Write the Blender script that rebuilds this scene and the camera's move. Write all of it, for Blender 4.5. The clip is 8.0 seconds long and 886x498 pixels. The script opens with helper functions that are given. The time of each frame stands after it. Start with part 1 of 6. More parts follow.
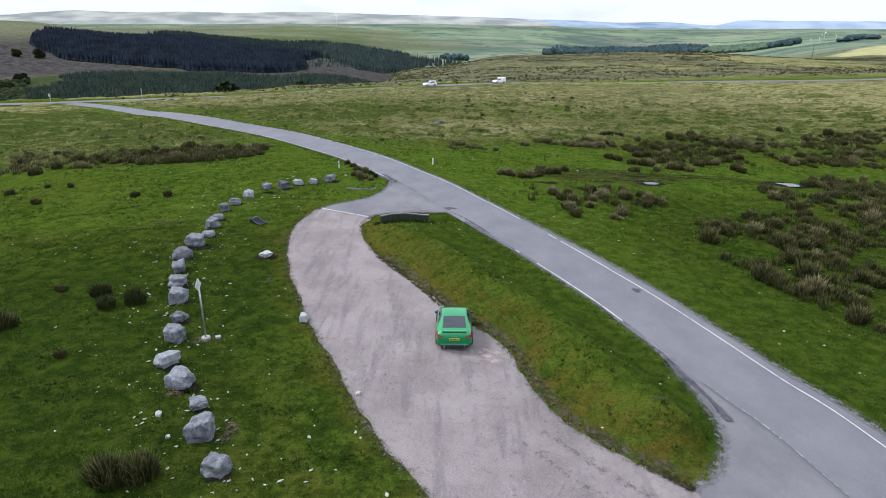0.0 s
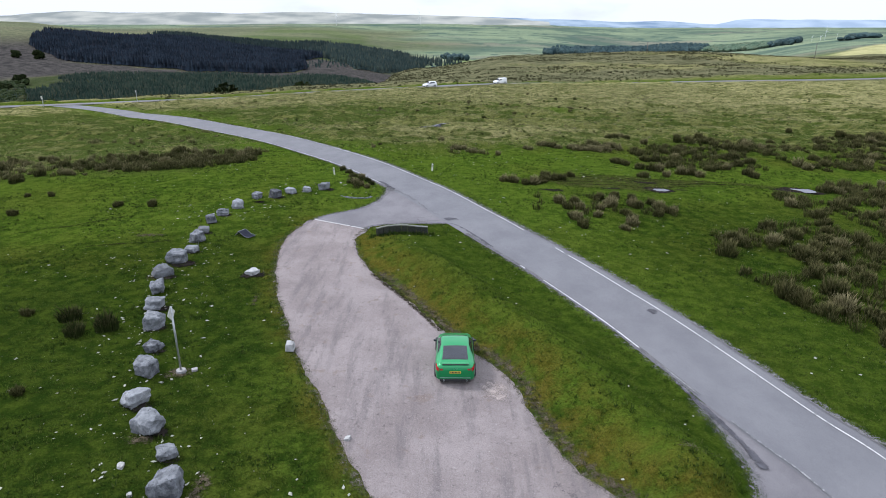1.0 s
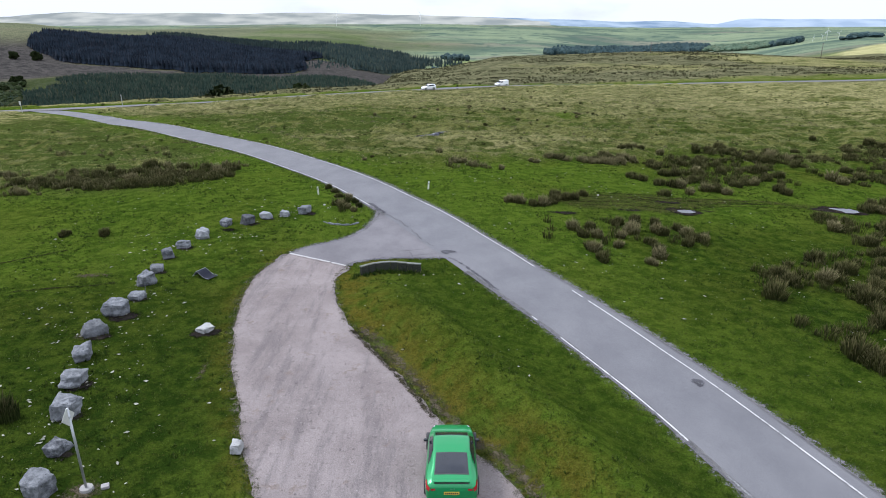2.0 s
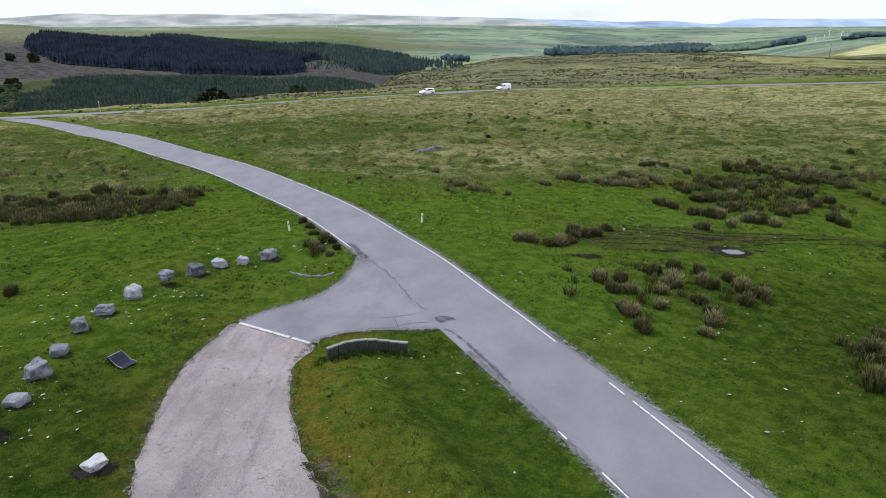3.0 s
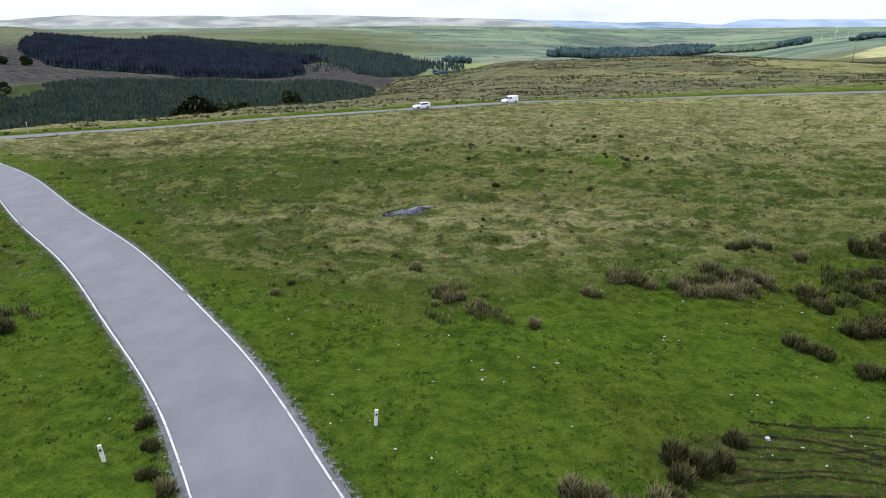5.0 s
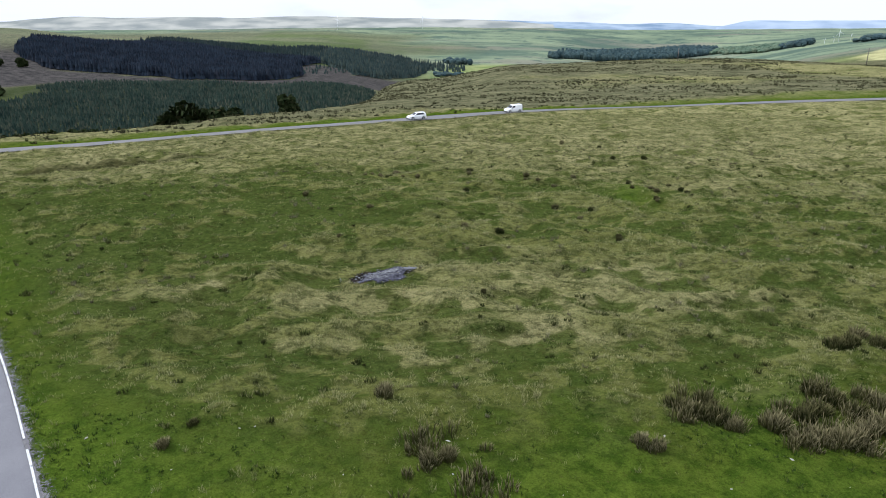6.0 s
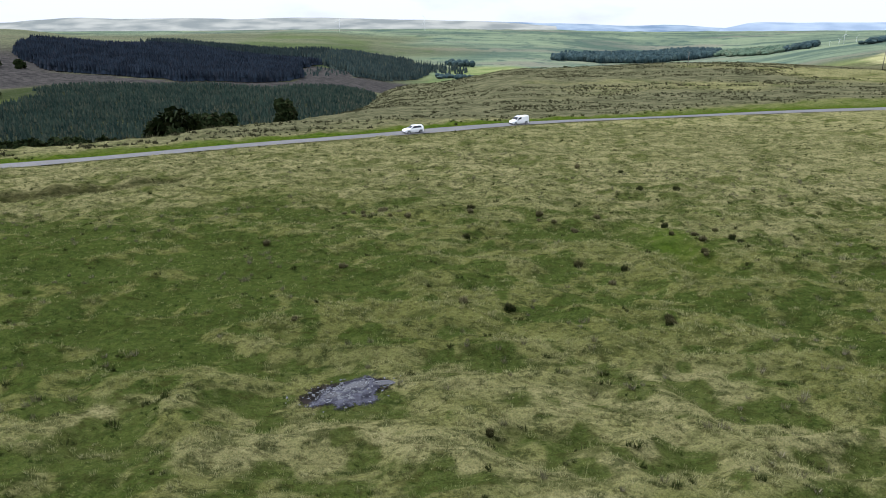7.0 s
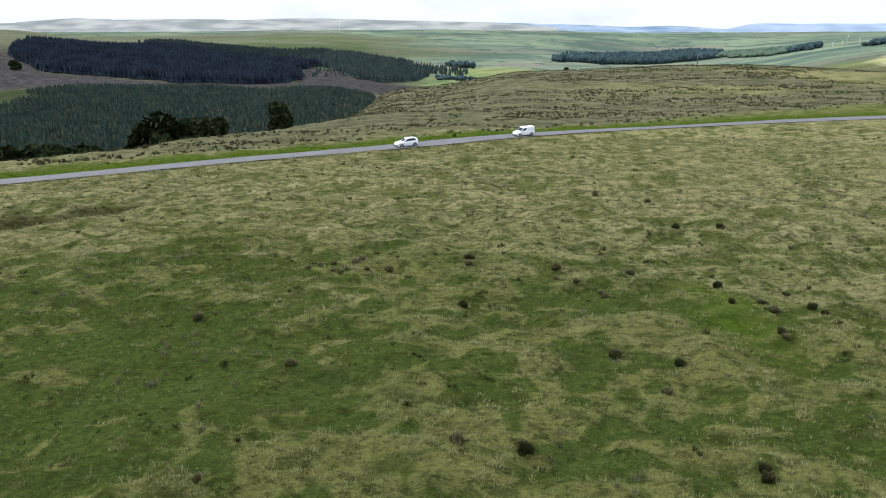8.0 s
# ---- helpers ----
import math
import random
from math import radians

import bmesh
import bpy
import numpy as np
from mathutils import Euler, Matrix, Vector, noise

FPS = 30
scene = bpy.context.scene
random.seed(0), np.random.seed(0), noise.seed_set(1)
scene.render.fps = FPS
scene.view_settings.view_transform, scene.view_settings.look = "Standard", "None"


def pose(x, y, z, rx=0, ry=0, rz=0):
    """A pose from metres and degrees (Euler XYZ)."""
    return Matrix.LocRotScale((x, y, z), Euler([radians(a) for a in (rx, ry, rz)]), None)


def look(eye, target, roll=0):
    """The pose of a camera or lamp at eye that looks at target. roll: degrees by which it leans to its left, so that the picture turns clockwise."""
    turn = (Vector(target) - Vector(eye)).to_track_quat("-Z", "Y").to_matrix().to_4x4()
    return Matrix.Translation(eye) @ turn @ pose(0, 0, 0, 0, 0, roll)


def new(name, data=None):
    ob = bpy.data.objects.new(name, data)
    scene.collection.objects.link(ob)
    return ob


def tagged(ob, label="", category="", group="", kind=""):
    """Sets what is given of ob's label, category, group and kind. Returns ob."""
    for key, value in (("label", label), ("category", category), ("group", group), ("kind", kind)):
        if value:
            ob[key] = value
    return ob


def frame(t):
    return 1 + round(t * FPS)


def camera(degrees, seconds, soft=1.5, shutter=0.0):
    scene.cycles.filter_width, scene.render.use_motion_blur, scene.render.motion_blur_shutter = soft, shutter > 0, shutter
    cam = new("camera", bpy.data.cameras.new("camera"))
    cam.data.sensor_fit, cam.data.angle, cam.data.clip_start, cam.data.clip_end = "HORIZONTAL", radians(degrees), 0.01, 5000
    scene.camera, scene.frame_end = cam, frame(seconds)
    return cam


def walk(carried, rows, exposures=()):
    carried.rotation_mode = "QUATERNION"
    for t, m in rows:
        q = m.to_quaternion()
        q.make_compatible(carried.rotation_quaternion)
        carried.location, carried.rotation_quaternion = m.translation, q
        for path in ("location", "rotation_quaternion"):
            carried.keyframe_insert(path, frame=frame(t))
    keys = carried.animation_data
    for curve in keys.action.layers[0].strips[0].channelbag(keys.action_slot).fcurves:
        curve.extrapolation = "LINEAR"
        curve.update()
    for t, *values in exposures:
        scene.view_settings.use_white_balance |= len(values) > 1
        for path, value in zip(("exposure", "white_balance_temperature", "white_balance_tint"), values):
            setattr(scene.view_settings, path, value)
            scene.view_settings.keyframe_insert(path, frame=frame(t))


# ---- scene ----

cam = camera(68.0, 8.0, 1.0)

# seconds, eye x, y, z, yaw, pitch, roll
PATH = [
    (0, 0.288, 0.689, 16.097, -0.02, -19.98, 0.03),
    (0.5, 0.294, 1.525, 16.062, 0.02, -19.99, -0.08),
    (1, 0.349, 3.975, 16.033, 0.05, -20.0, -0.13),
    (1.5, 0.504, 7.566, 15.987, 0.09, -19.99, -0.19),
    (3, 0.984, 22.561, 15.827, 0.17, -19.94, -0.39),
    (3.5, 1.262, 28.856, 15.796, 0.25, -19.89, -0.42),
    (4, 1.526, 35.348, 15.881, 0.29, -19.87, -0.47),
    (4.5, 1.769, 42.233, 15.98, 0.32, -19.88, -0.49),
    (6, 2.96, 64.626, 15.951, 0.43, -19.75, -0.5),
    (6.5, 3.262, 71.868, 16.125, 0.51, -19.71, -0.49),
    (7, 3.518, 78.915, 16.284, 0.61, -19.64, -0.43),
    (7.5, 3.817, 86.04, 16.24, 0.62, -19.59, -0.39),
    (8, 4.126, 93.215, 16.177, 0.65, -19.57, -0.4),
]


def heading(x, y, z, yaw, pitch, roll):
    """A camera pose from its eye and its yaw, pitch and roll in degrees."""
    return pose(x, y, z, 0, 0, yaw) @ pose(0, 0, 0, 90 + pitch) @ pose(0, 0, 0, 0, 0, roll)


walk(cam, [(t, heading(*rest)) for t, *rest in PATH], [(0, 0.25, 5900, 12), (8, 0.25, 5900, 12)])

# ---- daylight: a bright, mostly clouded sky with a veiled sun ----
SUN_UP, SUN_ROUND = 45.0, 296.0
world = bpy.data.worlds.new("sky")
scene.world = world
world.use_nodes = True
wn, wl = world.node_tree.nodes, world.node_tree.links
sky = wn.new("ShaderNodeTexSky")
sky.sky_type = "NISHITA"
sky.sun_disc = False
sky.sun_elevation, sky.sun_rotation = radians(SUN_UP), radians(SUN_ROUND)
sky_level = wn.new("ShaderNodeVectorMath")
sky_level.operation = "SCALE"
sky_level.inputs["Scale"].default_value = 0.10
wl.new(sky.outputs[0], sky_level.inputs[0])
wco = wn.new("ShaderNodeTexCoord")
wmap = wn.new("ShaderNodeMapping")
wmap.inputs["Scale"].default_value = (1.6, 1.6, 5.0)
wl.new(wco.outputs["Generated"], wmap.inputs["Vector"])
cloud = wn.new("ShaderNodeTexNoise")
cloud.inputs["Scale"].default_value, cloud.inputs["Detail"].default_value = 2.2, 6
wl.new(wmap.outputs[0], cloud.inputs["Vector"])
cover = wn.new("ShaderNodeValToRGB")
cover.color_ramp.elements[0].position, cover.color_ramp.elements[1].position = 0.22, 0.50
cover.color_ramp.elements[0].color, cover.color_ramp.elements[1].color = (0.3, 0.3, 0.3, 1), (1, 1, 1, 1)
wl.new(cloud.outputs["Fac"], cover.inputs["Fac"])
sky_mix = wn.new("ShaderNodeMix")
sky_mix.data_type = "RGBA"
sky_mix.inputs["B"].default_value = (1.02, 1.06, 1.13, 1)
wl.new(cover.outputs["Color"], sky_mix.inputs["Factor"])
wl.new(sky_level.outputs[0], sky_mix.inputs["A"])
wbg = wn["Background"]
# an overcast sky is brightest overhead
wsep = wn.new("ShaderNodeSeparateXYZ")
wl.new(wco.outputs["Generated"], wsep.inputs[0])
wrise = wn.new("ShaderNodeMapRange")
wrise.inputs["To Min"].default_value, wrise.inputs["To Max"].default_value = 0.77, 1.56
wl.new(wsep.outputs["Z"], wrise.inputs["Value"])
sky_rise = wn.new("ShaderNodeVectorMath")
sky_rise.operation = "SCALE"
wl.new(sky_mix.outputs["Result"], sky_rise.inputs[0])
wl.new(wrise.outputs["Result"], sky_rise.inputs["Scale"])
wl.new(sky_rise.outputs[0], wbg.inputs["Color"])
wbg.inputs["Strength"].default_value = 1.09

sun_data = bpy.data.lights.new("sun", "SUN")
sun_data.energy, sun_data.angle, sun_data.color = 3.4, radians(8), (1.0, 0.97, 0.92)
sun = new("sun", sun_data)
sun_from = Vector((math.sin(radians(SUN_ROUND)) * math.cos(radians(SUN_UP)),
                   math.cos(radians(SUN_ROUND)) * math.cos(radians(SUN_UP)), math.sin(radians(SUN_UP))))
sun.matrix_world = look(sun_from * 100, (0, 0, 0))


# ---- materials ----
class Nodes:
    """A small writer of node materials."""

    def __init__(self, name, rough=0.9, spec=0.3):
        self.mat = bpy.data.materials.new(name)
        self.mat.use_nodes = True
        self.n, self.l = self.mat.node_tree.nodes, self.mat.node_tree.links
        self.bsdf = self.n["Principled BSDF"]
        self.bsdf.inputs["Roughness"].default_value = rough
        self.bsdf.inputs["Specular IOR Level"].default_value = spec
        self.geo = self.n.new("ShaderNodeNewGeometry")
        self.obj = self.n.new("ShaderNodeTexCoord")

    def put(self, value, socket):
        if isinstance(value, (int, float)):
            socket.default_value = value
        elif isinstance(value, tuple):
            socket.default_value = (*value, 1) if len(value) == 3 and socket.type == "RGBA" else value
        else:
            self.l.new(value, socket)

    def place(self, stretch=(1, 1, 1), local=False, turn=0.0):
        m = self.n.new("ShaderNodeMapping")
        m.inputs["Scale"].default_value = stretch
        m.inputs["Rotation"].default_value = (0, 0, radians(turn))
        self.l.new(self.obj.outputs["Object"] if local else self.geo.outputs["Position"], m.inputs["Vector"])
        return m.outputs[0]

    def noise(self, size, detail=4, rough=0.55, stretch=(1, 1, 1), local=False, turn=0.0):
        """Noise whose lumps are about that many metres wide."""
        t = self.n.new("ShaderNodeTexNoise")
        t.inputs["Scale"].default_value, t.inputs["Detail"].default_value = 1 / size, detail
        t.inputs["Roughness"].default_value = rough
        self.l.new(self.place(stretch, local, turn), t.inputs["Vector"])
        return t.outputs["Fac"]

    def cells(self, size, local=False, out="Distance"):
        t = self.n.new("ShaderNodeTexVoronoi")
        t.inputs["Scale"].default_value = 1 / size
        self.l.new(self.place(local=local), t.inputs["Vector"])
        return t.outputs[out]

    def range(self, value, a, b, lo=0.0, hi=1.0):
        r = self.n.new("ShaderNodeMapRange")
        r.interpolation_type = "SMOOTHSTEP"
        for key, v in (("Value", value), ("From Min", a), ("From Max", b), ("To Min", lo), ("To Max", hi)):
            self.put(v, r.inputs[key])
        return r.outputs["Result"]

    def math(self, kind, a, b):
        m = self.n.new("ShaderNodeMath")
        m.operation = kind
        self.put(a, m.inputs[0])
        self.put(b, m.inputs[1])
        return m.outputs[0]

    def mix(self, fac, a, b, kind="MIX"):
        m = self.n.new("ShaderNodeMix")
        m.data_type, m.blend_type = "RGBA", kind
        self.put(fac, m.inputs["Factor"])
        self.put(a, m.inputs["A"])
        self.put(b, m.inputs["B"])
        return m.outputs["Result"]

    def attribute(self, name):
        a = self.n.new("ShaderNodeAttribute")
        a.attribute_name = name
        s = self.n.new("ShaderNodeSeparateColor")
        self.l.new(a.outputs["Color"], s.inputs[0])
        return s.outputs[0], s.outputs[1], s.outputs[2], a.outputs["Alpha"]

    def random(self, island=False):
        if island:
            return self.geo.outputs["Random Per Island"]
        o = self.n.new("ShaderNodeObjectInfo")
        return o.outputs["Random"]

    def colour(self, value):
        self.put(value, self.bsdf.inputs["Base Color"])
        return self

    def rough(self, value):
        self.put(value, self.bsdf.inputs["Roughness"])
        return self

    def bump(self, height, depth, strength=1.0):
        b = self.n.new("ShaderNodeBump")
        b.inputs["Strength"].default_value, b.inputs["Distance"].default_value = strength, depth
        self.put(height, b.inputs["Height"])
        self.l.new(b.outputs[0], self.bsdf.inputs["Normal"])
        return self


def ground_material():
    m = Nodes("moor_turf", 1.0, 0.0)
    moor, lush, heather, field = m.attribute("cover")
    moss, deep, ridge, straw = m.attribute("tone")
    bracken, hazy_pasture, groove_shade, hay = m.attribute("scrub")
    fine, mid, wide = m.noise(0.09, 3, 0.8), m.noise(0.9, 6, 0.7), m.noise(7, 4, 0.6)
    clump, speck = m.noise(0.34, 5, 0.75), m.noise(0.17, 3, 0.7)
    turf = m.mix(m.range(mid, 0.40, 0.60), (0.022, 0.048, 0.007), (0.066, 0.108, 0.016))
    turf = m.mix(m.range(wide, 0.40, 0.62, 0, 0.75), turf, m.mix(m.range(mid, 0.4, 0.6), (0.045, 0.060, 0.010), (0.082, 0.088, 0.020)))
    bright = m.mix(m.range(mid, 0.34, 0.66), (0.044, 0.084, 0.011), (0.088, 0.138, 0.020))
    turf = m.mix(m.math("MULTIPLY", lush, m.range(wide, 0.3, 0.6, 0.45, 1)), turf, bright)
    turf = m.mix(m.range(m.noise(13, 3, 0.5, turn=20), 0.46, 0.66, 0, 0.5), turf, m.mix(m.range(mid, 0.4, 0.6), (0.052, 0.078, 0.012), (0.088, 0.112, 0.021)))
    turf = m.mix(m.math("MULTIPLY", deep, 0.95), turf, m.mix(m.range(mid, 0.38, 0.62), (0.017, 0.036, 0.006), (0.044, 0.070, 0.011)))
    turf = m.mix(m.math("MULTIPLY", moss, m.range(m.noise(1.4, 5, 0.65), 0.36, 0.60)), turf, m.mix(m.range(clump, 0.35, 0.65), (0.072, 0.070, 0.012), (0.128, 0.116, 0.026)))
    turf = m.mix(m.math("MULTIPLY", m.range(clump, 0.54, 0.66, 0, 0.75), m.range(lush, 0.0, 1.0, 1.0, 0.35)), turf, (0.011, 0.023, 0.005))
    turf = m.mix(m.range(speck, 0.60, 0.72, 0, 0.6), turf, (0.095, 0.110, 0.030))
    tuss = m.noise(2.0, 6, 0.66, (0.40, 1.5, 1), turn=6)
    # pale crests, dark hollows: grass tone, doubling as painted hummock shading
    both = m.math("ADD", m.math("MULTIPLY", tuss, 0.45), m.math("MULTIPLY", ridge, 0.55))
    long = m.mix(m.range(both, 0.42, 0.58), (0.056, 0.078, 0.015), (0.150, 0.154, 0.046))
    pale = m.mix(m.range(both, 0.40, 0.58), (0.102, 0.112, 0.032), (0.290, 0.265, 0.122))
    long = m.mix(m.range(m.math("ADD", straw, m.math("MULTIPLY", m.math("SUBTRACT", m.noise(5, 5, 0.65, (0.5, 1.3, 1)), 0.5), 1.4)), 0.28, 0.80), long, pale)
    long = m.mix(m.math("MULTIPLY", m.range(wide, 0.50, 0.68, 0, 0.5), m.math("SUBTRACT", 1.0, m.math("MULTIPLY", straw, 0.7))), long, m.mix(m.range(both, 0.35, 0.65), (0.032, 0.056, 0.012), (0.074, 0.092, 0.024)))
    long = m.mix(m.range(m.noise(0.8, 6, 0.75, (0.8, 1.2, 1)), 0.50, 0.62, 0, 0.75), long, (0.018, 0.030, 0.007))
    mottle = m.noise(0.45, 5, 0.7, (0.75, 1.2, 1))
    long = m.mix(m.range(mottle, 0.50, 0.64, 0, 0.65), long, (0.050, 0.050, 0.014))
    long = m.mix(m.range(mottle, 0.48, 0.36, 0, 0.55), long, m.mix(straw, (0.112, 0.130, 0.036), (0.230, 0.207, 0.094)))
    # gaps between mounds darkened where the bump sinks, as painted recess shade
    mound = m.noise(1.4, 4, 0.6, (0.6, 1.3, 1), turn=-8)
    long = m.mix(m.range(mound, 0.52, 0.64, 0, 0.62), long, (0.040, 0.050, 0.012))
    low = m.math("MULTIPLY", m.range(m.math("ADD", ridge, m.math("MULTIPLY", m.math("SUBTRACT", mottle, 0.5), 1.3)), 0.42, 0.06, 0, 0.75), m.math("SUBTRACT", 1.0, m.math("MULTIPLY", straw, 0.85)))
    long = m.mix(low, long, m.mix(m.range(clump, 0.4, 0.6), (0.036, 0.058, 0.012), (0.084, 0.104, 0.024)))
    col = m.mix(moor, m.mix(1.0, turf, (0.98, 0.93, 0.74), "MULTIPLY"), long)
    dark = m.mix(m.range(m.noise(3.5, 5, 0.7, (0.4, 1.4, 1)), 0.38, 0.62), (0.060, 0.061, 0.033), (0.150, 0.144, 0.080))
    col = m.mix(heather, col, dark)
    col = m.mix(bracken, col, m.mix(m.range(m.noise(9, 6, 0.7, (0.7, 1.3, 1)), 0.38, 0.62), (0.030, 0.028, 0.028), (0.070, 0.063, 0.058)))
    col = m.mix(groove_shade, col, m.mix(m.range(mid, 0.4, 0.6), (0.022, 0.025, 0.008), (0.064, 0.060, 0.022)))
    col = m.mix(field, col, m.mix(m.range(m.noise(60, 4), 0.35, 0.65), (0.120, 0.160, 0.055), (0.215, 0.235, 0.100)))
    # far hills: air haze put into the colour as pale bluish greens
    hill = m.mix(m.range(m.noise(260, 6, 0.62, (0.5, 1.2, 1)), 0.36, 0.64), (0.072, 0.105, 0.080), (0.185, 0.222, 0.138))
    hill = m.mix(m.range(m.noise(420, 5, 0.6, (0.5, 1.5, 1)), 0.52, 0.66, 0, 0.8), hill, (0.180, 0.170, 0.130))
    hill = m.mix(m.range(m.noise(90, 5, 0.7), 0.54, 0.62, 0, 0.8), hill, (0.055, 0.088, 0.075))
    col = m.mix(hazy_pasture, col, hill)
    col = m.mix(hay, col, m.mix(m.range(m.noise(30, 4), 0.35, 0.65), (0.27, 0.26, 0.12), (0.36, 0.34, 0.17)))
    col = m.mix(m.range(fine, 0.38, 0.66, 0.0, 0.65), col, m.mix(0.6, col, (0.005, 0.008, 0.002)))
    m.colour(col)
    high = m.math("ADD", m.math("MULTIPLY", fine, 0.4), clump)
    m.bump(m.math("ADD", high, m.math("MULTIPLY", m.math("SUBTRACT", tuss, m.math("MULTIPLY", mound, 0.9)), m.math("MULTIPLY", moor, 2.2))), 0.32, 1.0)
    return m.mat


def asphalt_material(name, base, worn, dark):
    m = Nodes(name, 0.9, 0.10)
    lane, wear = m.noise(2.6, 5, 0.65, (1.0, 0.7, 1), turn=-24), m.noise(0.5, 6, 0.75)
    col = m.mix(m.range(lane, 0.25, 0.75), base, worn)
    col = m.mix(m.range(wear, 0.58, 0.76, 0, 0.35), col, dark)
    col = m.mix(m.range(m.noise(0.22, 5, 0.7), 0.60, 0.75, 0, 0.35), col, tuple(1.25 * c for c in worn))
    grit = m.noise(0.03, 2, 0.85)
    col = m.mix(m.range(grit, 0.40, 0.64, 0, 0.5), col, m.mix(0.5, col, (0.02, 0.02, 0.02)))
    return m.colour(col).bump(m.math("ADD", grit, wear), 0.012, 0.7).mat


def gravel_material():
    m = Nodes("gravel", 1.0, 0.03)
    wide, mid, fine = m.noise(3.2, 5, 0.65), m.noise(0.55, 6, 0.75), m.noise(0.05, 3, 0.85)
    col = m.mix(m.range(wide, 0.30, 0.70), (0.182, 0.154, 0.149), (0.252, 0.218, 0.211))
    rut = m.noise(1.1, 5, 0.7, (1.5, 0.20, 1), turn=-20)
    col = m.mix(m.range(rut, 0.48, 0.66, 0, 0.5), col, (0.120, 0.106, 0.108))
    col = m.mix(m.range(mid, 0.54, 0.74, 0, 0.35), col, (0.290, 0.255, 0.247))
    col = m.mix(m.range(m.noise(0.9, 4, 0.7), 0.60, 0.70, 0, 0.6), col, (0.165, 0.128, 0.108))
    col = m.mix(m.range(m.noise(0.16, 4, 0.8), 0.60, 0.70, 0, 0.55), col, (0.33, 0.305, 0.295))
    col = m.mix(m.range(m.noise(0.24, 4, 0.8), 0.42, 0.32, 0, 0.5), col, (0.095, 0.083, 0.080))
    stones = m.cells(0.11)
    col = m.mix(m.range(fine, 0.40, 0.66, 0, 0.6), col, m.mix(0.55, col, (0.045, 0.040, 0.038)))
    col = m.mix(m.range(stones, 0.0, 0.22, 0.75, 0), col, m.mix(m.range(m.noise(0.3, 3), 0.4, 0.6), (0.085, 0.075, 0.072), (0.38, 0.355, 0.34)))
    return m.colour(col).bump(m.math("ADD", fine, m.math("MULTIPLY", mid, 1.4)), 0.04, 1.0).mat


def margin_material(name, base, pale, share=1.0):
    """Scattered dirt and grit that thins out towards its edges."""
    m = Nodes(name, 1.0, 0.0)
    fade = m.attribute("fade")[0]
    col = m.mix(m.range(m.noise(0.5, 5, 0.7), 0.35, 0.65), base, pale)
    m.colour(col).bump(m.noise(0.06, 3, 0.8), 0.02, 0.6)
    grain = m.math("ADD", m.math("MULTIPLY", m.noise(0.30, 5, 0.75), 0.5), m.math("MULTIPLY", m.noise(0.06, 3, 0.8), 0.5))
    spread = m.range(grain, 0.30, 0.70)
    m.put(m.range(m.math("ADD", m.math("MULTIPLY", fade, share), m.math("SUBTRACT", spread, 1.0)), -0.08, 0.28), m.bsdf.inputs["Alpha"])
    return m.mat


def paint_material(name, col, wear=0.55, under=(0.09, 0.09, 0.095)):
    m = Nodes(name, 0.7, 0.4)
    chips = m.range(m.noise(0.22, 6, 0.75), wear, wear + 0.12)
    return m.colour(m.mix(chips, m.mix(m.noise(1.5), col, tuple(0.8 * c for c in col)), under)).mat


def rock_material(name, base, pale, stain):
    m = Nodes(name, 0.95, 0.08)
    a, b = m.noise(0.35, 6, 0.65, local=True), m.noise(0.06, 4, 0.75, local=True)
    tone = m.range(m.random(), 0, 1, 0, 0.5)
    col = m.mix(m.range(a, 0.35, 0.65), base, pale)
    col = m.mix(m.math("MULTIPLY", tone, 0.45), col, (0.36, 0.37, 0.38))
    col = m.mix(m.range(m.noise(0.18, 5, 0.7, local=True), 0.56, 0.68, 0, 0.75), col, stain)
    col = m.mix(m.range(b, 0.45, 0.8, 0, 0.5), col, m.mix(0.5, col, (0.03, 0.03, 0.03)))
    return m.colour(col).bump(m.math("ADD", a, b), 0.06, 0.8).mat


def blade_material(name, low, high, dry, dry_share=0.4, rough=0.9, patch=0.7):
    """Leaves and stalks: each its own tint, and each small patch of them more alike."""
    m = Nodes(name, rough, 0.04)
    each = m.random(island=True)
    spot = m.range(m.noise(patch, 4, 0.65), 0.36, 0.64)
    col = m.mix(m.math("ADD", m.math("MULTIPLY", each, 0.4), m.math("MULTIPLY", spot, 0.6)), low, high)
    parched = m.range(m.noise(patch * 2.7, 4, 0.65), 0.62 - 0.3 * dry_share, 0.74 - 0.3 * dry_share)
    some = m.range(m.math("FRACT", m.math("MULTIPLY", each, 7.31), 0.0), 1 - 1.6 * dry_share, 1.1 - 1.2 * dry_share)
    col = m.mix(m.math("MULTIPLY", m.math("ADD", m.math("MULTIPLY", parched, 0.65), 0.35), some), col, dry)
    m.colour(col)
    return m.mat


def rush_material(name, low, high, tip, start=0.62, end=1.25, share=0.35, dull=None):
    """Stalks that are green at the foot and bleached towards their ends."""
    m = Nodes(name, 0.9, 0.04)
    each, along = m.random(island=True), m.attribute("along")[0]
    col = m.mix(m.math("ADD", m.math("MULTIPLY", each, 0.5), m.math("MULTIPLY", m.range(m.noise(1.1, 3), 0.35, 0.65), 0.5)), low, high)
    bleach = m.range(m.math("ADD", along, m.math("MULTIPLY", m.math("FRACT", m.math("MULTIPLY", each, 9.7), 0.0), share)), start, end)
    if dull:
        bleach = m.math("MULTIPLY", bleach, m.range(m.noise(dull, 5, 0.65, (0.5, 1.3, 1)), 0.36, 0.58, 0.25, 1.0))
    return m.colour(m.mix(bleach, col, tip)).mat


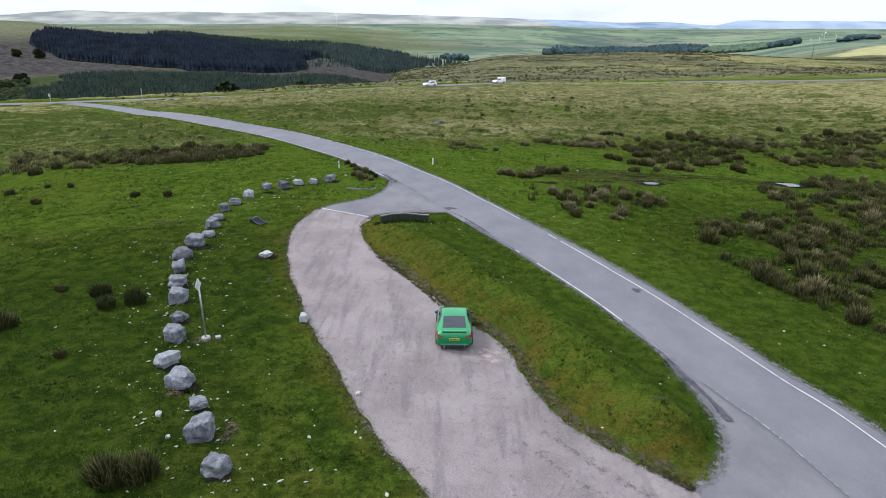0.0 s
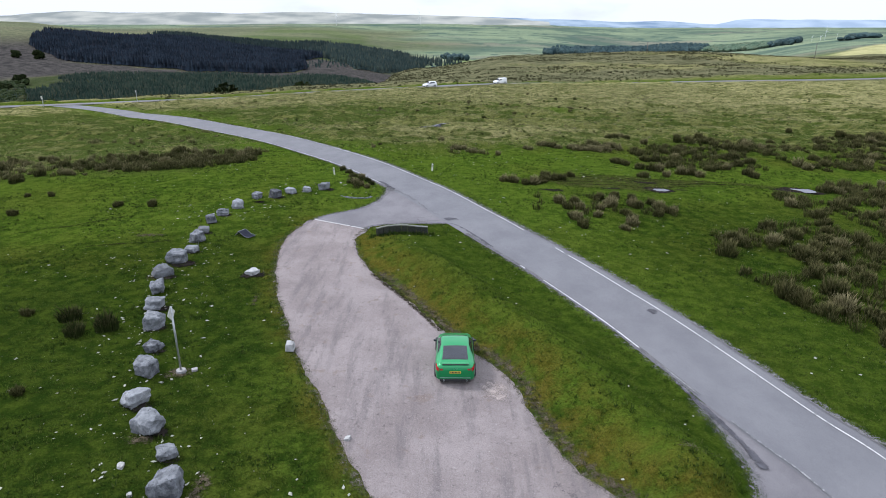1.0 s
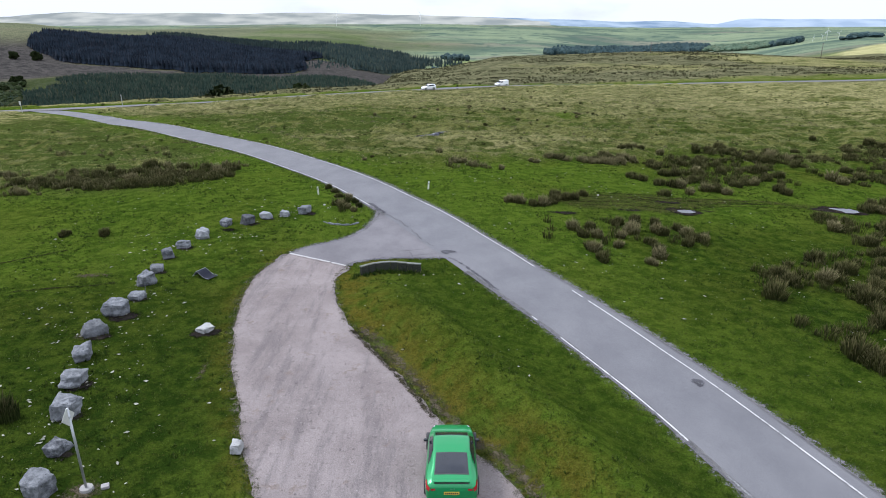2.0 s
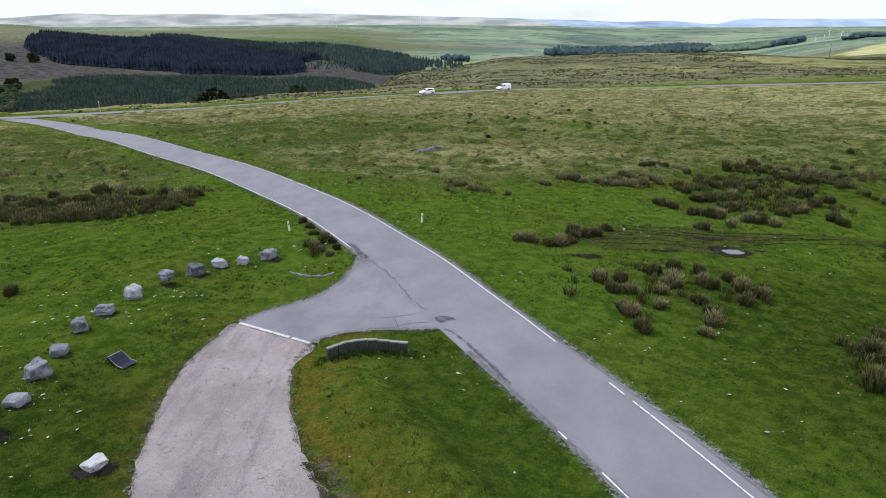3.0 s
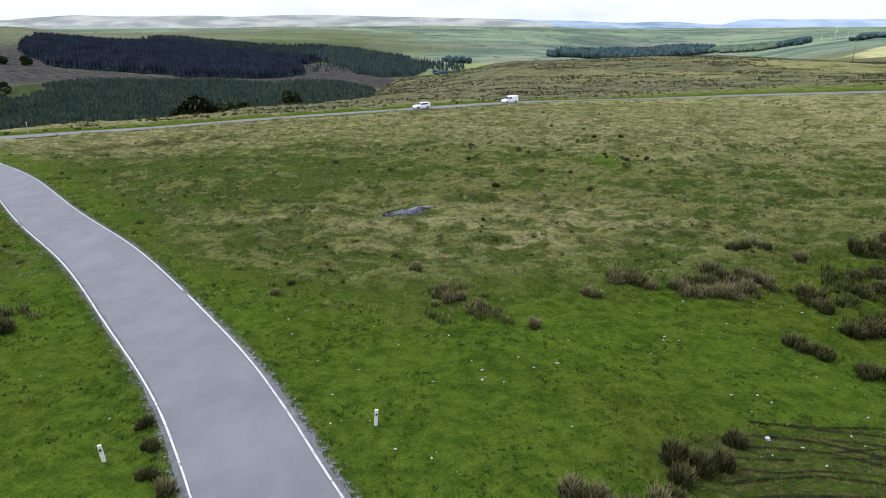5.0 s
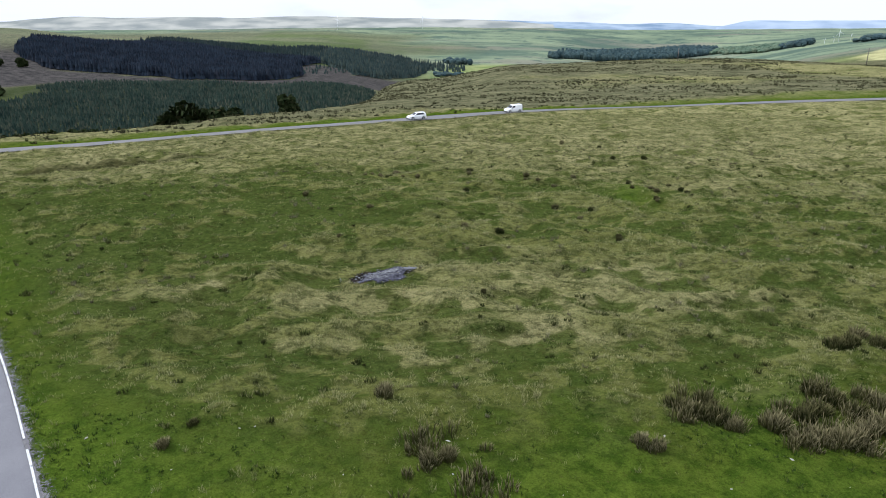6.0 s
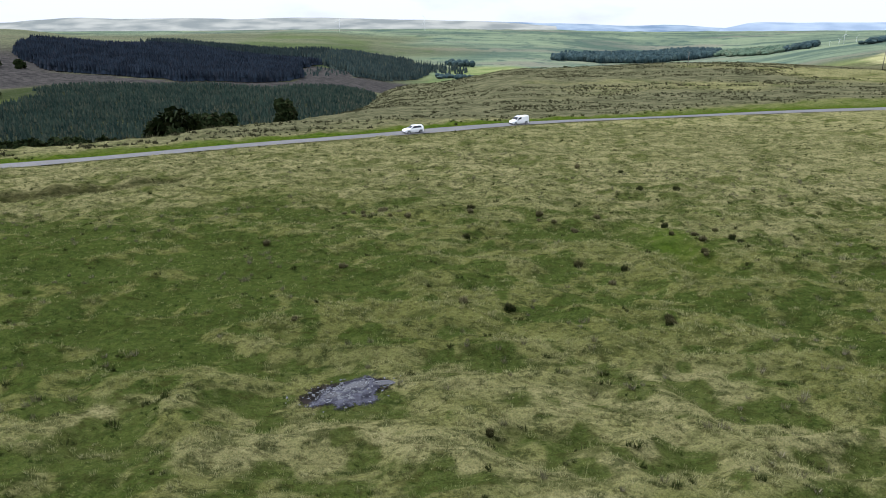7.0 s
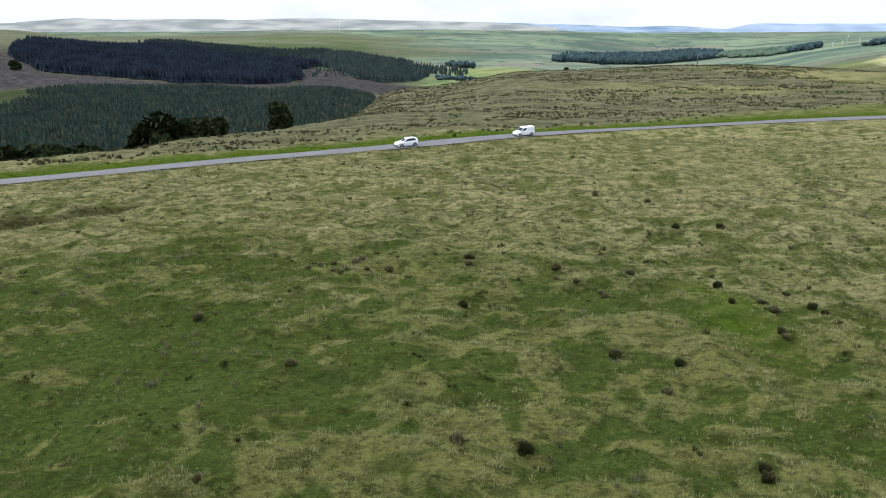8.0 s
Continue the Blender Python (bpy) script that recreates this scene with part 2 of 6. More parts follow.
def plain_material(name, col, rough=0.5, metal=0.0, vary=0.12, size=0.3, spec=0.5, coat=0.0):
    m = Nodes(name, rough, spec)
    m.bsdf.inputs["Metallic"].default_value = metal
    m.bsdf.inputs["Coat Weight"].default_value = coat
    m.bsdf.inputs["Coat Roughness"].default_value = 0.06
    m.colour(m.mix(m.range(m.noise(size, 5, 0.65), 0.35, 0.7, 0, vary), col, tuple(0.45 * c for c in col)))
    return m.mat


TURF = ground_material()
ASPHALT = asphalt_material("road_asphalt", (0.119, 0.117, 0.126), (0.153, 0.150, 0.158), (0.081, 0.080, 0.085))
FAR_ASPHALT = asphalt_material("far_road_asphalt", (0.112, 0.108, 0.104), (0.145, 0.139, 0.133), (0.084, 0.084, 0.084))
APRON = asphalt_material("apron_asphalt", (0.113, 0.106, 0.113), (0.164, 0.154, 0.161), (0.069, 0.065, 0.070))
BAR = paint_material("worn_bar_paint", (0.34, 0.325, 0.315), 0.52, (0.12, 0.11, 0.11))
CRACK = asphalt_material("open_crack_grit", (0.056, 0.054, 0.056), (0.078, 0.075, 0.078), (0.036, 0.035, 0.036))
DUST = margin_material("gravel_dust", (0.060, 0.056, 0.036), (0.120, 0.106, 0.090), 0.55)
ROADSIDE = margin_material("roadside_dust", (0.094, 0.091, 0.090), (0.142, 0.138, 0.138), 0.80)
EARTH = margin_material("scuffed_earth", (0.040, 0.033, 0.021), (0.080, 0.066, 0.046), 0.66)
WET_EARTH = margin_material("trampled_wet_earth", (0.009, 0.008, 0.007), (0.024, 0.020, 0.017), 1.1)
RUT = margin_material("rut_mud", (0.008, 0.008, 0.005), (0.022, 0.020, 0.010), 0.85)
TYRE_DUST = margin_material("tyre_worn_gravel", (0.082, 0.074, 0.074), (0.130, 0.115, 0.114), 0.44)
DARK_SOIL = margin_material("dark_soil", (0.014, 0.013, 0.008), (0.040, 0.035, 0.022), 0.80)
PALE_GRIT = margin_material("pale_grit", (0.22, 0.185, 0.170), (0.29, 0.245, 0.225), 0.75)
OLD_TAR = margin_material("old_tar", (0.055, 0.054, 0.060), (0.085, 0.083, 0.092), 0.85)
GRAVEL = gravel_material()
LINE = paint_material("worn_white_line", (0.44, 0.44, 0.43), 0.52)
FAINT_LINE = paint_material("faint_white_line", (0.25, 0.25, 0.25), 0.40)
ROCK = rock_material("grey_limestone", (0.060, 0.063, 0.070), (0.195, 0.200, 0.212), (0.024, 0.025, 0.027))
PALE_ROCK = rock_material("pale_limestone", (0.285, 0.279, 0.267), (0.384, 0.378, 0.366), (0.155, 0.149, 0.136))
KERB = rock_material("weathered_kerb_stone", (0.017, 0.018, 0.013), (0.048, 0.048, 0.040), (0.022, 0.024, 0.014))
WALL_STONE = plain_material("dark_mossy_wall_stone", (0.040, 0.042, 0.034), 0.95, vary=0.7, size=0.10, spec=0.1)
COPING = rock_material("pale_coping_stone", (0.13, 0.135, 0.105), (0.215, 0.215, 0.185), (0.12, 0.125, 0.09))
SHORT = blade_material("short_grass_blades", (0.018, 0.038, 0.005), (0.070, 0.104, 0.015), (0.14, 0.135, 0.045), 0.14, patch=0.5)
LONG = rush_material("moor_grass_blades", (0.032, 0.050, 0.009), (0.105, 0.118, 0.030), (0.350, 0.330, 0.160), 0.10, 0.85, 0.3, 2.5)
RUSH = rush_material("rush_stalks", (0.013, 0.018, 0.005), (0.044, 0.048, 0.013), (0.132, 0.118, 0.052), 0.68)
RUSH_PALE = rush_material("dry_rush_stalks", (0.026, 0.029, 0.009), (0.074, 0.071, 0.024), (0.245, 0.212, 0.115))
RUSH_GREEN = blade_material("green_rush_stalks", (0.018, 0.027, 0.006), (0.046, 0.060, 0.015), (0.11, 0.085, 0.04), 0.2)
# far spruces: distance haze put into the needles as a blue tint
CONIFER = blade_material("spruce_needles", (0.007, 0.0098, 0.0150), (0.026, 0.037, 0.052), (0.034, 0.034, 0.042), 0.15, patch=30)
YOUNG = blade_material("young_spruce_needles", (0.009, 0.021, 0.018), (0.040, 0.060, 0.043), (0.075, 0.078, 0.052), 0.28, patch=22)
LEAVES = blade_material("tree_leaves", (0.007, 0.013, 0.004), (0.026, 0.036, 0.012), (0.045, 0.04, 0.018), 0.15, patch=2)
BARK = plain_material("bark", (0.046, 0.037, 0.030), 0.95, vary=0.6, size=0.4)


# ---- lie of the land ----
# heights along seven bearings (x / y), from the moor's edge to the far hills
BEARINGS = (-0.64, -0.40, -0.20, -0.03, 0.10, 0.30, 0.64)
DISTANCES = (200, 280, 370, 480, 650, 900, 1200, 1550, 2100, 3000, 3900, 4700)
HEIGHTS = (
    (-11, -30, -48, -62, -74, -78, -64, -20, -14, -60, -60, -70),
    (-8.0, -19, -38, -55, -67, -74, -77, -52, -62, -66, -62, -72),
    (-6.3, -14.0, -31, -50, -60, -72, -90, -93, -84, -68, -58, -70),
    (-5.6, -11.5, -18, -24, -60, -95, -115, -126, -118, -94, -62, -72),
    (-5.4, -11.2, -12.6, -15.5, -45, -95, -118, -128, -124, -98, -70, -80),
    (-5.8, -11.3, -11.6, -12, -28, -80, -118, -135, -142, -139, -99, -100),
    (-7.5, -12, -13.5, -17, -26, -40, -52, -60, -66, -82, -88, -100),
)


def smooth(a, b, v):
    s = np.clip((v - a) / (b - a), 0, 1)
    return s * s * (3 - 2 * s)


def land(x, y):
    """Height of the ground, for numbers or arrays."""
    x, y = np.asarray(x, float), np.asarray(y, float)
    u, v = np.clip(x, -62, 62) / 50, (np.clip(y, -30, 215) - 70) / 50
    near = (-0.07 - 1.35 * u - 0.79 * v - 1.88 * u * u + 1.09 * u * v - 0.535 * v * v
            + 0.097 * u ** 3 + 0.45 * u * u * v - 0.15 * u * v * v)
    away = np.maximum(np.hypot(x, np.maximum(y, 0)), 1)
    bearing = np.clip(x / np.maximum(y, 0.35 * away), BEARINGS[0], BEARINGS[-1])
    out = np.clip(np.maximum(y, 0.55 * away), DISTANCES[0], DISTANCES[-1])
    k = np.clip(np.searchsorted(BEARINGS, bearing) - 1, 0, len(BEARINGS) - 2)
    table = np.array(HEIGHTS)
    tb = np.array(BEARINGS)
    s = (bearing - tb[k]) / (tb[k + 1] - tb[k])
    s = s * s * (3 - 2 * s)
    dl = np.log(DISTANCES)
    lo = np.log(out)
    j = np.clip(np.searchsorted(dl, lo) - 1, 0, len(dl) - 2)
    w = (lo - dl[j]) / (dl[j + 1] - dl[j])
    j0, j3 = np.maximum(j - 1, 0), np.minimum(j + 2, len(dl) - 1)

    def along(row):
        a, b, c, d = table[row, j0], table[row, j], table[row, j + 1], table[row, j3]
        m1, m2 = (c - a) / 2, (d - b) / 2
        return ((2 * w ** 3 - 3 * w * w + 1) * b + (w ** 3 - 2 * w * w + w) * m1
                + (3 * w * w - 2 * w ** 3) * c + (w ** 3 - w * w) * m2)

    far = along(k) * (1 - s) + along(k + 1) * s
    mix = smooth(175, 270, np.maximum(y, 0.8 * away))
    # the moor breaks off into the valley along this brow
    brow = np.interp(x, (-340, -220, -140, -110, -98, -90, -82, -70, -63, -55, -48, -43, -38, -33), (85, 130, 158, 172, 182, 197, 211, 217, 222, 231, 241, 257, 300, 420))
    drop = 15 * smooth(-3, 48, 0.75 * (y - brow)) * smooth(760, 420, y) * (x < -33)
    return near * (1 - mix) + far * mix - drop


# ---- shapes and surfaces ----
def lattice(i, j, seed):
    """A repeatable random number for each pair of whole numbers."""
    h = (i * 374761393 + j * 668265263 + seed * 144665) & 0x7FFFFFFF
    h = ((h ^ (h >> 13)) * 1274126177) & 0x7FFFFFFF
    return ((h ^ (h >> 16)) & 0xFFFF) / 65535.0


def lumps(x, y, size, seed=0, octaves=3):
    """Smooth noise from 0 to 1, for arrays."""
    total, weight, amp = 0.0, 0.0, 1.0
    for o in range(octaves):
        u, v = np.asarray(x, float) / size, np.asarray(y, float) / size
        i, j = np.floor(u).astype(np.int64), np.floor(v).astype(np.int64)
        a, b = u - i, v - j
        a, b = a * a * (3 - 2 * a), b * b * (3 - 2 * b)
        n = ((lattice(i, j, seed + o) * (1 - a) + lattice(i + 1, j, seed + o) * a) * (1 - b)
             + (lattice(i, j + 1, seed + o) * (1 - a) + lattice(i + 1, j + 1, seed + o) * a) * b)
        total, weight, amp, size = total + amp * n, weight + amp, amp * 0.5, size * 0.5
    return total / weight


def curve_through(points, step):
    """Points every step metres on a smooth line through the given ones."""
    p = np.array(points, float)
    p = np.vstack([2 * p[0] - p[1], p, 2 * p[-1] - p[-2]])
    out = []
    for a, b, c, d in zip(p, p[1:], p[2:], p[3:]):
        n = max(int(np.hypot(*(c - b)) / step), 1)
        for s in np.arange(n) / n:
            out.append(0.5 * (2 * b + (c - a) * s + (2 * a - 5 * b + 4 * c - d) * s * s + (3 * b - a - 3 * c + d) * s ** 3))
    return np.array(out + [p[-2]])


def sideways(line):
    way = np.gradient(line, axis=0)
    way /= np.hypot(way[:, 0], way[:, 1])[:, None]
    return np.stack([way[:, 1], -way[:, 0]], 1)


def far_from(x, y, line):
    """Distance from places to a line of points."""
    best = np.full(np.shape(x), 1e9)
    for (ax, ay), (bx, by) in zip(line[:-1], line[1:]):
        dx, dy = bx - ax, by - ay
        s = np.clip(((x - ax) * dx + (y - ay) * dy) / (dx * dx + dy * dy + 1e-9), 0, 1)
        best = np.minimum(best, np.hypot(x - ax - s * dx, y - ay - s * dy))
    return best


def inside(x, y, ring):
    odd = np.zeros(np.shape(x), bool)
    for (ax, ay), (bx, by) in zip(ring, np.roll(ring, -1, axis=0)):
        if ay != by:
            odd ^= ((ay > y) != (by > y)) & (x < (bx - ax) * (y - ay) / (by - ay) + ax)
    return odd


# the moor road's middle, from behind the camera to the far junction
ROAD_MIDDLE = [(60, -160), (36, -50), (26, -10), (20.8, 8), (16.9, 23.4), (15.0, 28.2), (11.9, 36.5), (9.9, 41.0), (7.1, 46.7),
               (4.2, 52.2), (2.0, 56.5), (-1.1, 62.8), (-4.1, 67.9), (-8.85, 75.7), (-15.15, 84.1), (-23.25, 94.4),
               (-34.6, 107.2), (-53.8, 130.4), (-75.5, 152.5), (-92.0, 165.0)]
MAIN_MIDDLE = [(-340, 70), (-220, 118), (-140, 145), (-98, 163), (-66, 186), (-47, 193.5), (-32, 200.5), (-15, 208.5), (2.5, 218.5), (18, 227.5), (41, 241),
               (76, 262), (122, 279), (190, 297), (300, 330), (520, 420)]
GRAVEL_RING = [(2, 4), (3.0, 12), (-0.2, 19.2), (-2, 21.9), (-3.7, 25.3), (-5.4, 29.2), (-7.0, 32.6), (-8.2, 36), (-9.6, 40), (-10.8, 45.3),
               (-11.05, 49.3), (-10.6, 51.8), (-9.9, 53.8), (-5.7, 51.6), (-6.05, 49.3), (-5.6, 46.5), (-4.8, 44.2), (-4.1, 42.5),
               (-2.8, 40.4), (-1.2, 37.7), (0.3, 34.9), (1.5, 33.0), (2.7, 31.6), (3.6, 29.7), (4.0, 27.8), (4.7, 25.6), (5.4, 24),
               (6.7, 22.5), (7.8, 21.6), (8.8, 20.8), (9.5, 20.2), (10.2, 18.0), (13.5, 12), (14, 4)]
NORTH_APRON = [(-9.9, 53.8), (-8.9, 55.3), (-6.8, 57.1), (-5.6, 59.4), (-5.0, 62.2), (-4.9, 64.6), (-2.6, 62.0), (0.2, 56.6), (2.2, 53.0),
               (1.4, 53.3), (0.4, 53.5), (-1.2, 53.3), (-2.6, 53.2), (-4.2, 52.8), (-5.3, 52.1), (-5.7, 51.6)]
SOUTH_APRON = [(9.5, 20.2), (10.5, 21.0), (11.5, 22.5), (12.1, 24.6), (11.9, 27.4), (11.6, 29.5), (13.6, 26.0), (15.2, 22.0), (19, 10), (21, 4), (14, 4),
               (13.5, 12), (10.2, 18.0)]
ISLAND = GRAVEL_RING[13:31] + [(10.5, 21.0), (11.5, 22.5), (12.1, 24.6), (11.6, 29.0), (9.5, 34.0), (7.2, 40.2), (4.4, 46.2), (2.0, 52.4), (0.4, 53.5), (-2.6, 53.2), (-4.2, 52.8), (-5.3, 52.1)]
ISLAND_RIDGE = [(-3.6, 49.5), (-1.5, 44.5), (2.0, 39.0), (5.0, 33.5), (7.6, 28.0), (9.6, 23.5)]

PLANTATION = [(-540, 760), (-495, 850), (-548, 990), (-541, 1036), (-448, 1075), (-310, 1036), (-222, 960), (-190, 1055), (-150, 1180), (-120, 1150), (-90, 1000), (-60, 800), (-50, 640),
              (-60, 500), (-100, 400), (-160, 330), (-240, 310), (-420, 420)]
BRACKEN = [(-760, 1230), (-635, 1206), (-542, 1187), (-399, 1124), (-290, 1206), (-262, 1320), (-330, 1450), (-310, 1640), (-225, 1620), (-193, 1475), (-69, 1668), (-40, 1640), (-60, 1400), (-110, 1200), (-150, 1180), (-190, 1055),
           (-222, 960), (-310, 1036), (-448, 1075), (-541, 1036), (-600, 1000), (-700, 1000)]


def GROOVE(x, y):
    """Old hollows in the moor: a curved trench, and a dip beside the main road."""
    trench = np.exp(-((y - np.interp(x, (-56, -44, -37, -30), (158.5, 160.5, 163, 167.5))) / 2.6) ** 2) * smooth(-66, -56, x) * smooth(-26, -36, x)
    dip = np.exp(-((x - 84) / 9) ** 2 - ((y - 245 - 0.5 * (x - 84)) / 3.0) ** 2)
    return np.maximum(trench, 0.7 * dip)


road_line = curve_through(ROAD_MIDDLE, 1.0)
main_line = curve_through(MAIN_MIDDLE, 6.0)
paved = [curve_through(r + r[:1], 1.0) for r in (GRAVEL_RING, NORTH_APRON, SOUTH_APRON)]
ridge_line = curve_through(ISLAND_RIDGE, 1.0)


def tussocks(x, y):
    """The moor's long low banks of grass, from 0 in the hollows to 1 on the crests."""
    bend = 2.4 * (lumps(x, y, 9, 14, 2) - 0.5)
    n = lumps(0.42 * x + 0.14 * y + bend, y + bend, 3.3, 12, 2)
    return smooth(0.0, 1.0, 1 - 2.0 * np.abs(2 * n - 1))


def clumps(x, y):
    """Where the long grass stands thick, from 0 to 1: clumps about a pace across on the banks' crests."""
    bare = 0.30 * smooth(-2, -13, x + 8 * (lumps(x, y, 11, 36, 2) - 0.5)) * smooth(152, 136, y)
    bare = bare - 0.15 * np.exp(-((x - 8) / 26) ** 2 - ((y - 103) / 10) ** 2) + 0.12 * np.exp(-((y - 127) / 8) ** 2)
    thick = np.clip(0.45 * tussocks(x, y) - bare + 1.9 * (lumps(x, 1.2 * y, 1.15, 33, 2) - 0.5) + 0.9 * (lumps(x, y, 6.5, 34, 2) - 0.5) + 0.26, 0, 1)
    return thick + 0.55 * smooth(118, 168, y + 8 * (lumps(x, y, 12, 38, 2) - 0.5)) * (0.60 - thick)


def ground_at(x, y):
    """Height of the turf, with its hummocks; level where roads and gravel lie."""
    x, y = np.atleast_1d(np.asarray(x, float)), np.atleast_1d(np.asarray(y, float))
    near = (np.abs(x) < 340) & (y > -40) & (y < 345)
    clear = np.full(x.shape, 30.0)
    xs, ys = x[near], y[near]
    d = np.minimum(far_from(xs, ys, road_line[::3]) - 2.7, far_from(xs, ys, main_line) - 3.5)
    for ring in paved:
        d = np.where(inside(xs, ys, ring), -1, np.minimum(d, far_from(xs, ys, ring[::2])))
    clear[near] = d
    free = smooth(0.1, 3.0, clear)
    rough = smooth(80, 100, y + 8 * (lumps(x, y, 14, 5) - 0.5)) * smooth(900, 300, np.hypot(x, y))
    hummock = (lumps(x, y, 5.0, 11) - 0.5) * (0.30 + 0.45 * rough) + 0.62 * rough * (tussocks(x, y) - 0.35)
    hummock = hummock + (lumps(x, y * 1.2, 1.5, 15, 2) - 0.5) * (0.10 + 0.42 * rough)
    swell = (lumps(x, y, 90, 21, 4) - 0.5) * 9 * smooth(320, 700, np.hypot(x, y))
    mound = (1.25 + 0.7 * (lumps(x, y, 2.2, 61) - 0.5)) * np.exp(-(far_from(x, y, ridge_line) / 1.75) ** 2) * smooth(0.0, 1.6, clear) * smooth(51, 43, y)
    bank = -2.7 * GROOVE(x, y) - 0.5 * GROOVE(x, y + 4.5)
    return land(x, y) + free * hummock + mound + swell + bank


def z_at(x, y):
    return float(ground_at(x, y)[0])


def mesh_of(name, verts, faces, material, smoothed=True):
    me = bpy.data.meshes.new(name)
    me.from_pydata([tuple(map(float, v)) for v in verts], [], faces)
    me.materials.append(material)
    if smoothed:
        me.shade_smooth()
    return me


def part(name, bm, material, parent=None, label="", smoothed=False):
    """Links a bmesh as one mesh object under a thing or a part."""
    me = bpy.data.meshes.new(name)
    bmesh.ops.recalc_face_normals(bm, faces=bm.faces)
    bm.to_mesh(me)
    bm.free()
    me.materials.append(material)
    if smoothed:
        me.shade_smooth()
    ob = new(name, me)
    ob.parent = parent
    return tagged(ob, label) if label else ob


def empty(name, m=None):
    ob = new(name)
    ob.empty_display_size = 0.3
    if m is not None:
        ob.matrix_world = m
    return ob


def draped(name, ring, material, lift, grain=0.9, ragged=0.12, seed=0, fade_over=0.0):
    """A sheet that lies on the ground within a ring, with an uneven edge."""
    from mathutils.geometry import delaunay_2d_cdt
    edge = curve_through(list(ring) + [ring[0]], 0.3)[:-1]
    off = (lumps(edge[:, 0], edge[:, 1], 0.9, seed) - 0.5) * 2 * ragged + (lumps(edge[:, 0], edge[:, 1], 0.3, seed + 3, 2) - 0.5) * ragged
    edge = edge + sideways(edge) * off[:, None]
    lo, hi = edge.min(0), edge.max(0)
    gx, gy = np.meshgrid(np.arange(lo[0], hi[0], grain), np.arange(lo[1], hi[1], grain))
    gx, gy = gx.ravel(), gy.ravel()
    keep = inside(gx, gy, edge)
    gx, gy = gx[keep], gy[keep]
    keep = far_from(gx, gy, np.vstack([edge, edge[:1]])) > 0.35 * grain
    pts = np.vstack([edge, np.stack([gx[keep], gy[keep]], 1)])
    n = len(edge)
    v2, _, tri, *_ = delaunay_2d_cdt([Vector(p) for p in pts], [(i, (i + 1) % n) for i in range(n)], [], 1, 1e-4)
    v2 = np.array([tuple(p) for p in v2])
    z = ground_at(v2[:, 0], v2[:, 1]) + lift
    me = mesh_of(name, np.column_stack([v2, z]), [tuple(t) for t in tri], material)
    if fade_over:
        fade = np.clip(far_from(v2[:, 0], v2[:, 1], np.vstack([edge, edge[:1]])) / fade_over, 0, 1)
        attr = me.attributes.new("fade", "FLOAT_COLOR", "POINT")
        attr.data.foreach_set("color", np.column_stack([fade, fade, fade, fade]).astype(np.float32).ravel())
    return new(name, me)


def ribbon(name, line, left, right, material, lift, ragged=0.0, seed=0, across=4, crown=0.0, faded=None):
    """A strip along a line, from left to right metres beside it."""
    side = sideways(line)
    verts, faces = [], []
    jl = (lumps(line[:, 0], line[:, 1], 1.1, seed) - 0.5) * 2 * ragged
    jr = (lumps(line[:, 0], line[:, 1], 1.1, seed + 7) - 0.5) * 2 * ragged
    rows = []
    for c in range(across + 1):
        s = c / across
        off = (left + jl) * (1 - s) + (right + jr) * s
        p = line + side * off[:, None]
        z = ground_at(p[:, 0], p[:, 1]) + lift + crown * (1 - (2 * s - 1) ** 2)
        rows.append(np.column_stack([p, z]))
    n = len(line)
    verts = np.vstack(rows)
    faces = [(c * n + i, c * n + i + 1, (c + 1) * n + i + 1, (c + 1) * n + i) for c in range(across) for i in range(n - 1)]
    me = mesh_of(name, verts, faces, material)
    if faded is not None:
        fade = np.repeat([faded(c / across) for c in range(across + 1)], n)
        attr = me.attributes.new("fade", "FLOAT_COLOR", "POINT")
        attr.data.foreach_set("color", np.column_stack([fade, fade, fade, fade]).astype(np.float32).ravel())
    return new(name, me)


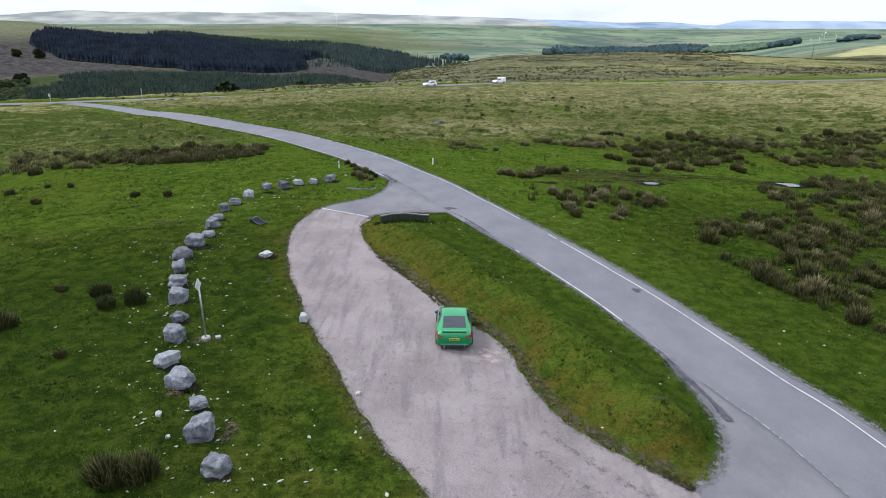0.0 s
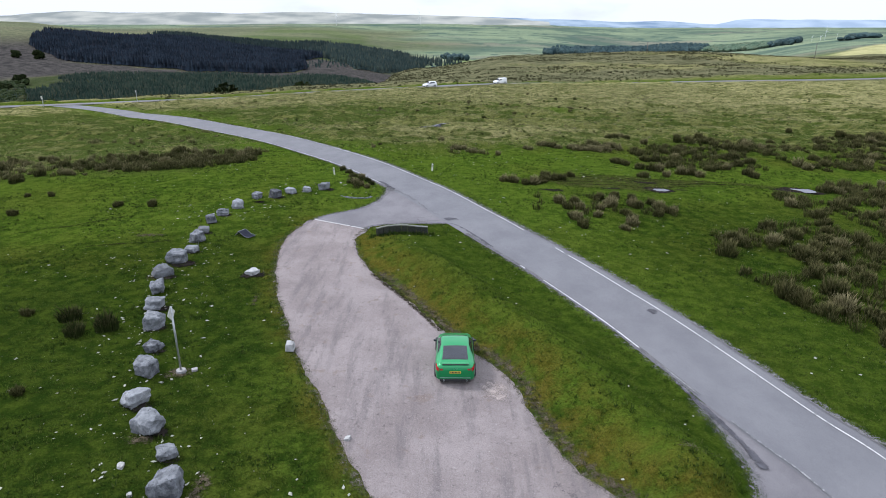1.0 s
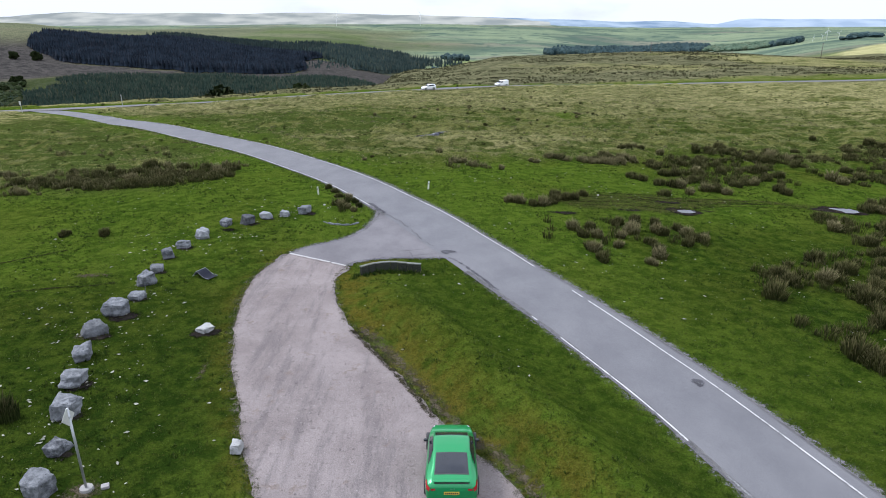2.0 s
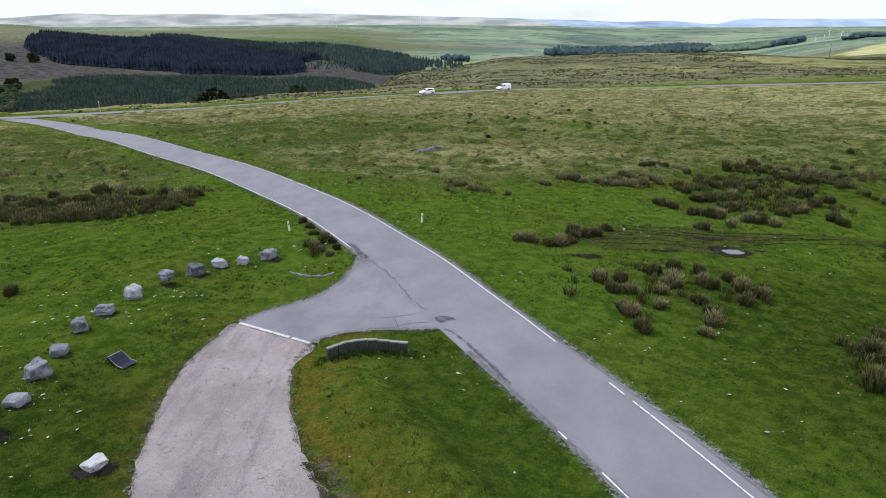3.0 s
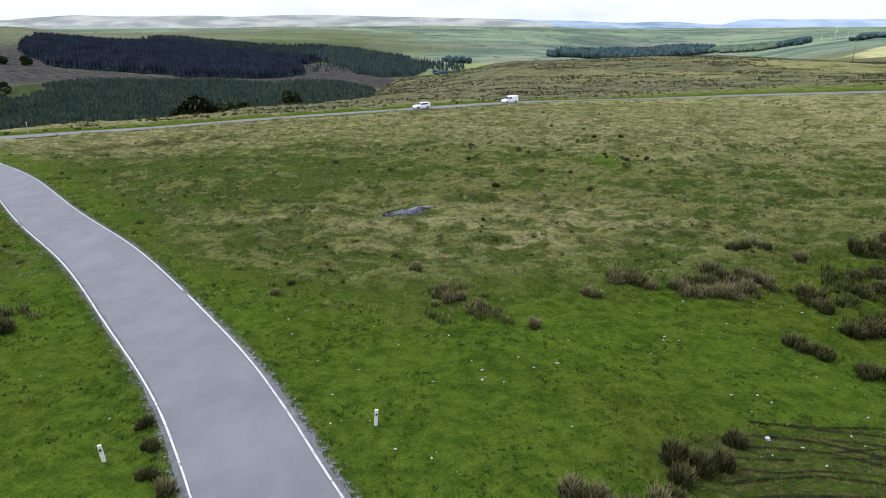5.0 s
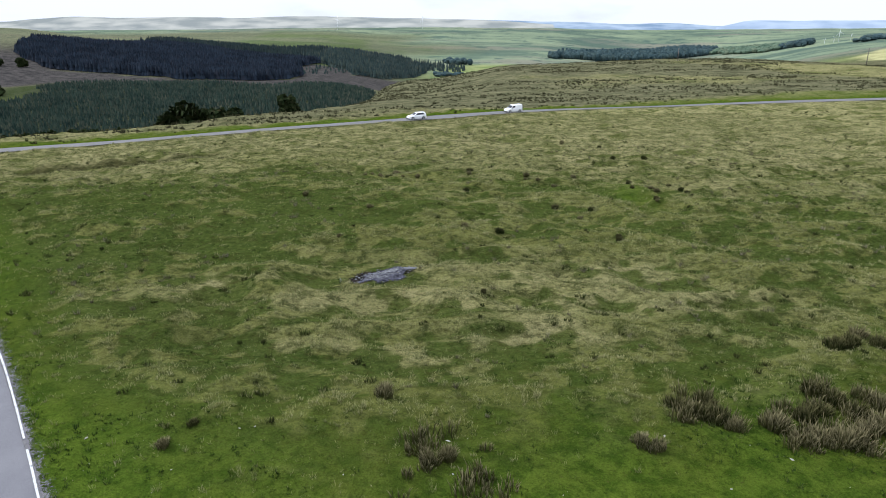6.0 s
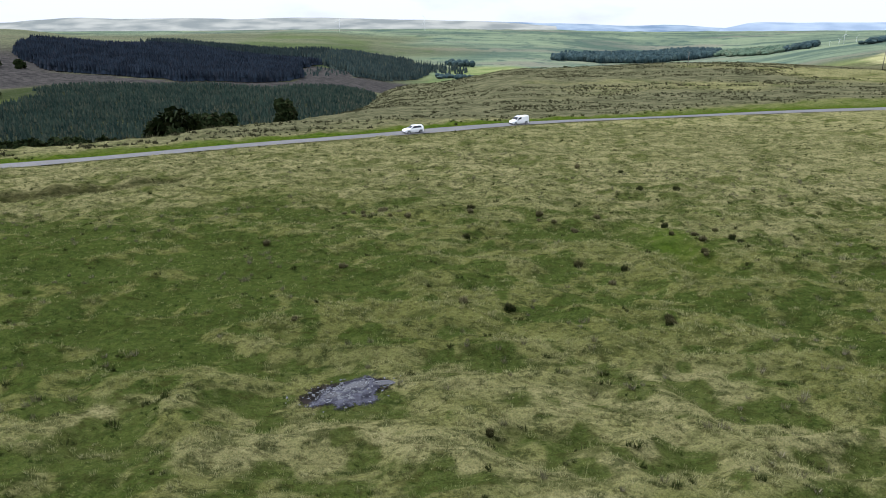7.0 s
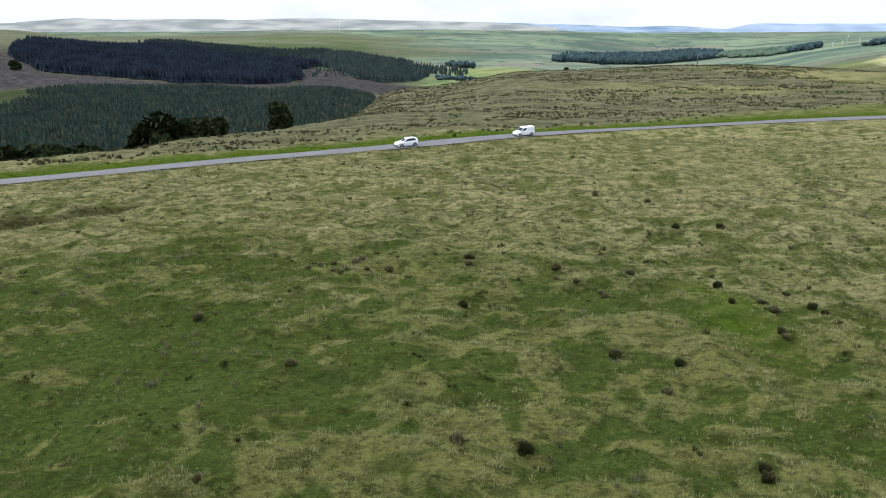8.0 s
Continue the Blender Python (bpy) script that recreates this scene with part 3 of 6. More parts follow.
# ---- the ground: one sheet to the horizon, finest round the lay-by ----
def build_ground():
    def steps(first, last, step, back, on):
        """Even steps from first to last, then ever longer ones to the horizon."""
        before = np.cumsum(step * (1 + back) ** np.arange(math.ceil(math.log(5000 * back / step + 1) / math.log(1 + back))))
        after = np.cumsum(step * (1 + on) ** np.arange(math.ceil(math.log(5000 * on / step + 1) / math.log(1 + on))))
        return np.concatenate([first - before[::-1], np.arange(first, last, step), last + after])

    sx, sy = steps(-46, 50, 0.52, 0.045, 0.045), steps(14, 140, 0.42, 0.08, 0.025)
    gx, gy = np.meshgrid(sx, sy)
    x, y = gx.ravel(), gy.ravel()
    z = ground_at(x, y)
    idx = np.arange(len(x)).reshape(len(sy), len(sx))
    faces = np.stack([idx[:-1, :-1], idx[:-1, 1:], idx[1:, 1:], idx[1:, :-1]], -1).reshape(-1, 4)
    me = mesh_of("ground", np.column_stack([x, y, z]), faces.tolist(), TURF)
    # what grows where: long moor grass, lush turf, heather and bracken, pale fields
    road_d = far_from(x, y, road_line[::4])
    main_d = far_from(x, y, main_line)
    wob = 14 * (lumps(x, y, 16, 31) - 0.5)
    moor = smooth(80, 94, y - 0.25 * np.abs(x) + wob)
    moor = np.maximum(moor, smooth(22, 34, -x + wob) * smooth(66, 78, y + wob))
    moor *= smooth(2.5, 9.0, road_d + 0.3 * wob) * (1 - smooth(14, 7, main_d + 0.3 * wob) * (y > np.interp(x, main_line[:, 0], main_line[:, 1])))
    lush = smooth(12, 3, np.abs(far_from(x, y, road_line[::4]) - 4) + 0.5 * wob) + smooth(58, 68, y + 0.3 * wob) * smooth(92, 78, y + wob) * smooth(-4, 4, x)
    lush = np.maximum(lush, np.exp(-((x - 24) / 3.5) ** 2 - ((y - 133) / 9) ** 2) * 0.9)
    lush = np.maximum(lush, smooth(15, 8, main_d + 0.3 * wob) * (y > np.interp(x, main_line[:, 0], main_line[:, 1])))
    lush = np.maximum(lush, 0.85 * smooth(-11, -19, x + 0.3 * wob) * smooth(42, 52, y) * smooth(82, 70, y + 0.4 * wob))
    heath = 0.9 * smooth(11, 22, (y - np.interp(x, main_line[:, 0], main_line[:, 1]))) * smooth(-90, 0, x + 0.1 * y) * smooth(0.20, 0.45, lumps(x * 0.5, y, 40, 41))
    heath = np.maximum(heath, smooth(260, 500, np.hypot(x, y)) * (0.25 + 0.6 * smooth(0.35, 0.6, lumps(x, y, 300, 43))))
    far = np.hypot(x, y) > 1000
    field = np.where(far, smooth(0.52, 0.60, lumps(x, y, 420, 47, 2)) * smooth(-250, 50, x - 0.02 * y), 0.0)
    field = np.maximum(field, np.exp(-((x - 730) / 120) ** 2 - ((y - 1150) / 170) ** 2))
    heath = np.maximum(heath, smooth(-60, -130, x) * smooth(930, 1000, y) * smooth(1260, 1130, y))
    heath = np.maximum(heath, smooth(-560, -640, x + 0.1 * (y - 1200)) * smooth(700, 900, y))
    heath *= 1 - field
    moor *= 1 - 0.85 * np.exp(-((x - 22.5) / 2.6) ** 2 - ((y - 132) / 7) ** 2)
    # a green strip along the main road's far side, then the heathery hill
    beyond = y - np.interp(x, main_line[:, 0], main_line[:, 1])
    strip = smooth(2.0, 4.0, beyond) * (y > 120) * smooth(1, -4, beyond - (15 + 0.10 * np.clip(x, 0, 140)) + 0.5 * wob) * (x < 260)
    green = np.exp(-((x - 215) / 60) ** 2 - ((y - 410) / 55) ** 2)
    lush, moor, heath = np.maximum(lush * (1 - strip), 0.5 * strip), moor * (1 - 0.55 * strip), heath * (1 - strip) * (1 - 0.9 * smooth(0.3, 0.6, green))
    wood = inside(x, y, np.array(PLANTATION)).astype(float)
    glade = np.exp(-((x + 560) / 55) ** 2 - ((y - 945) / 110) ** 2)
    bracken = np.maximum(inside(x, y, np.array(BRACKEN)) * 1.0, smooth(-600, -680, x + 0.1 * (y - 1200)) * smooth(700, 900, y) * smooth(1500, 1300, y))
    # bracken grey over plantation floor and glade stands in for distance haze
    bracken = np.maximum(bracken * (1 - smooth(0.2, 0.6, glade)) * (1 - wood), np.maximum(0.55 * wood, 0.4 * smooth(0.2, 0.6, glade)))
    meadow = np.exp(-((x - 130) / 150) ** 2 - ((y - 1880) / 170) ** 2)
    field = np.maximum(field, smooth(0.3, 0.6, meadow + 0.4 * (lumps(x, y, 120, 8) - 0.5)))
    hazy_pasture = smooth(1350, 1900, np.hypot(x, y)) * (1 - bracken) * (1 - smooth(0.3, 0.6, meadow))
    # cloud shade painted in as heathery slopes behind the plantation, sunlit hazy pasture towards the valley's head
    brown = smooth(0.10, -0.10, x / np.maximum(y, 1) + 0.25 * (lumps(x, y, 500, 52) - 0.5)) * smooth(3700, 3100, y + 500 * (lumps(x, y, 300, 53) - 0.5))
    hazy_pasture = hazy_pasture * (1 - 0.72 * brown)
    # shade of the hollows' far wall put into the ground colour
    groove_shade = 0.85 * smooth(0.2, 0.6, GROOVE(x, y - 1.2))
    moor, heath = moor * (1 - wood) * (1 - smooth(0.2, 0.6, glade)) * smooth(900, 560, np.hypot(x, y)), heath * (1 - wood) * (1 - smooth(0.2, 0.6, glade))
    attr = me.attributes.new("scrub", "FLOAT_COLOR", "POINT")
    attr.data.foreach_set("color", np.clip(np.column_stack([bracken, hazy_pasture, groove_shade, inside(x, y, np.array([(440, 723), (595, 1036), (727, 1277), (960, 1538), (1300, 1500), (800, 723)]))]), 0, 1).astype(np.float32).ravel())
    attr = me.attributes.new("cover", "FLOAT_COLOR", "POINT")
    attr.data.foreach_set("color", np.clip(np.column_stack([moor, lush, heath, field]), 0, 1).astype(np.float32).ravel())
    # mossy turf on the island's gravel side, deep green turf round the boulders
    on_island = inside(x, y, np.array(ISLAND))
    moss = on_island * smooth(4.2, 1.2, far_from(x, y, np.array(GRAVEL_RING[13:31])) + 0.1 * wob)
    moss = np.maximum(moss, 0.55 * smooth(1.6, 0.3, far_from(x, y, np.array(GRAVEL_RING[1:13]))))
    # near right turf darker; island's road side darkened for slope shade and longer grass
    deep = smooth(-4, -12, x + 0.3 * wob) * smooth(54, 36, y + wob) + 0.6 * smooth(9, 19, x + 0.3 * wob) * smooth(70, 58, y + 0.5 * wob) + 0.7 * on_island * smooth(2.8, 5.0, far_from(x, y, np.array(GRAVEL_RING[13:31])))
    straw = np.clip(0.06 + 0.72 * smooth(112, 175, y + 0.15 * np.abs(x + 20) + 1.6 * wob) + 0.55 * np.exp(-((x - 6) / 30) ** 2 - ((y - 103) / 11) ** 2), 0, 1)
    deep = np.maximum(deep, np.maximum(wood, smooth(0.2, 0.6, glade)))
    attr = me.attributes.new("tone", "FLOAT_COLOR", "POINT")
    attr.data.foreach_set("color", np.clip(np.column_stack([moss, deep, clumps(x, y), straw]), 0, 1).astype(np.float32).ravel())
    ob = new("ground", me)
    return tagged(ob, "rolling green and straw-coloured moorland grass", "ground", kind="structure")


ground = build_ground()

# ---- roads, gravel and their markings ----
road = ribbon("road", road_line, -2.52, 2.58, ASPHALT, 0.045, 0.10, 3, 6, 0.03)
tagged(road, "narrow grey asphalt moor road with worn edge lines", "road", kind="structure")
fine_line = curve_through(ROAD_MIDDLE, 0.5)
near_line = fine_line[(fine_line[:, 1] > 0) & (fine_line[:, 1] < 150)]
for a, b, y0, y1, thin in ((2.4, 3.3, 0, 150, lambda v: 1 - v), (-3.25, -2.25, 30, 52.5, lambda v: v), (-3.25, -2.25, 64.5, 150, lambda v: v)):
    verge = ribbon("road_verge", near_line[(near_line[:, 1] > y0) & (near_line[:, 1] < y1)], a, b, ROADSIDE, 0.082, 0.06, 9, 4, 0, thin)
    tagged(verge, "dust and grit thinning out beside the asphalt", "verge", kind="structure")
main_road = ribbon("main_road", main_line, -3.1, 3.1, FAR_ASPHALT, 0.16, 0.35, 5, 3)
tagged(main_road, "pale grey road crossing the moor in the distance", "road", kind="structure")
layby = draped("layby", GRAVEL_RING, GRAVEL, 0.020, 0.9, 0.16, 1)
tagged(layby, "pinkish grey gravel lay-by with tyre ruts", "lay-by", kind="structure")
apron = draped("layby_apron", NORTH_APRON, APRON, 0.034, 0.8, 0.05, 2)
tagged(apron, "worn tarmac apron between lay-by and road", "apron", kind="structure")
apron = draped("layby_apron", SOUTH_APRON, APRON, 0.032, 0.8, 0.05, 4)
tagged(apron, "worn tarmac apron at the mouth of the lay-by", "apron", kind="structure")


def stretch(line, y0, y1):
    """The part of the road's line between two distances ahead."""
    keep = (line[:, 1] >= y0) & (line[:, 1] <= y1) & (line[:, 0] < 60)
    return line[keep]


def line_mark(pieces, offsets, width, label, paint=None):
    for y0, y1 in pieces:
        line = stretch(fine_line, y0, y1)
        off = np.interp(line[:, 1], *offsets)
        ob = ribbon("edge_line", line + sideways(line) * off[:, None], -width / 2, width / 2, paint or LINE, 0.088, 0.012, 13, 1)
        tagged(ob, label, "road marking", kind="structure")


line_mark([(5, 46.3), (46.7, 48.1), (51.0, 85), (85.3, 150)], ((40, 47, 54, 74, 84), (1.76, 2.0, 2.32, 2.3, 2.48)), 0.085, "worn white line along the road's edge")
line_mark([(34.6, 43.5), (45, 46.2), (67, 105), (106, 148)], ((40, 70, 82), (-2.38, -2.26, -2.42)), 0.08, "faded white line along the road's edge")
line_mark([(20, 29), (30.5, 33.0)], ((40, 70), (-2.38, -2.26)), 0.09, "almost worn-out white line along the road's edge", FAINT_LINE)


def give_way_bar():
    a, b = np.array((-9.85, 53.75)), np.array((-5.75, 51.6))
    gap = 0.72
    for s0, s1 in ((0.0, gap), (gap + 0.035, 1.0)):
        line = np.array([a + (b - a) * (s0 + (s1 - s0) * i / 12) for i in range(13)])
        ob = ribbon("white_bar", line, -0.10, 0.10, BAR, 0.050, 0.01, 17, 1)
        tagged(ob, "white painted bar across the lay-by's mouth", "road marking", kind="structure")


give_way_bar()
for ring, label in (([(-5.9, 67.3), (-5.3, 66.6), (-4.6, 65.2), (-4.0, 63.9), (-4.5, 63.6), (-5.1, 64.5), (-5.4, 65.6), (-6.2, 67.0)], "crumbling dark tarmac at the road's edge"),
                    ([(0.3, 54.9), (0.8, 55.2), (1.5, 54.9), (1.7, 54.5), (1.1, 54.4), (0.9, 54.0), (0.4, 54.3)], "dark tarmac repair in the road"),
                    ([(12.0, 38.5), (12.3, 38.9), (12.9, 38.6), (12.7, 38.1), (12.3, 37.8)], "dark stain patch on the road"),
                    ([(0.5, 53.45), (1.1, 53.2), (1.9, 51.9), (2.75, 50.1), (3.7, 48.1), (4.1, 48.0), (3.2, 50.1), (2.35, 51.8), (1.6, 53.1), (1.0, 53.6)], "dark tarmac strip at the road's edge"),
                    ([(10.9, 31.2), (11.3, 31.2), (12.0, 28.8), (12.6, 26.5), (12.9, 24.6), (12.4, 24.6), (12.1, 26.5), (11.5, 28.8)], "dark tarmac strip at the road's edge")):
    tagged(draped("tarmac_patch", ring, OLD_TAR, 0.079, 0.16, 0.06, 23, 0.16), label, "road patch", kind="structure")
tagged(draped("pale_patch", [(2.0, 30.2), (2.9, 30.3), (3.6, 29.5), (3.5, 28.3), (2.8, 27.9), (2.1, 28.6), (1.7, 29.4)], PALE_GRIT, 0.048, 0.3, 0.15, 5, 0.6), "pale crushed stone on the gravel", "gravel patch", kind="structure")
for line, wide in (([(4.4, 23.4), (5.7, 21.6), (7.2, 20.2), (9.0, 18.6)], 0.55), ([(3.4, 22.6), (4.8, 20.8), (6.4, 19.2), (8.2, 17.4)], 0.40)):
    tagged(ribbon("tyre_track", curve_through(line, 0.4), -wide, wide, TYRE_DUST, 0.052, 0.10, 37, 4, 0, lambda v: 1 - abs(2 * v - 1)), "darker worn tyre track in the gravel", "tyre track", kind="structure")
# dust and scuffed earth where gravel meets turf
WEST_EDGE, EAST_EDGE = GRAVEL_RING[1:13], GRAVEL_RING[13:31]
for edge, width, stuff in ((WEST_EDGE, 0.75, DUST), (EAST_EDGE, 0.6, DUST), (EAST_EDGE[4:17], 1.2, EARTH), (EAST_EDGE[4:8], 0.34, DARK_SOIL), (EAST_EDGE[15:18], 0.5, DARK_SOIL), (NORTH_APRON[:6], 0.6, ROADSIDE), (NORTH_APRON[9:], 0.5, ROADSIDE), (SOUTH_APRON[:6], 0.7, ROADSIDE)):
    rim = ribbon("gravel_margin", curve_through(edge, 0.3), -width, 0.35 if stuff is EARTH else 0.4, stuff, 0.034 if stuff is EARTH else 0.046 if stuff is DARK_SOIL else 0.040, 0.08, 31, 6, 0,
                 (lambda v: 1 - abs(2 * v - 1)) if stuff is EARTH else (lambda v: min(v / 0.7, (1 - v) / 0.3)))
    tagged(rim, "dust and scuffed earth where gravel meets turf", "margin", kind="structure")


def crack(points, width, lift=0.086):
    ob = ribbon("road_crack", curve_through(points, 0.15), -width / 2, width / 2, CRACK, lift, width * 0.6, 29, 1)
    tagged(ob, "dark open crack in the asphalt", "crack", kind="structure")


crack([(-4.9, 64.6), (-4.35, 63.75), (-4.1, 63.6), (-3.6, 62.9), (-3.25, 62.1), (-2.95, 61.9), (-2.7, 61.4), (-2.45, 60.6), (-2.1, 60.2)], 0.045)
crack([(-1.85, 59.6), (-1.7, 58.9), (-1.4, 58.5), (-1.3, 58.0), (-1.0, 57.2)], 0.035)
crack([(-0.6, 56.6), (-0.4, 56.1), (-0.05, 55.8)], 0.03)
crack([(-2.6, 54.6), (-1.6, 54.9), (-0.6, 55.3)], 0.035, 0.044)
crack([(-1.6, 53.7), (-0.8, 54.1), (0.1, 54.3)], 0.035, 0.044)
crack([(-1.8, 54.6), (-1.6, 54.1), (-1.5, 53.6)], 0.035, 0.044)


# ---- the green coupe and the white vehicles ----
CAR_PAINT = plain_material("green_car_paint", (0.002, 0.190, 0.052), 0.30, 0.25, vary=0.08, size=0.8, spec=0.35, coat=0.5)
PALE_GREEN = plain_material("pale_green_trim", (0.16, 0.30, 0.22), 0.4)
WHITE_PAINT = plain_material("white_car_paint", (0.70, 0.70, 0.70), 0.35, vary=0.05, size=0.8, coat=0.6)
GLASS = plain_material("tinted_glass", (0.016, 0.018, 0.024), 0.05, vary=0.4, size=0.5, spec=0.5)
BLACK_TRIM = plain_material("black_plastic", (0.018, 0.018, 0.020), 0.5, vary=0.3)
RUBBER = plain_material("tyre_rubber", (0.025, 0.025, 0.027), 0.85, vary=0.4)
ALLOY = plain_material("alloy_rim", (0.42, 0.43, 0.45), 0.35, 0.9)
RED_LAMP = plain_material("red_lamp_lens", (0.30, 0.012, 0.016), 0.2, vary=0.2, size=0.1)
PLATE = plain_material("yellow_plate", (0.50, 0.36, 0.04), 0.5, vary=0.1)
WHITE_LAMP = plain_material("headlamp_lens", (0.55, 0.57, 0.6), 0.1, vary=0.1)
SILVER = plain_material("satin_silver_trim", (0.45, 0.47, 0.47), 0.35, 0.6)


def spline(xs, table, x):
    """Rows of a table between its stations, smoothly."""
    xs, table = np.array(xs, float), np.array(table, float)
    j = int(np.clip(np.searchsorted(xs, x) - 1, 0, len(xs) - 2))
    w = (x - xs[j]) / (xs[j + 1] - xs[j])
    m = np.gradient(table, xs, axis=0) * (xs[j + 1] - xs[j])
    return ((2 * w ** 3 - 3 * w * w + 1) * table[j] + (w ** 3 - 2 * w * w + w) * m[j]
            + (3 * w * w - 2 * w ** 3) * table[j + 1] + (w ** 3 - w * w) * m[j + 1])


class Shell:
    """A car body: at each station along its length the half width, sill, shoulder and roof heights and the roof's half width."""

    def __init__(self, stations):
        self.y = [s[0] for s in stations]
        self.table = [s[1:] for s in stations]

    def at(self, y, s):
        w, zl, zs, zr, wr = spline(self.y, self.table, y)
        ring = [(0, zl + 0.03), (w * 0.8, zl), (w * 0.96, zl + 0.07), (w, zl + 0.38 * (zs - zl)), (w * 0.995, zl + 0.74 * (zs - zl)),
                (w * 0.95, zs), ((w * 0.9 + wr) / 2 + 0.015, (zs + zr) / 2 + 0.02 * (zr - zs)), (wr, zr - 0.13 * (zr - zs)),
                (wr * 0.8, zr - 0.035 * (zr - zs)), (wr * 0.42, zr), (0, zr + 0.006)]
        x, z = spline(range(len(ring)), ring, s)
        return Vector((max(x, 0), y, z))

    def body(self, wheels, radius, parent, material):
        ys = np.linspace(self.y[0], self.y[-1], 64)
        ss = np.linspace(0, 10, 34)
        bm = bmesh.new()
        rows = []
        for y in ys:
            half = [self.at(float(y), float(s)) for s in ss]
            for v in half:
                for wy in wheels:
                    if math.hypot(v.y - wy, v.z - radius) < radius + 0.05 and v.x > 0.55:
                        v.x = 0.55
            rows.append([bm.verts.new(v) for v in half] + [bm.verts.new((-v.x, v.y, v.z)) for v in half[-2:0:-1]])
        for a, b in zip(rows, rows[1:]):
            for i in range(len(a)):
                bm.faces.new((a[i], b[i], b[(i + 1) % len(a)], a[(i + 1) % len(a)]))
        for row in (rows[0], rows[-1]):
            bm.faces.new(row)
        return part("body", bm, material, parent, smoothed=True)

    def patch(self, name, corners, material, parent, lift=0.006, mirror=0, label="", n=8):
        """A pane or lamp on the body between four (y, s) corners; mirror: -1 or 1 for one side, 0 for a pane over the middle."""
        bm = bmesh.new()
        grid = []
        (a, b, c, d) = [np.array(p, float) for p in corners]
        cols = n if mirror else 2 * n
        for i in range(n + 1):
            row = []
            for j in range(cols + 1):
                v = j / cols
                side = mirror or (1 if v <= 0.5 else -1)
                vv = v if mirror else (2 * v if v <= 0.5 else 2 - 2 * v)
                u = i / n
                y, s = (a * (1 - u) + d * u) * (1 - vv) + (b * (1 - u) + c * u) * vv
                p, py, ps = self.at(y, s), self.at(y + 0.01, s), self.at(y, min(s + 0.05, 10))
                if ps == p:
                    ps = p + Vector((-0.02, 0, 0))
                nrm = (py - p).cross(ps - p).normalized()
                if nrm.dot(Vector((p.x, 0, p.z - 0.6))) < 0:
                    nrm = -nrm
                p = p + nrm * lift
                row.append(bm.verts.new((p.x * side, p.y, p.z)))
            grid.append(row)
        for r0, r1 in zip(grid, grid[1:]):
            for j in range(cols):
                bm.faces.new((r0[j], r0[j + 1], r1[j + 1], r1[j]))
        bmesh.ops.remove_doubles(bm, verts=bm.verts, dist=0.0005)
        return part(name, bm, material, parent, label, smoothed=True)


def lathe(outline, n=24):
    """A ring turned about the x axis from (x, radius) points."""
    bm = bmesh.new()
    rows = [[bm.verts.new((x, r * math.cos(2 * math.pi * i / n), r * math.sin(2 * math.pi * i / n))) for i in range(n)] for x, r in outline]
    for a, b in zip(rows, rows[1:]):
        for i in range(n):
            bm.faces.new((a[i], a[(i + 1) % n], b[(i + 1) % n], b[i]))
    return bm


def block(size, at=(0, 0, 0), bevel=0.0, turn=None):
    bm = bmesh.new()
    bmesh.ops.create_cube(bm, size=1)
    bmesh.ops.scale(bm, vec=size, verts=bm.verts)
    if bevel:
        bmesh.ops.bevel(bm, geom=bm.edges[:], offset=bevel, segments=2, affect="EDGES", profile=0.6)
    if turn is not None:
        bmesh.ops.transform(bm, matrix=turn, verts=bm.verts)
    bmesh.ops.translate(bm, vec=at, verts=bm.verts)
    return bm


def wheel(parent, x, y, radius, side):
    w = empty("wheel")
    w.parent = parent
    w.location = (x, y, radius)
    part("tyre", lathe([(-0.10, radius * 0.68), (-0.115, radius * 0.9), (-0.09, radius), (0.09, radius), (0.115, radius * 0.9), (0.10, radius * 0.68)]),
         RUBBER, w, smoothed=True)
    bm = lathe([(0.03 * side, 0.02), (0.05 * side, radius * 0.15), (0.04 * side, radius * 0.6), (0.09 * side, radius * 0.68), (0.02 * side, radius * 0.7)])
    for k in range(5):
        spoke = block((0.03, radius * 0.16, radius * 0.55), (0.075 * side, 0, radius * 0.36), 0.008)
        spoke.transform(Matrix.Rotation(2 * math.pi * k / 5, 4, "X"))
        tmp = bpy.data.meshes.new("spoke")
        spoke.to_mesh(tmp)
        spoke.free()
        bm.from_mesh(tmp)
        bpy.data.meshes.remove(tmp)
    part("rim", bm, ALLOY, w)


def ellipsoid(radii, at, level=2):
    bm = bmesh.new()
    bmesh.ops.create_icosphere(bm, subdivisions=level, radius=1)
    bmesh.ops.scale(bm, vec=radii, verts=bm.verts)
    bmesh.ops.translate(bm, vec=at, verts=bm.verts)
    return bm


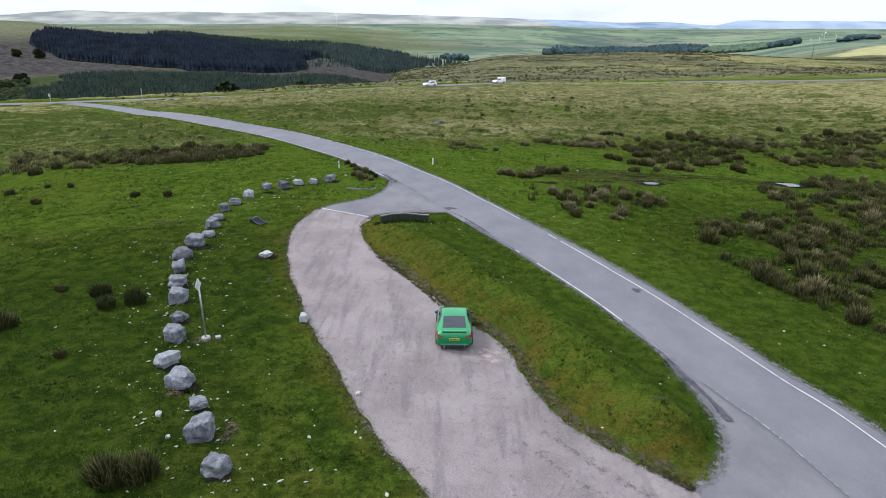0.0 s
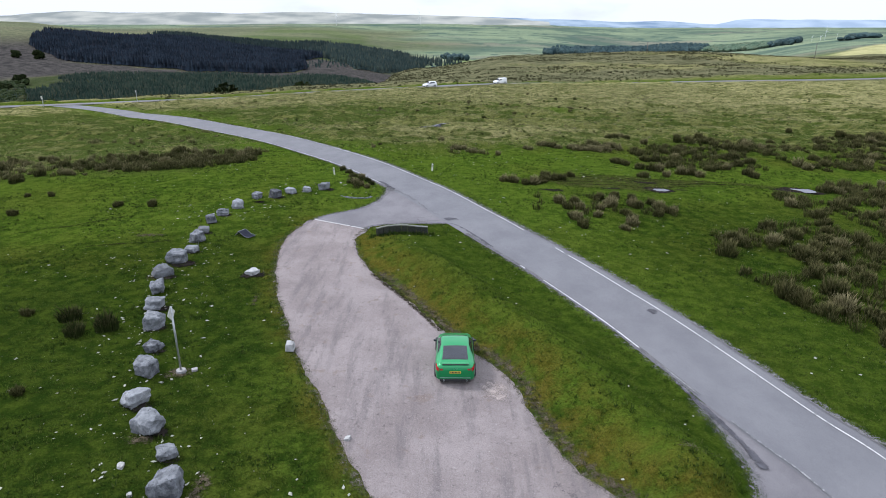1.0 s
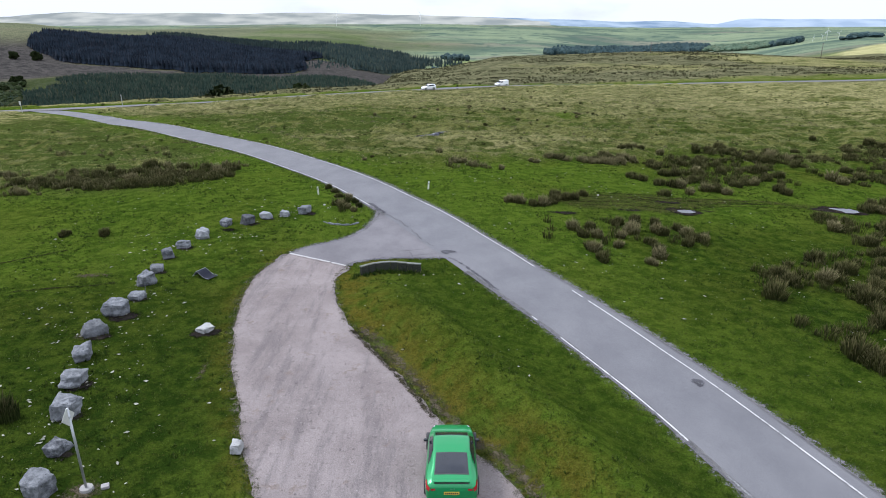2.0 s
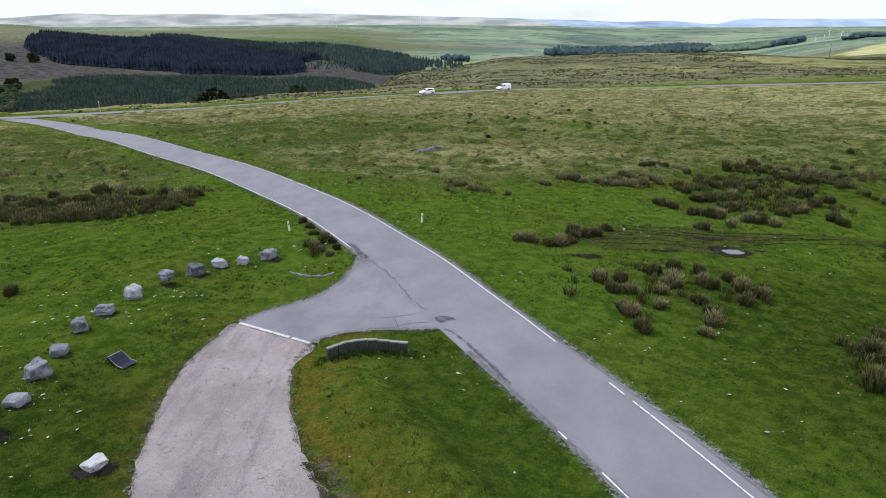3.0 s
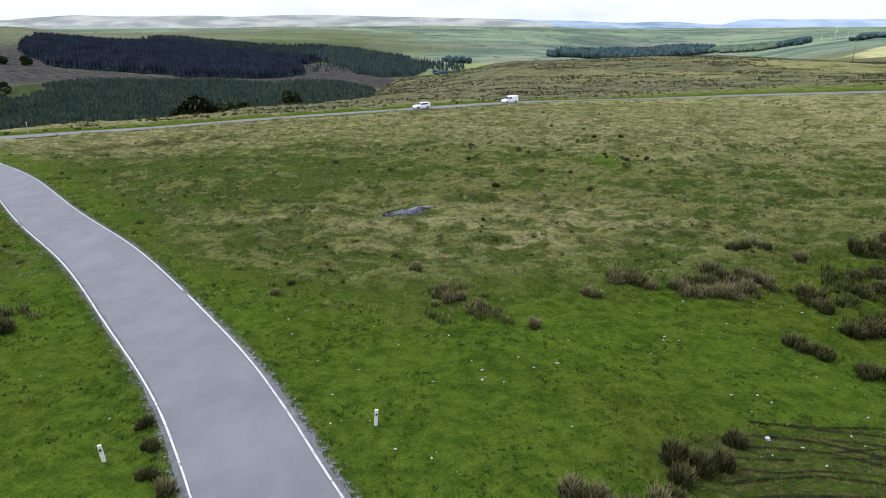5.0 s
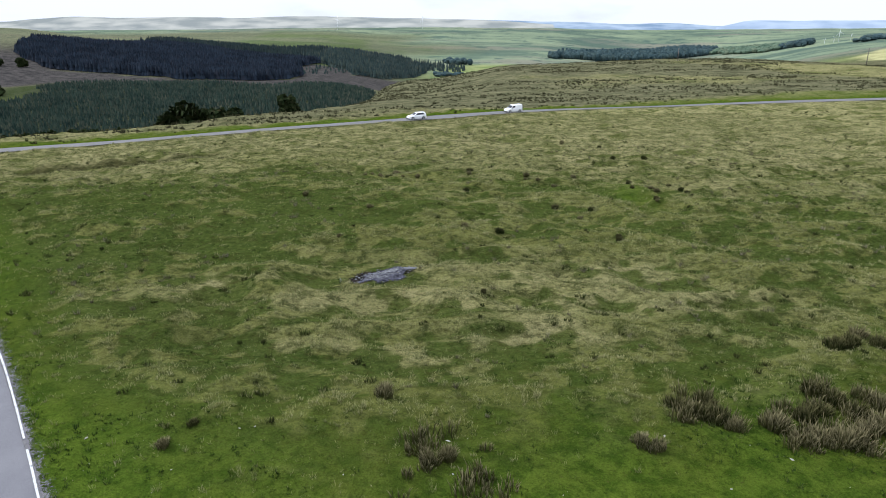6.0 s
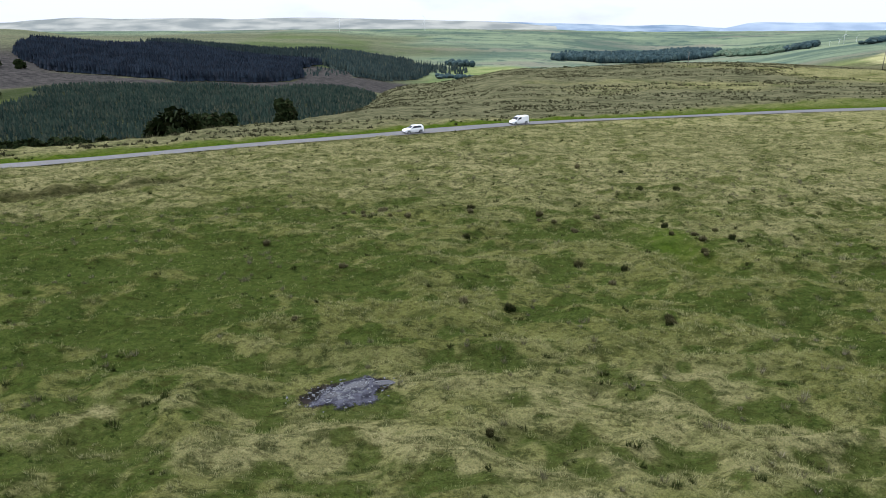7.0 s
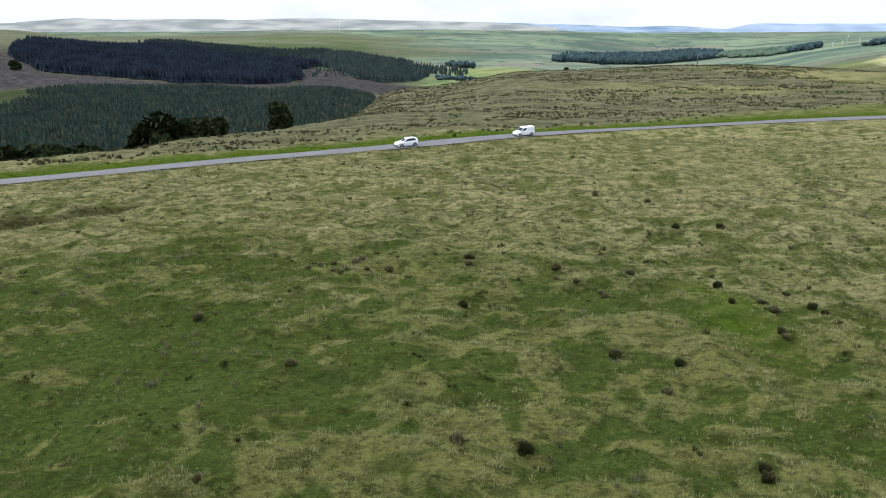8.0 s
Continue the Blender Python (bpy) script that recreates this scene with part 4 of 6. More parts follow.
def green_coupe():
    car = empty("coupe_car")
    shell = Shell([(0.00, 0.74, 0.30, 0.84, 0.88, 0.58), (0.06, 0.83, 0.24, 0.89, 0.95, 0.63), (0.20, 0.88, 0.20, 0.92, 1.02, 0.66),
                   (0.45, 0.91, 0.18, 0.94, 1.08, 0.66), (0.75, 0.92, 0.17, 0.95, 1.17, 0.645), (1.10, 0.92, 0.17, 0.95, 1.26, 0.64),
                   (1.50, 0.905, 0.17, 0.94, 1.335, 0.64), (1.95, 0.895, 0.17, 0.93, 1.36, 0.645), (2.35, 0.89, 0.17, 0.92, 1.325, 0.645),
                   (2.65, 0.885, 0.17, 0.91, 1.20, 0.64), (2.95, 0.87, 0.17, 0.88, 1.03, 0.63), (3.15, 0.85, 0.17, 0.84, 0.90, 0.61),
                   (3.50, 0.81, 0.17, 0.76, 0.79, 0.56), (3.85, 0.72, 0.18, 0.65, 0.67, 0.46), (4.08, 0.62, 0.20, 0.55, 0.57, 0.40),
                   (4.18, 0.42, 0.28, 0.48, 0.50, 0.28)])
    shell.body((0.83, 3.33), 0.33, car, CAR_PAINT)
    shell.patch("rear_window_surround", [(0.44, 7.55), (0.44, 10), (1.36, 10), (1.36, 7.75)], BLACK_TRIM, car, 0.003, 0, "black rear window surround")
    shell.patch("rear_window", [(0.50, 7.75), (0.50, 10), (1.31, 10), (1.31, 7.95)], GLASS, car, 0.007, 0, "tinted rear window")
    shell.patch("windscreen", [(3.02, 7.1), (3.02, 10), (2.40, 10), (2.40, 7.5)], GLASS, car, 0.006, 0, "tinted windscreen")
    shell.patch("roof_edge", [(2.38, 7.5), (2.40, 10), (2.36, 10), (2.345, 7.5)], BLACK_TRIM, car, 0.005, 0, "black strip over the windscreen")
    for side in (-1, 1):
        shell.patch("side_window", [(1.02, 5.5), (1.55, 6.9), (2.38, 6.85), (2.78, 5.3)], GLASS, car, 0.006, side)
        shell.patch("tail_lamp", [(0.015, 4.0), (0.015, 5.05), (0.34, 5.15), (0.40, 4.55)], RED_LAMP, car, 0.008, side, "red tail lamp")
        shell.patch("head_lamp", [(3.72, 4.4), (3.74, 5.6), (4.04, 5.2), (4.04, 4.4)], WHITE_LAMP, car, 0.006, side)
        part("tail_lamp_inner", block((0.17, 0.04, 0.10), (side * 0.63, 0.012, 0.80), 0.03), RED_LAMP, car, "red inner tail lamp")
        mirror = part("mirror", ellipsoid((0.085, 0.06, 0.06), (side * 0.96, 2.56, 0.97)), BLACK_TRIM, car, smoothed=True)
        part("mirror_glass", ellipsoid((0.08, 0.02, 0.05), (side * 0.96, 2.505, 0.97)), GLASS, mirror, smoothed=True)
        part("exhaust", lathe([(-0.05, 0.04), (0.05, 0.04), (0.05, 0.03), (-0.05, 0.03)], 12), SILVER, car).matrix_basis = \
            pose(side * 0.52, -0.02, 0.25, 0, 0, 90)
        for y in (0.83, 3.33):
            wheel(car, side * 0.845, y, 0.335, side)
    part("spoiler", block((1.22, 0.13, 0.022), (0, 0.17, 1.035), 0.008), CAR_PAINT, car)
    # black bar in place of the shade in the gap under the spoiler
    part("spoiler_gap_shade", block((1.18, 0.03, 0.030), (0, 0.085, 1.005), 0.008), BLACK_TRIM, car, "black strip for the shaded gap under the spoiler")
    part("diffuser", block((1.40, 0.12, 0.14), (0, 0.05, 0.24), 0.03), BLACK_TRIM, car, "black lower diffuser")
    part("bumper_trim", block((1.40, 0.05, 0.030), (0, 0.005, 0.375), 0.008), PALE_GREEN, car, "pale strip along the bumper")
    plate = part("number_plate", block((0.52, 0.02, 0.115), (0, -0.012, 0.66), 0.004), PLATE, car, "yellow rear plate")
    for k in range(7):
        part("bar", block((0.040, 0.006, 0.065), (-0.195 + 0.065 * k, -0.025, 0.66)), BLACK_TRIM, plate)
    part("badge_strip", block((0.22, 0.02, 0.05), (0, 0.01, 0.83), 0.01), SILVER, car, "small silver badge")
    car.matrix_world = pose(0.86, 29.62, z_at(0.86, 32) + 0.025, 0, 0, -0.5) @ Matrix.Diagonal((0.985, 0.97, 0.97, 1))
    return tagged(car, "bright green two-door coupe parked on the gravel lay-by", "car")


green_coupe()


def white_vehicle(name, stations, wheels, radius, panes, label, category, x, ahead):
    car = empty(name)
    shell = Shell(stations)
    shell.body(wheels, radius, car, WHITE_PAINT)
    for pane, corners, middle in panes:
        for side in ((0,) if middle else (-1, 1)):
            shell.patch(pane, corners, GLASS, car, 0.008, side, n=5)
    length = stations[-1][0]
    for side in (-1, 1):
        part("tail_lamp", block((0.16, 0.05, 0.22), (side * 0.70, 0.05, 0.95), 0.02), RED_LAMP, car, "red tail lamp")
        part("head_lamp", block((0.26, 0.08, 0.14), (side * 0.58, length - 0.10, 0.74), 0.02), WHITE_LAMP, car, "clear head lamp")
        part("mirror", ellipsoid((0.11, 0.07, 0.08), (side * 1.0, length * 0.70, 1.08)), BLACK_TRIM, car)
        for y in wheels:
            wheel(car, side * 0.80, y, radius, side)
    part("lower_bumper", block((1.5, 0.12, 0.2), (0, length - 0.02, 0.38), 0.04), BLACK_TRIM, car, "black lower bumper")
    y = float(np.interp(x, main_line[:, 0], main_line[:, 1]))
    turn = math.degrees(math.atan2(-ahead[0], ahead[1]))
    car.matrix_world = pose(x, y - 1.3, z_at(x, y - 1.3) + 0.18, 0, 0, turn)
    return tagged(car, label, category)


AHEAD = (-0.86, -0.50)
white_vehicle("estate_car", [(0, 0.70, 0.35, 0.92, 1.30, 0.52), (0.10, 0.82, 0.28, 0.98, 1.48, 0.56), (0.5, 0.89, 0.24, 1.0, 1.60, 0.58), (1.4, 0.90, 0.22, 1.0, 1.65, 0.60),
                             (2.3, 0.90, 0.22, 0.99, 1.60, 0.60), (2.75, 0.90, 0.22, 0.98, 1.36, 0.62), (3.2, 0.90, 0.22, 0.97, 1.07, 0.70),
                             (3.9, 0.87, 0.24, 0.90, 0.96, 0.68), (4.25, 0.76, 0.28, 0.76, 0.80, 0.56), (4.35, 0.62, 0.34, 0.66, 0.68, 0.46)],
              (0.8, 3.45), 0.34, [("rear_window", [(0.06, 6.2), (0.06, 10), (0.30, 10), (0.30, 6.6)], True), ("windscreen", [(3.1, 6.8), (3.1, 10), (2.45, 10), (2.45, 7.3)], True),
                                  ("side_window", [(0.45, 5.4), (0.75, 6.8), (2.3, 6.8), (2.9, 5.3)], False)],
              "white hatchback car driving along the distant moor road", "car", -2.0, AHEAD)
white_vehicle("panel_van", [(0, 0.84, 0.35, 1.05, 1.78, 0.74), (0.06, 0.88, 0.30, 1.05, 1.84, 0.78), (0.6, 0.91, 0.26, 1.05, 1.88, 0.80), (1.6, 0.91, 0.25, 1.05, 1.88, 0.80),
                            (2.6, 0.91, 0.25, 1.05, 1.82, 0.78), (3.0, 0.91, 0.25, 1.04, 1.60, 0.74), (3.45, 0.90, 0.25, 1.02, 1.15, 0.74),
                            (3.9, 0.88, 0.26, 0.95, 1.02, 0.70), (4.3, 0.78, 0.30, 0.80, 0.85, 0.58), (4.4, 0.64, 0.36, 0.7, 0.74, 0.48)],
              (0.8, 3.6), 0.33, [("windscreen", [(3.42, 6.4), (3.42, 10), (2.8, 10), (2.8, 7.2)], True), ("side_window", [(2.1, 5.5), (2.1, 6.7), (2.75, 6.6), (3.2, 5.3)], False)],
              "white panel van driving along the distant moor road", "van", 21.0, AHEAD)


# ---- boulders along the lay-by ----
def boulder(name, x, y, size, label, material, group="", flat=1.0, seed=0, sink=0.14):
    r = random.Random(seed)
    bm = bmesh.new()
    corners = [Vector((i, j, k)) * r.uniform(0.62, 0.90) for i in (-1, 1) for j in (-1, 1) for k in (-1, 1)]
    for _ in range(16):
        p = Vector((r.uniform(-1, 1), r.uniform(-1, 1), r.uniform(-1, 1)))
        p = p.normalized() if r.random() < 0.5 else p / max(abs(p.x), abs(p.y), abs(p.z))
        corners.append(p * r.uniform(0.84, 1.02))
    for p in corners:
        bm.verts.new((p.x * size * 0.50 * r.uniform(0.9, 1.05), p.y * size * 0.42 * r.uniform(0.9, 1.05), p.z * size * 0.37 * flat * r.uniform(0.9, 1.05)))
    hull = bmesh.ops.convex_hull(bm, input=bm.verts)
    bmesh.ops.delete(bm, geom=list({g for g in hull["geom_interior"] + hull["geom_unused"] if isinstance(g, bmesh.types.BMVert)}), context="VERTS")
    bmesh.ops.bevel(bm, geom=bm.edges[:], offset=0.022 * size, segments=1, affect="EDGES")
    bmesh.ops.triangulate(bm, faces=bm.faces)
    for _ in range(2):
        bmesh.ops.subdivide_edges(bm, edges=[e for e in bm.edges if e.calc_length() > 0.13 * size], cuts=1, use_grid_fill=True)
        bmesh.ops.triangulate(bm, faces=bm.faces)
    for v in bm.verts:
        ledge = noise.noise(Vector((seed, 3.7, v.co.z * 5.5 / size))) * 0.05
        v.co += v.co.normalized() * (noise.noise(v.co * 2.7 / size + Vector((seed, 0, 0))) * 0.08 + noise.noise(v.co * 8 / size + Vector((0, seed, 0))) * 0.05
                                     + noise.noise(v.co * 19 / size + Vector((0, 0, seed))) * 0.022 + ledge) * size
    low = min(v.co.z for v in bm.verts)
    for v in bm.verts:
        v.co.z -= low + sink * size
    ob = part(name, bm, material)
    ob.matrix_world = pose(x, y, z_at(x, y), r.uniform(-9, 9), r.uniform(-9, 9), r.uniform(0, 360))
    return tagged(ob, label, "boulder", group)


BOULDERS = [(-7.8, 20.1, 1.12, 0), (-9.05, 22.2, 1.4, 0), (-9.85, 24.1, 0.95, 0), (-11.2, 25.7, 1.3, 0), (-12.5, 27.6, 1.35, 2), (-13.05, 29.9, 1.25, 0),
            (-13.65, 32.2, 0.95, 0), (-14.6, 34.5, 1.25, 0), (-15.5, 36.8, 1.4, 0), (-16.25, 39.0, 1.15, 0), (-17.0, 41.6, 1.5, 1), (-17.0, 44.0, 1.6, 0),
            (-16.8, 46.0, 1.1, 0), (-17.2, 48.2, 1.35, 0), (-17.5, 50.4, 1.15, 1), (-17.8, 53.0, 1.1, 0), (-17.5, 55.0, 1.3, 0), (-17.0, 57.2, 1.35, 2),
            (-15.95, 59.4, 1.1, 0), (-14.75, 61.0, 1.3, 1), (-13.65, 62.3, 1.15, 2), (-12.25, 62.8, 0.95, 2), (-10.8, 63.7, 1.35, 0)]
KINDS = ("rough grey boulder resting in grass beside the lay-by", "dark weathered boulder resting in grass beside the lay-by",
         "pale angular boulder resting in grass beside the lay-by")
DARK_ROCK = rock_material("dark_weathered_stone", (0.040, 0.041, 0.045), (0.11, 0.112, 0.12), (0.035, 0.035, 0.032))
LIGHT_ROCK = rock_material("light_grey_stone", (0.15, 0.155, 0.165), (0.28, 0.285, 0.295), (0.12, 0.12, 0.12))
for i, (bx, by, bs, kind) in enumerate(BOULDERS):
    boulder("boulder", bx, by, (0.90 if by < 44 else 0.82) * bs, KINDS[kind], (ROCK, DARK_ROCK, LIGHT_ROCK)[kind], "boulders along the lay-by", 1.0 + 0.15 * math.sin(3 * i), 100 + i)
boulder("white_stone", -7.15, 32.3, 0.56, "whitish lump of stone on the gravel's edge", PALE_ROCK, flat=1.3, seed=7)
boulder("white_stone", -11.6, 42.0, 0.92, "white slab of stone lying in a scorched patch", PALE_ROCK, flat=0.7, seed=18)
for i, (sx, sy) in enumerate(((-9.6, 66.1), (15.3, 72.4), (-3.4, 25.4), (-9.7, 22.2), (-10.3, 22.0), (-11.2, 23.4))):
    boulder("small_stone", sx, sy, 0.22 + 0.05 * (i % 3), "small pale stone lying in the grass", PALE_ROCK, "small pale stones", 0.7, 40 + i)


# ---- bare ground, mud and standing water ----
def blob(x, y, rx, ry, seed, n=16):
    r = random.Random(seed)
    return [(x + rx * math.cos(2 * math.pi * k / n) * r.uniform(0.7, 1.15), y + ry * math.sin(2 * math.pi * k / n) * r.uniform(0.7, 1.15)) for k in range(n)]


for k, (sx, sy, rx, ry) in enumerate(((-11.7, 30.0, 0.9, 0.6), (-8.1, 22.5, 0.5, 0.9), (-11.5, 41.7, 0.9, 0.5), (-21.2, 49.6, 1.3, 0.5), (-17.3, 41.2, 0.9, 0.5),
                                      (9.0, 21.0, 0.9, 0.35), (-2.4, 39.9, 1.0, 0.30), (-0.4, 36.3, 0.40, 1.3), (9.6, 24.2, 0.8, 0.4), (-10.4, 38.0, 0.35, 1.6),
                                      (-11.3, 25.0, 0.8, 0.5))):
    tagged(draped("bare_earth", blob(sx, sy, 1.25 * rx, 1.25 * ry, 60 + k), EARTH, 0.045, 0.25, 0.1, k, 0.45), "patch of bare brown earth in the grass", "bare earth", kind="structure")


# dark patches set off to the right and front of most boulders
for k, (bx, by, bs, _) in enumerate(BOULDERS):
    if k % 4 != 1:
        tagged(draped("bare_earth", blob(bx + 0.2 * bs, by - 0.25 * bs, 0.75 * bs, 0.55 * bs, 160 + k), WET_EARTH, 0.042, 0.2, 0.1, k, 0.5), "dark fading patch at the foot of a boulder", "bare earth", kind="structure")
tagged(draped("scorched_patch", blob(-11.5, 41.8, 1.2, 0.75, 190), WET_EARTH, 0.05, 0.2, 0.1, 3, 0.45), "blackened patch of ground round a white slab", "bare earth", kind="structure")


def water_material():
    m = Nodes("peaty_water", 0.06, 0.5)
    m.colour((0.030, 0.028, 0.030)).bump(m.noise(0.25, 3), 0.012, 0.5)
    return m.mat


WATER = water_material()


def wet_hollow(x, y, rx, ry, seed, label, rim=1.35):
    bank = draped("mud_bank", blob(x, y, rx * rim * 1.15, ry * rim * 1.2, seed), WET_EARTH, 0.040, 0.25, 0.15, seed, 0.6)
    tagged(bank, "wet trampled peat mud round a puddle", "mud", kind="structure")
    pool = draped("puddle", blob(x, y, rx, ry, seed + 1, 26), WATER, 0.055, 0.3, 0.22, seed + 1)
    v = np.zeros(len(pool.data.vertices) * 3)
    pool.data.vertices.foreach_get("co", v)
    v = v.reshape(-1, 3)
    v[:, 2] = np.median(v[:, 2]) + 0.01
    pool.data.vertices.foreach_set("co", v.ravel())
    tagged(pool, label, "puddle", kind="structure")


wet_hollow(22.0, 67.9, 0.95, 0.62, 71, "shallow puddle mirroring the white sky", 2.0)
wet_hollow(38.3, 71.8, 1.75, 0.85, 75, "shallow puddle mirroring the white sky", 1.7)
POND_BED = margin_material("stony_pond_bed", (0.018, 0.018, 0.023), (0.070, 0.070, 0.084), 1.25)
tagged(draped("mud_bank", blob(-1.6, 106.8, 3.1, 1.9, 82, 22), WET_EARTH, 0.035, 0.3, 0.3, 82, 0.9), "wet peat round a stony hollow", "mud", kind="structure")
tagged(draped("pond_bed", blob(-1.5, 106.7, 2.3, 1.7, 86, 22), POND_BED, 0.05, 0.2, 0.45, 81, 0.7), "wet grey stony hollow in the moor grass", "pond", kind="structure")
for px, py, pr in ((0.35, 106.9, 0.42), (-1.2, 107.2, 0.5), (-2.2, 106.5, 0.35)):
    tagged(draped("puddle", blob(px, py, 1.4 * pr, 0.7 * pr, 83 + int(10 * pr), 14), WATER, 0.062, 0.3, 0.1, 83), "thin sheet of water over grey stones", "puddle", kind="structure")
for k, (sx, sy, rx, ry) in enumerate(((10.9, 65.4, 1.3, 0.5), (21.4, 70.8, 1.5, 0.5), (16.9, 67.6, 1.4, 0.35), (24.5, 68.4, 1.1, 0.4), (13.6, 64.0, 0.7, 0.3))):
    tagged(draped("mud_patch", blob(sx, sy, 1.3 * rx, 1.4 * ry, 90 + k), WET_EARTH, 0.045, 0.25, 0.15, k, 0.5), "dark trampled patch of wet mud", "mud", kind="structure")
for line in ([(13.8, 72.7), (17.0, 72.3), (19.4, 71.3), (21.4, 70.6)], [(14.2, 71.8), (17.2, 71.5), (19.6, 70.5), (21.3, 69.7)],
             [(17.6, 73.2), (21.4, 72.6), (26.0, 72.9), (30.2, 73.2)], [(18.0, 72.4), (22.0, 71.7), (26.4, 71.9), (30.6, 72.3)],
             [(-24.5, 46.8), (-21.8, 47.4), (-19.2, 48.4)], [(-31.5, 50.6), (-28.0, 52.4), (-25.2, 54.2)]):
    tagged(ribbon("wheel_rut", curve_through(line, 0.4), -0.20, 0.20, RUT, 0.045, 0.10, 7, 4, 0, lambda v: 1 - abs(2 * v - 1)), "dark wheel rut pressed into the turf", "wheel rut", kind="structure")


# ---- sign, posts, kerbs and the discarded lounger ----
GALVANISED = plain_material("galvanised_steel", (0.42, 0.43, 0.44), 0.45, 0.7, vary=0.3, size=0.15)
SIGN_FACE = plain_material("sign_face", (0.45, 0.45, 0.41), 0.5, vary=0.25, size=0.2)
CONCRETE = plain_material("pale_concrete", (0.24, 0.23, 0.22), 0.9, vary=0.35, size=0.12)
WHITE_POST = plain_material("white_post_paint", (0.62, 0.61, 0.54), 0.6, vary=0.3, size=0.2)
NAVY = plain_material("navy_canvas", (0.014, 0.017, 0.036), 0.8, vary=0.4, size=0.2)
PALE_TUBE = plain_material("pale_tube", (0.24, 0.25, 0.24), 0.4, 0.2)


def rod(a, b, radius, n=10):
    a, b = Vector(a), Vector(b)
    bm = bmesh.new()
    bmesh.ops.create_cone(bm, cap_ends=True, segments=n, radius1=radius, radius2=radius, depth=(b - a).length)
    bmesh.ops.transform(bm, matrix=Matrix.Translation((a + b) / 2) @ (b - a).to_track_quat("Z", "Y").to_matrix().to_4x4(), verts=bm.verts)
    return bm


def diamond_sign():
    sign = empty("sign_post")
    bm = bmesh.new()
    bmesh.ops.create_cone(bm, cap_ends=True, segments=20, radius1=0.22, radius2=0.19, depth=0.12)
    bmesh.ops.translate(bm, vec=(0, 0, 0.06), verts=bm.verts)
    part("base", bm, CONCRETE, sign, "round pale concrete base")
    part("pole", rod((0, 0, 0.1), (-0.02, 0, 3.0), 0.038, 12), GALVANISED, sign, "thin galvanised pole", True)
    plate = block((0.36, 0.015, 0.36), bevel=0.004, turn=pose(0, 0, 0, 0, 45, 0))
    for v in plate.verts:
        v.co.z *= 1.25
    plate.transform(pose(-0.02, -0.05, 2.72, 0, 0, 77))
    part("sign_plate", plate, SIGN_FACE, sign, "diamond-shaped pale plate seen edge-on")
    part("clamp", block((0.09, 0.10, 0.05), (-0.02, 0, 2.70), 0.01), GALVANISED, sign)
    part("foot_block", block((0.24, 0.20, 0.10), (0.52, 0.12, 0.05), 0.02, pose(0, 0, 0, 0, 0, 24)), CONCRETE, sign, "loose white block")
    sign.matrix_world = pose(-11.6, 30.15, z_at(-11.6, 30.15), 1.0, 0.6, 0) @ Matrix.Scale(1.1, 4)
    return tagged(sign, "galvanised pole with diamond plate on a concrete base", "sign")


diamond_sign()


def marker_post(x, y, lean, label):
    post = empty("marker_post")
    part("shaft", block((0.16, 0.11, 0.85), (0, 0, 0.38), 0.015), WHITE_POST, post)
    part("cap", block((0.165, 0.115, 0.06), (0, 0, 0.83), 0.02), WHITE_POST, post)
    part("reflector", block((0.10, 0.012, 0.12), (0, -0.06, 0.62), 0.004), BLACK_TRIM, post, "dark reflector strip")
    post.matrix_world = pose(x, y, z_at(x, y), 0, lean, 10) @ Matrix.Scale(0.86, 4)
    return tagged(post, label, "marker post", "roadside marker posts")


marker_post(-0.85, 72.6, 5, "white roadside marker post leaning in short grass")
marker_post(-10.85, 70.1, -4, "white roadside marker post beside rough tussocks")


def kerb_run(points, size, label, seed, lift, coping=False, name="stone_kerb", gaps=0.0, stone_look=None, tilt=3):
    """Squared stones laid end to end along a curve."""
    r = random.Random(seed)
    run = empty(name)
    line = curve_through(points, 0.05)
    total = np.concatenate([[0], np.cumsum(np.hypot(*np.diff(line, axis=0).T))])
    s = 0.0
    while s < total[-1] - 0.2:
        n = r.uniform(0.42, 0.68)
        a = [np.interp(min(v, total[-1]), total, line[:, k]) for v in (s, s + n) for k in (0, 1)]
        mx, my = (a[0] + a[2]) / 2, (a[1] + a[3]) / 2
        bm = block((n * 0.96, size[0] * r.uniform(0.9, 1.1), size[1]), bevel=0.03)
        for v in bm.verts:
            v.co += Vector((noise.noise(v.co * 4 + Vector((seed, s, 0))), noise.noise(v.co * 4 + Vector((0, seed, s))), 0)) * 0.035
        if r.random() < gaps:
            s += 0.6 * n
            bm.free()
            continue
        stone = part("stone", bm, stone_look or KERB, run)
        stone.matrix_basis = pose(mx, my, z_at(mx, my) + lift + r.uniform(-0.007, 0.01) * tilt, r.uniform(-tilt, tilt), r.uniform(-tilt, tilt), math.degrees(math.atan2(a[3] - a[1], a[2] - a[0])))
        if coping and r.random() < 0.92:
            cap = block((n * 1.0, size[0] * 0.8, 0.06), bevel=0.02)
            part("coping_stone", cap, COPING, run, "pale coping stone").matrix_basis = stone.matrix_basis @ pose(0, 0, size[1] / 2 + 0.03)
        s += n
    return tagged(run, label, "kerb")


kerb_run([(-4.6, 50.0), (-3.7, 50.8), (-2.7, 51.1), (-1.8, 51.05), (-1.0, 50.9)], (0.22, 0.70), "weathered low stone wall with pale coping on the island", 5, 0.20, True, name="stone_wall", stone_look=WALL_STONE, tilt=1)
kerb_run([(-8.9, 61.3), (-8.2, 60.75), (-7.4, 60.5), (-6.6, 60.6), (-6.1, 61.2)], (0.12, 0.30), "half-buried curved stone kerb in the grass", 6, -0.08, gaps=0.3, stone_look=ROCK, tilt=10)


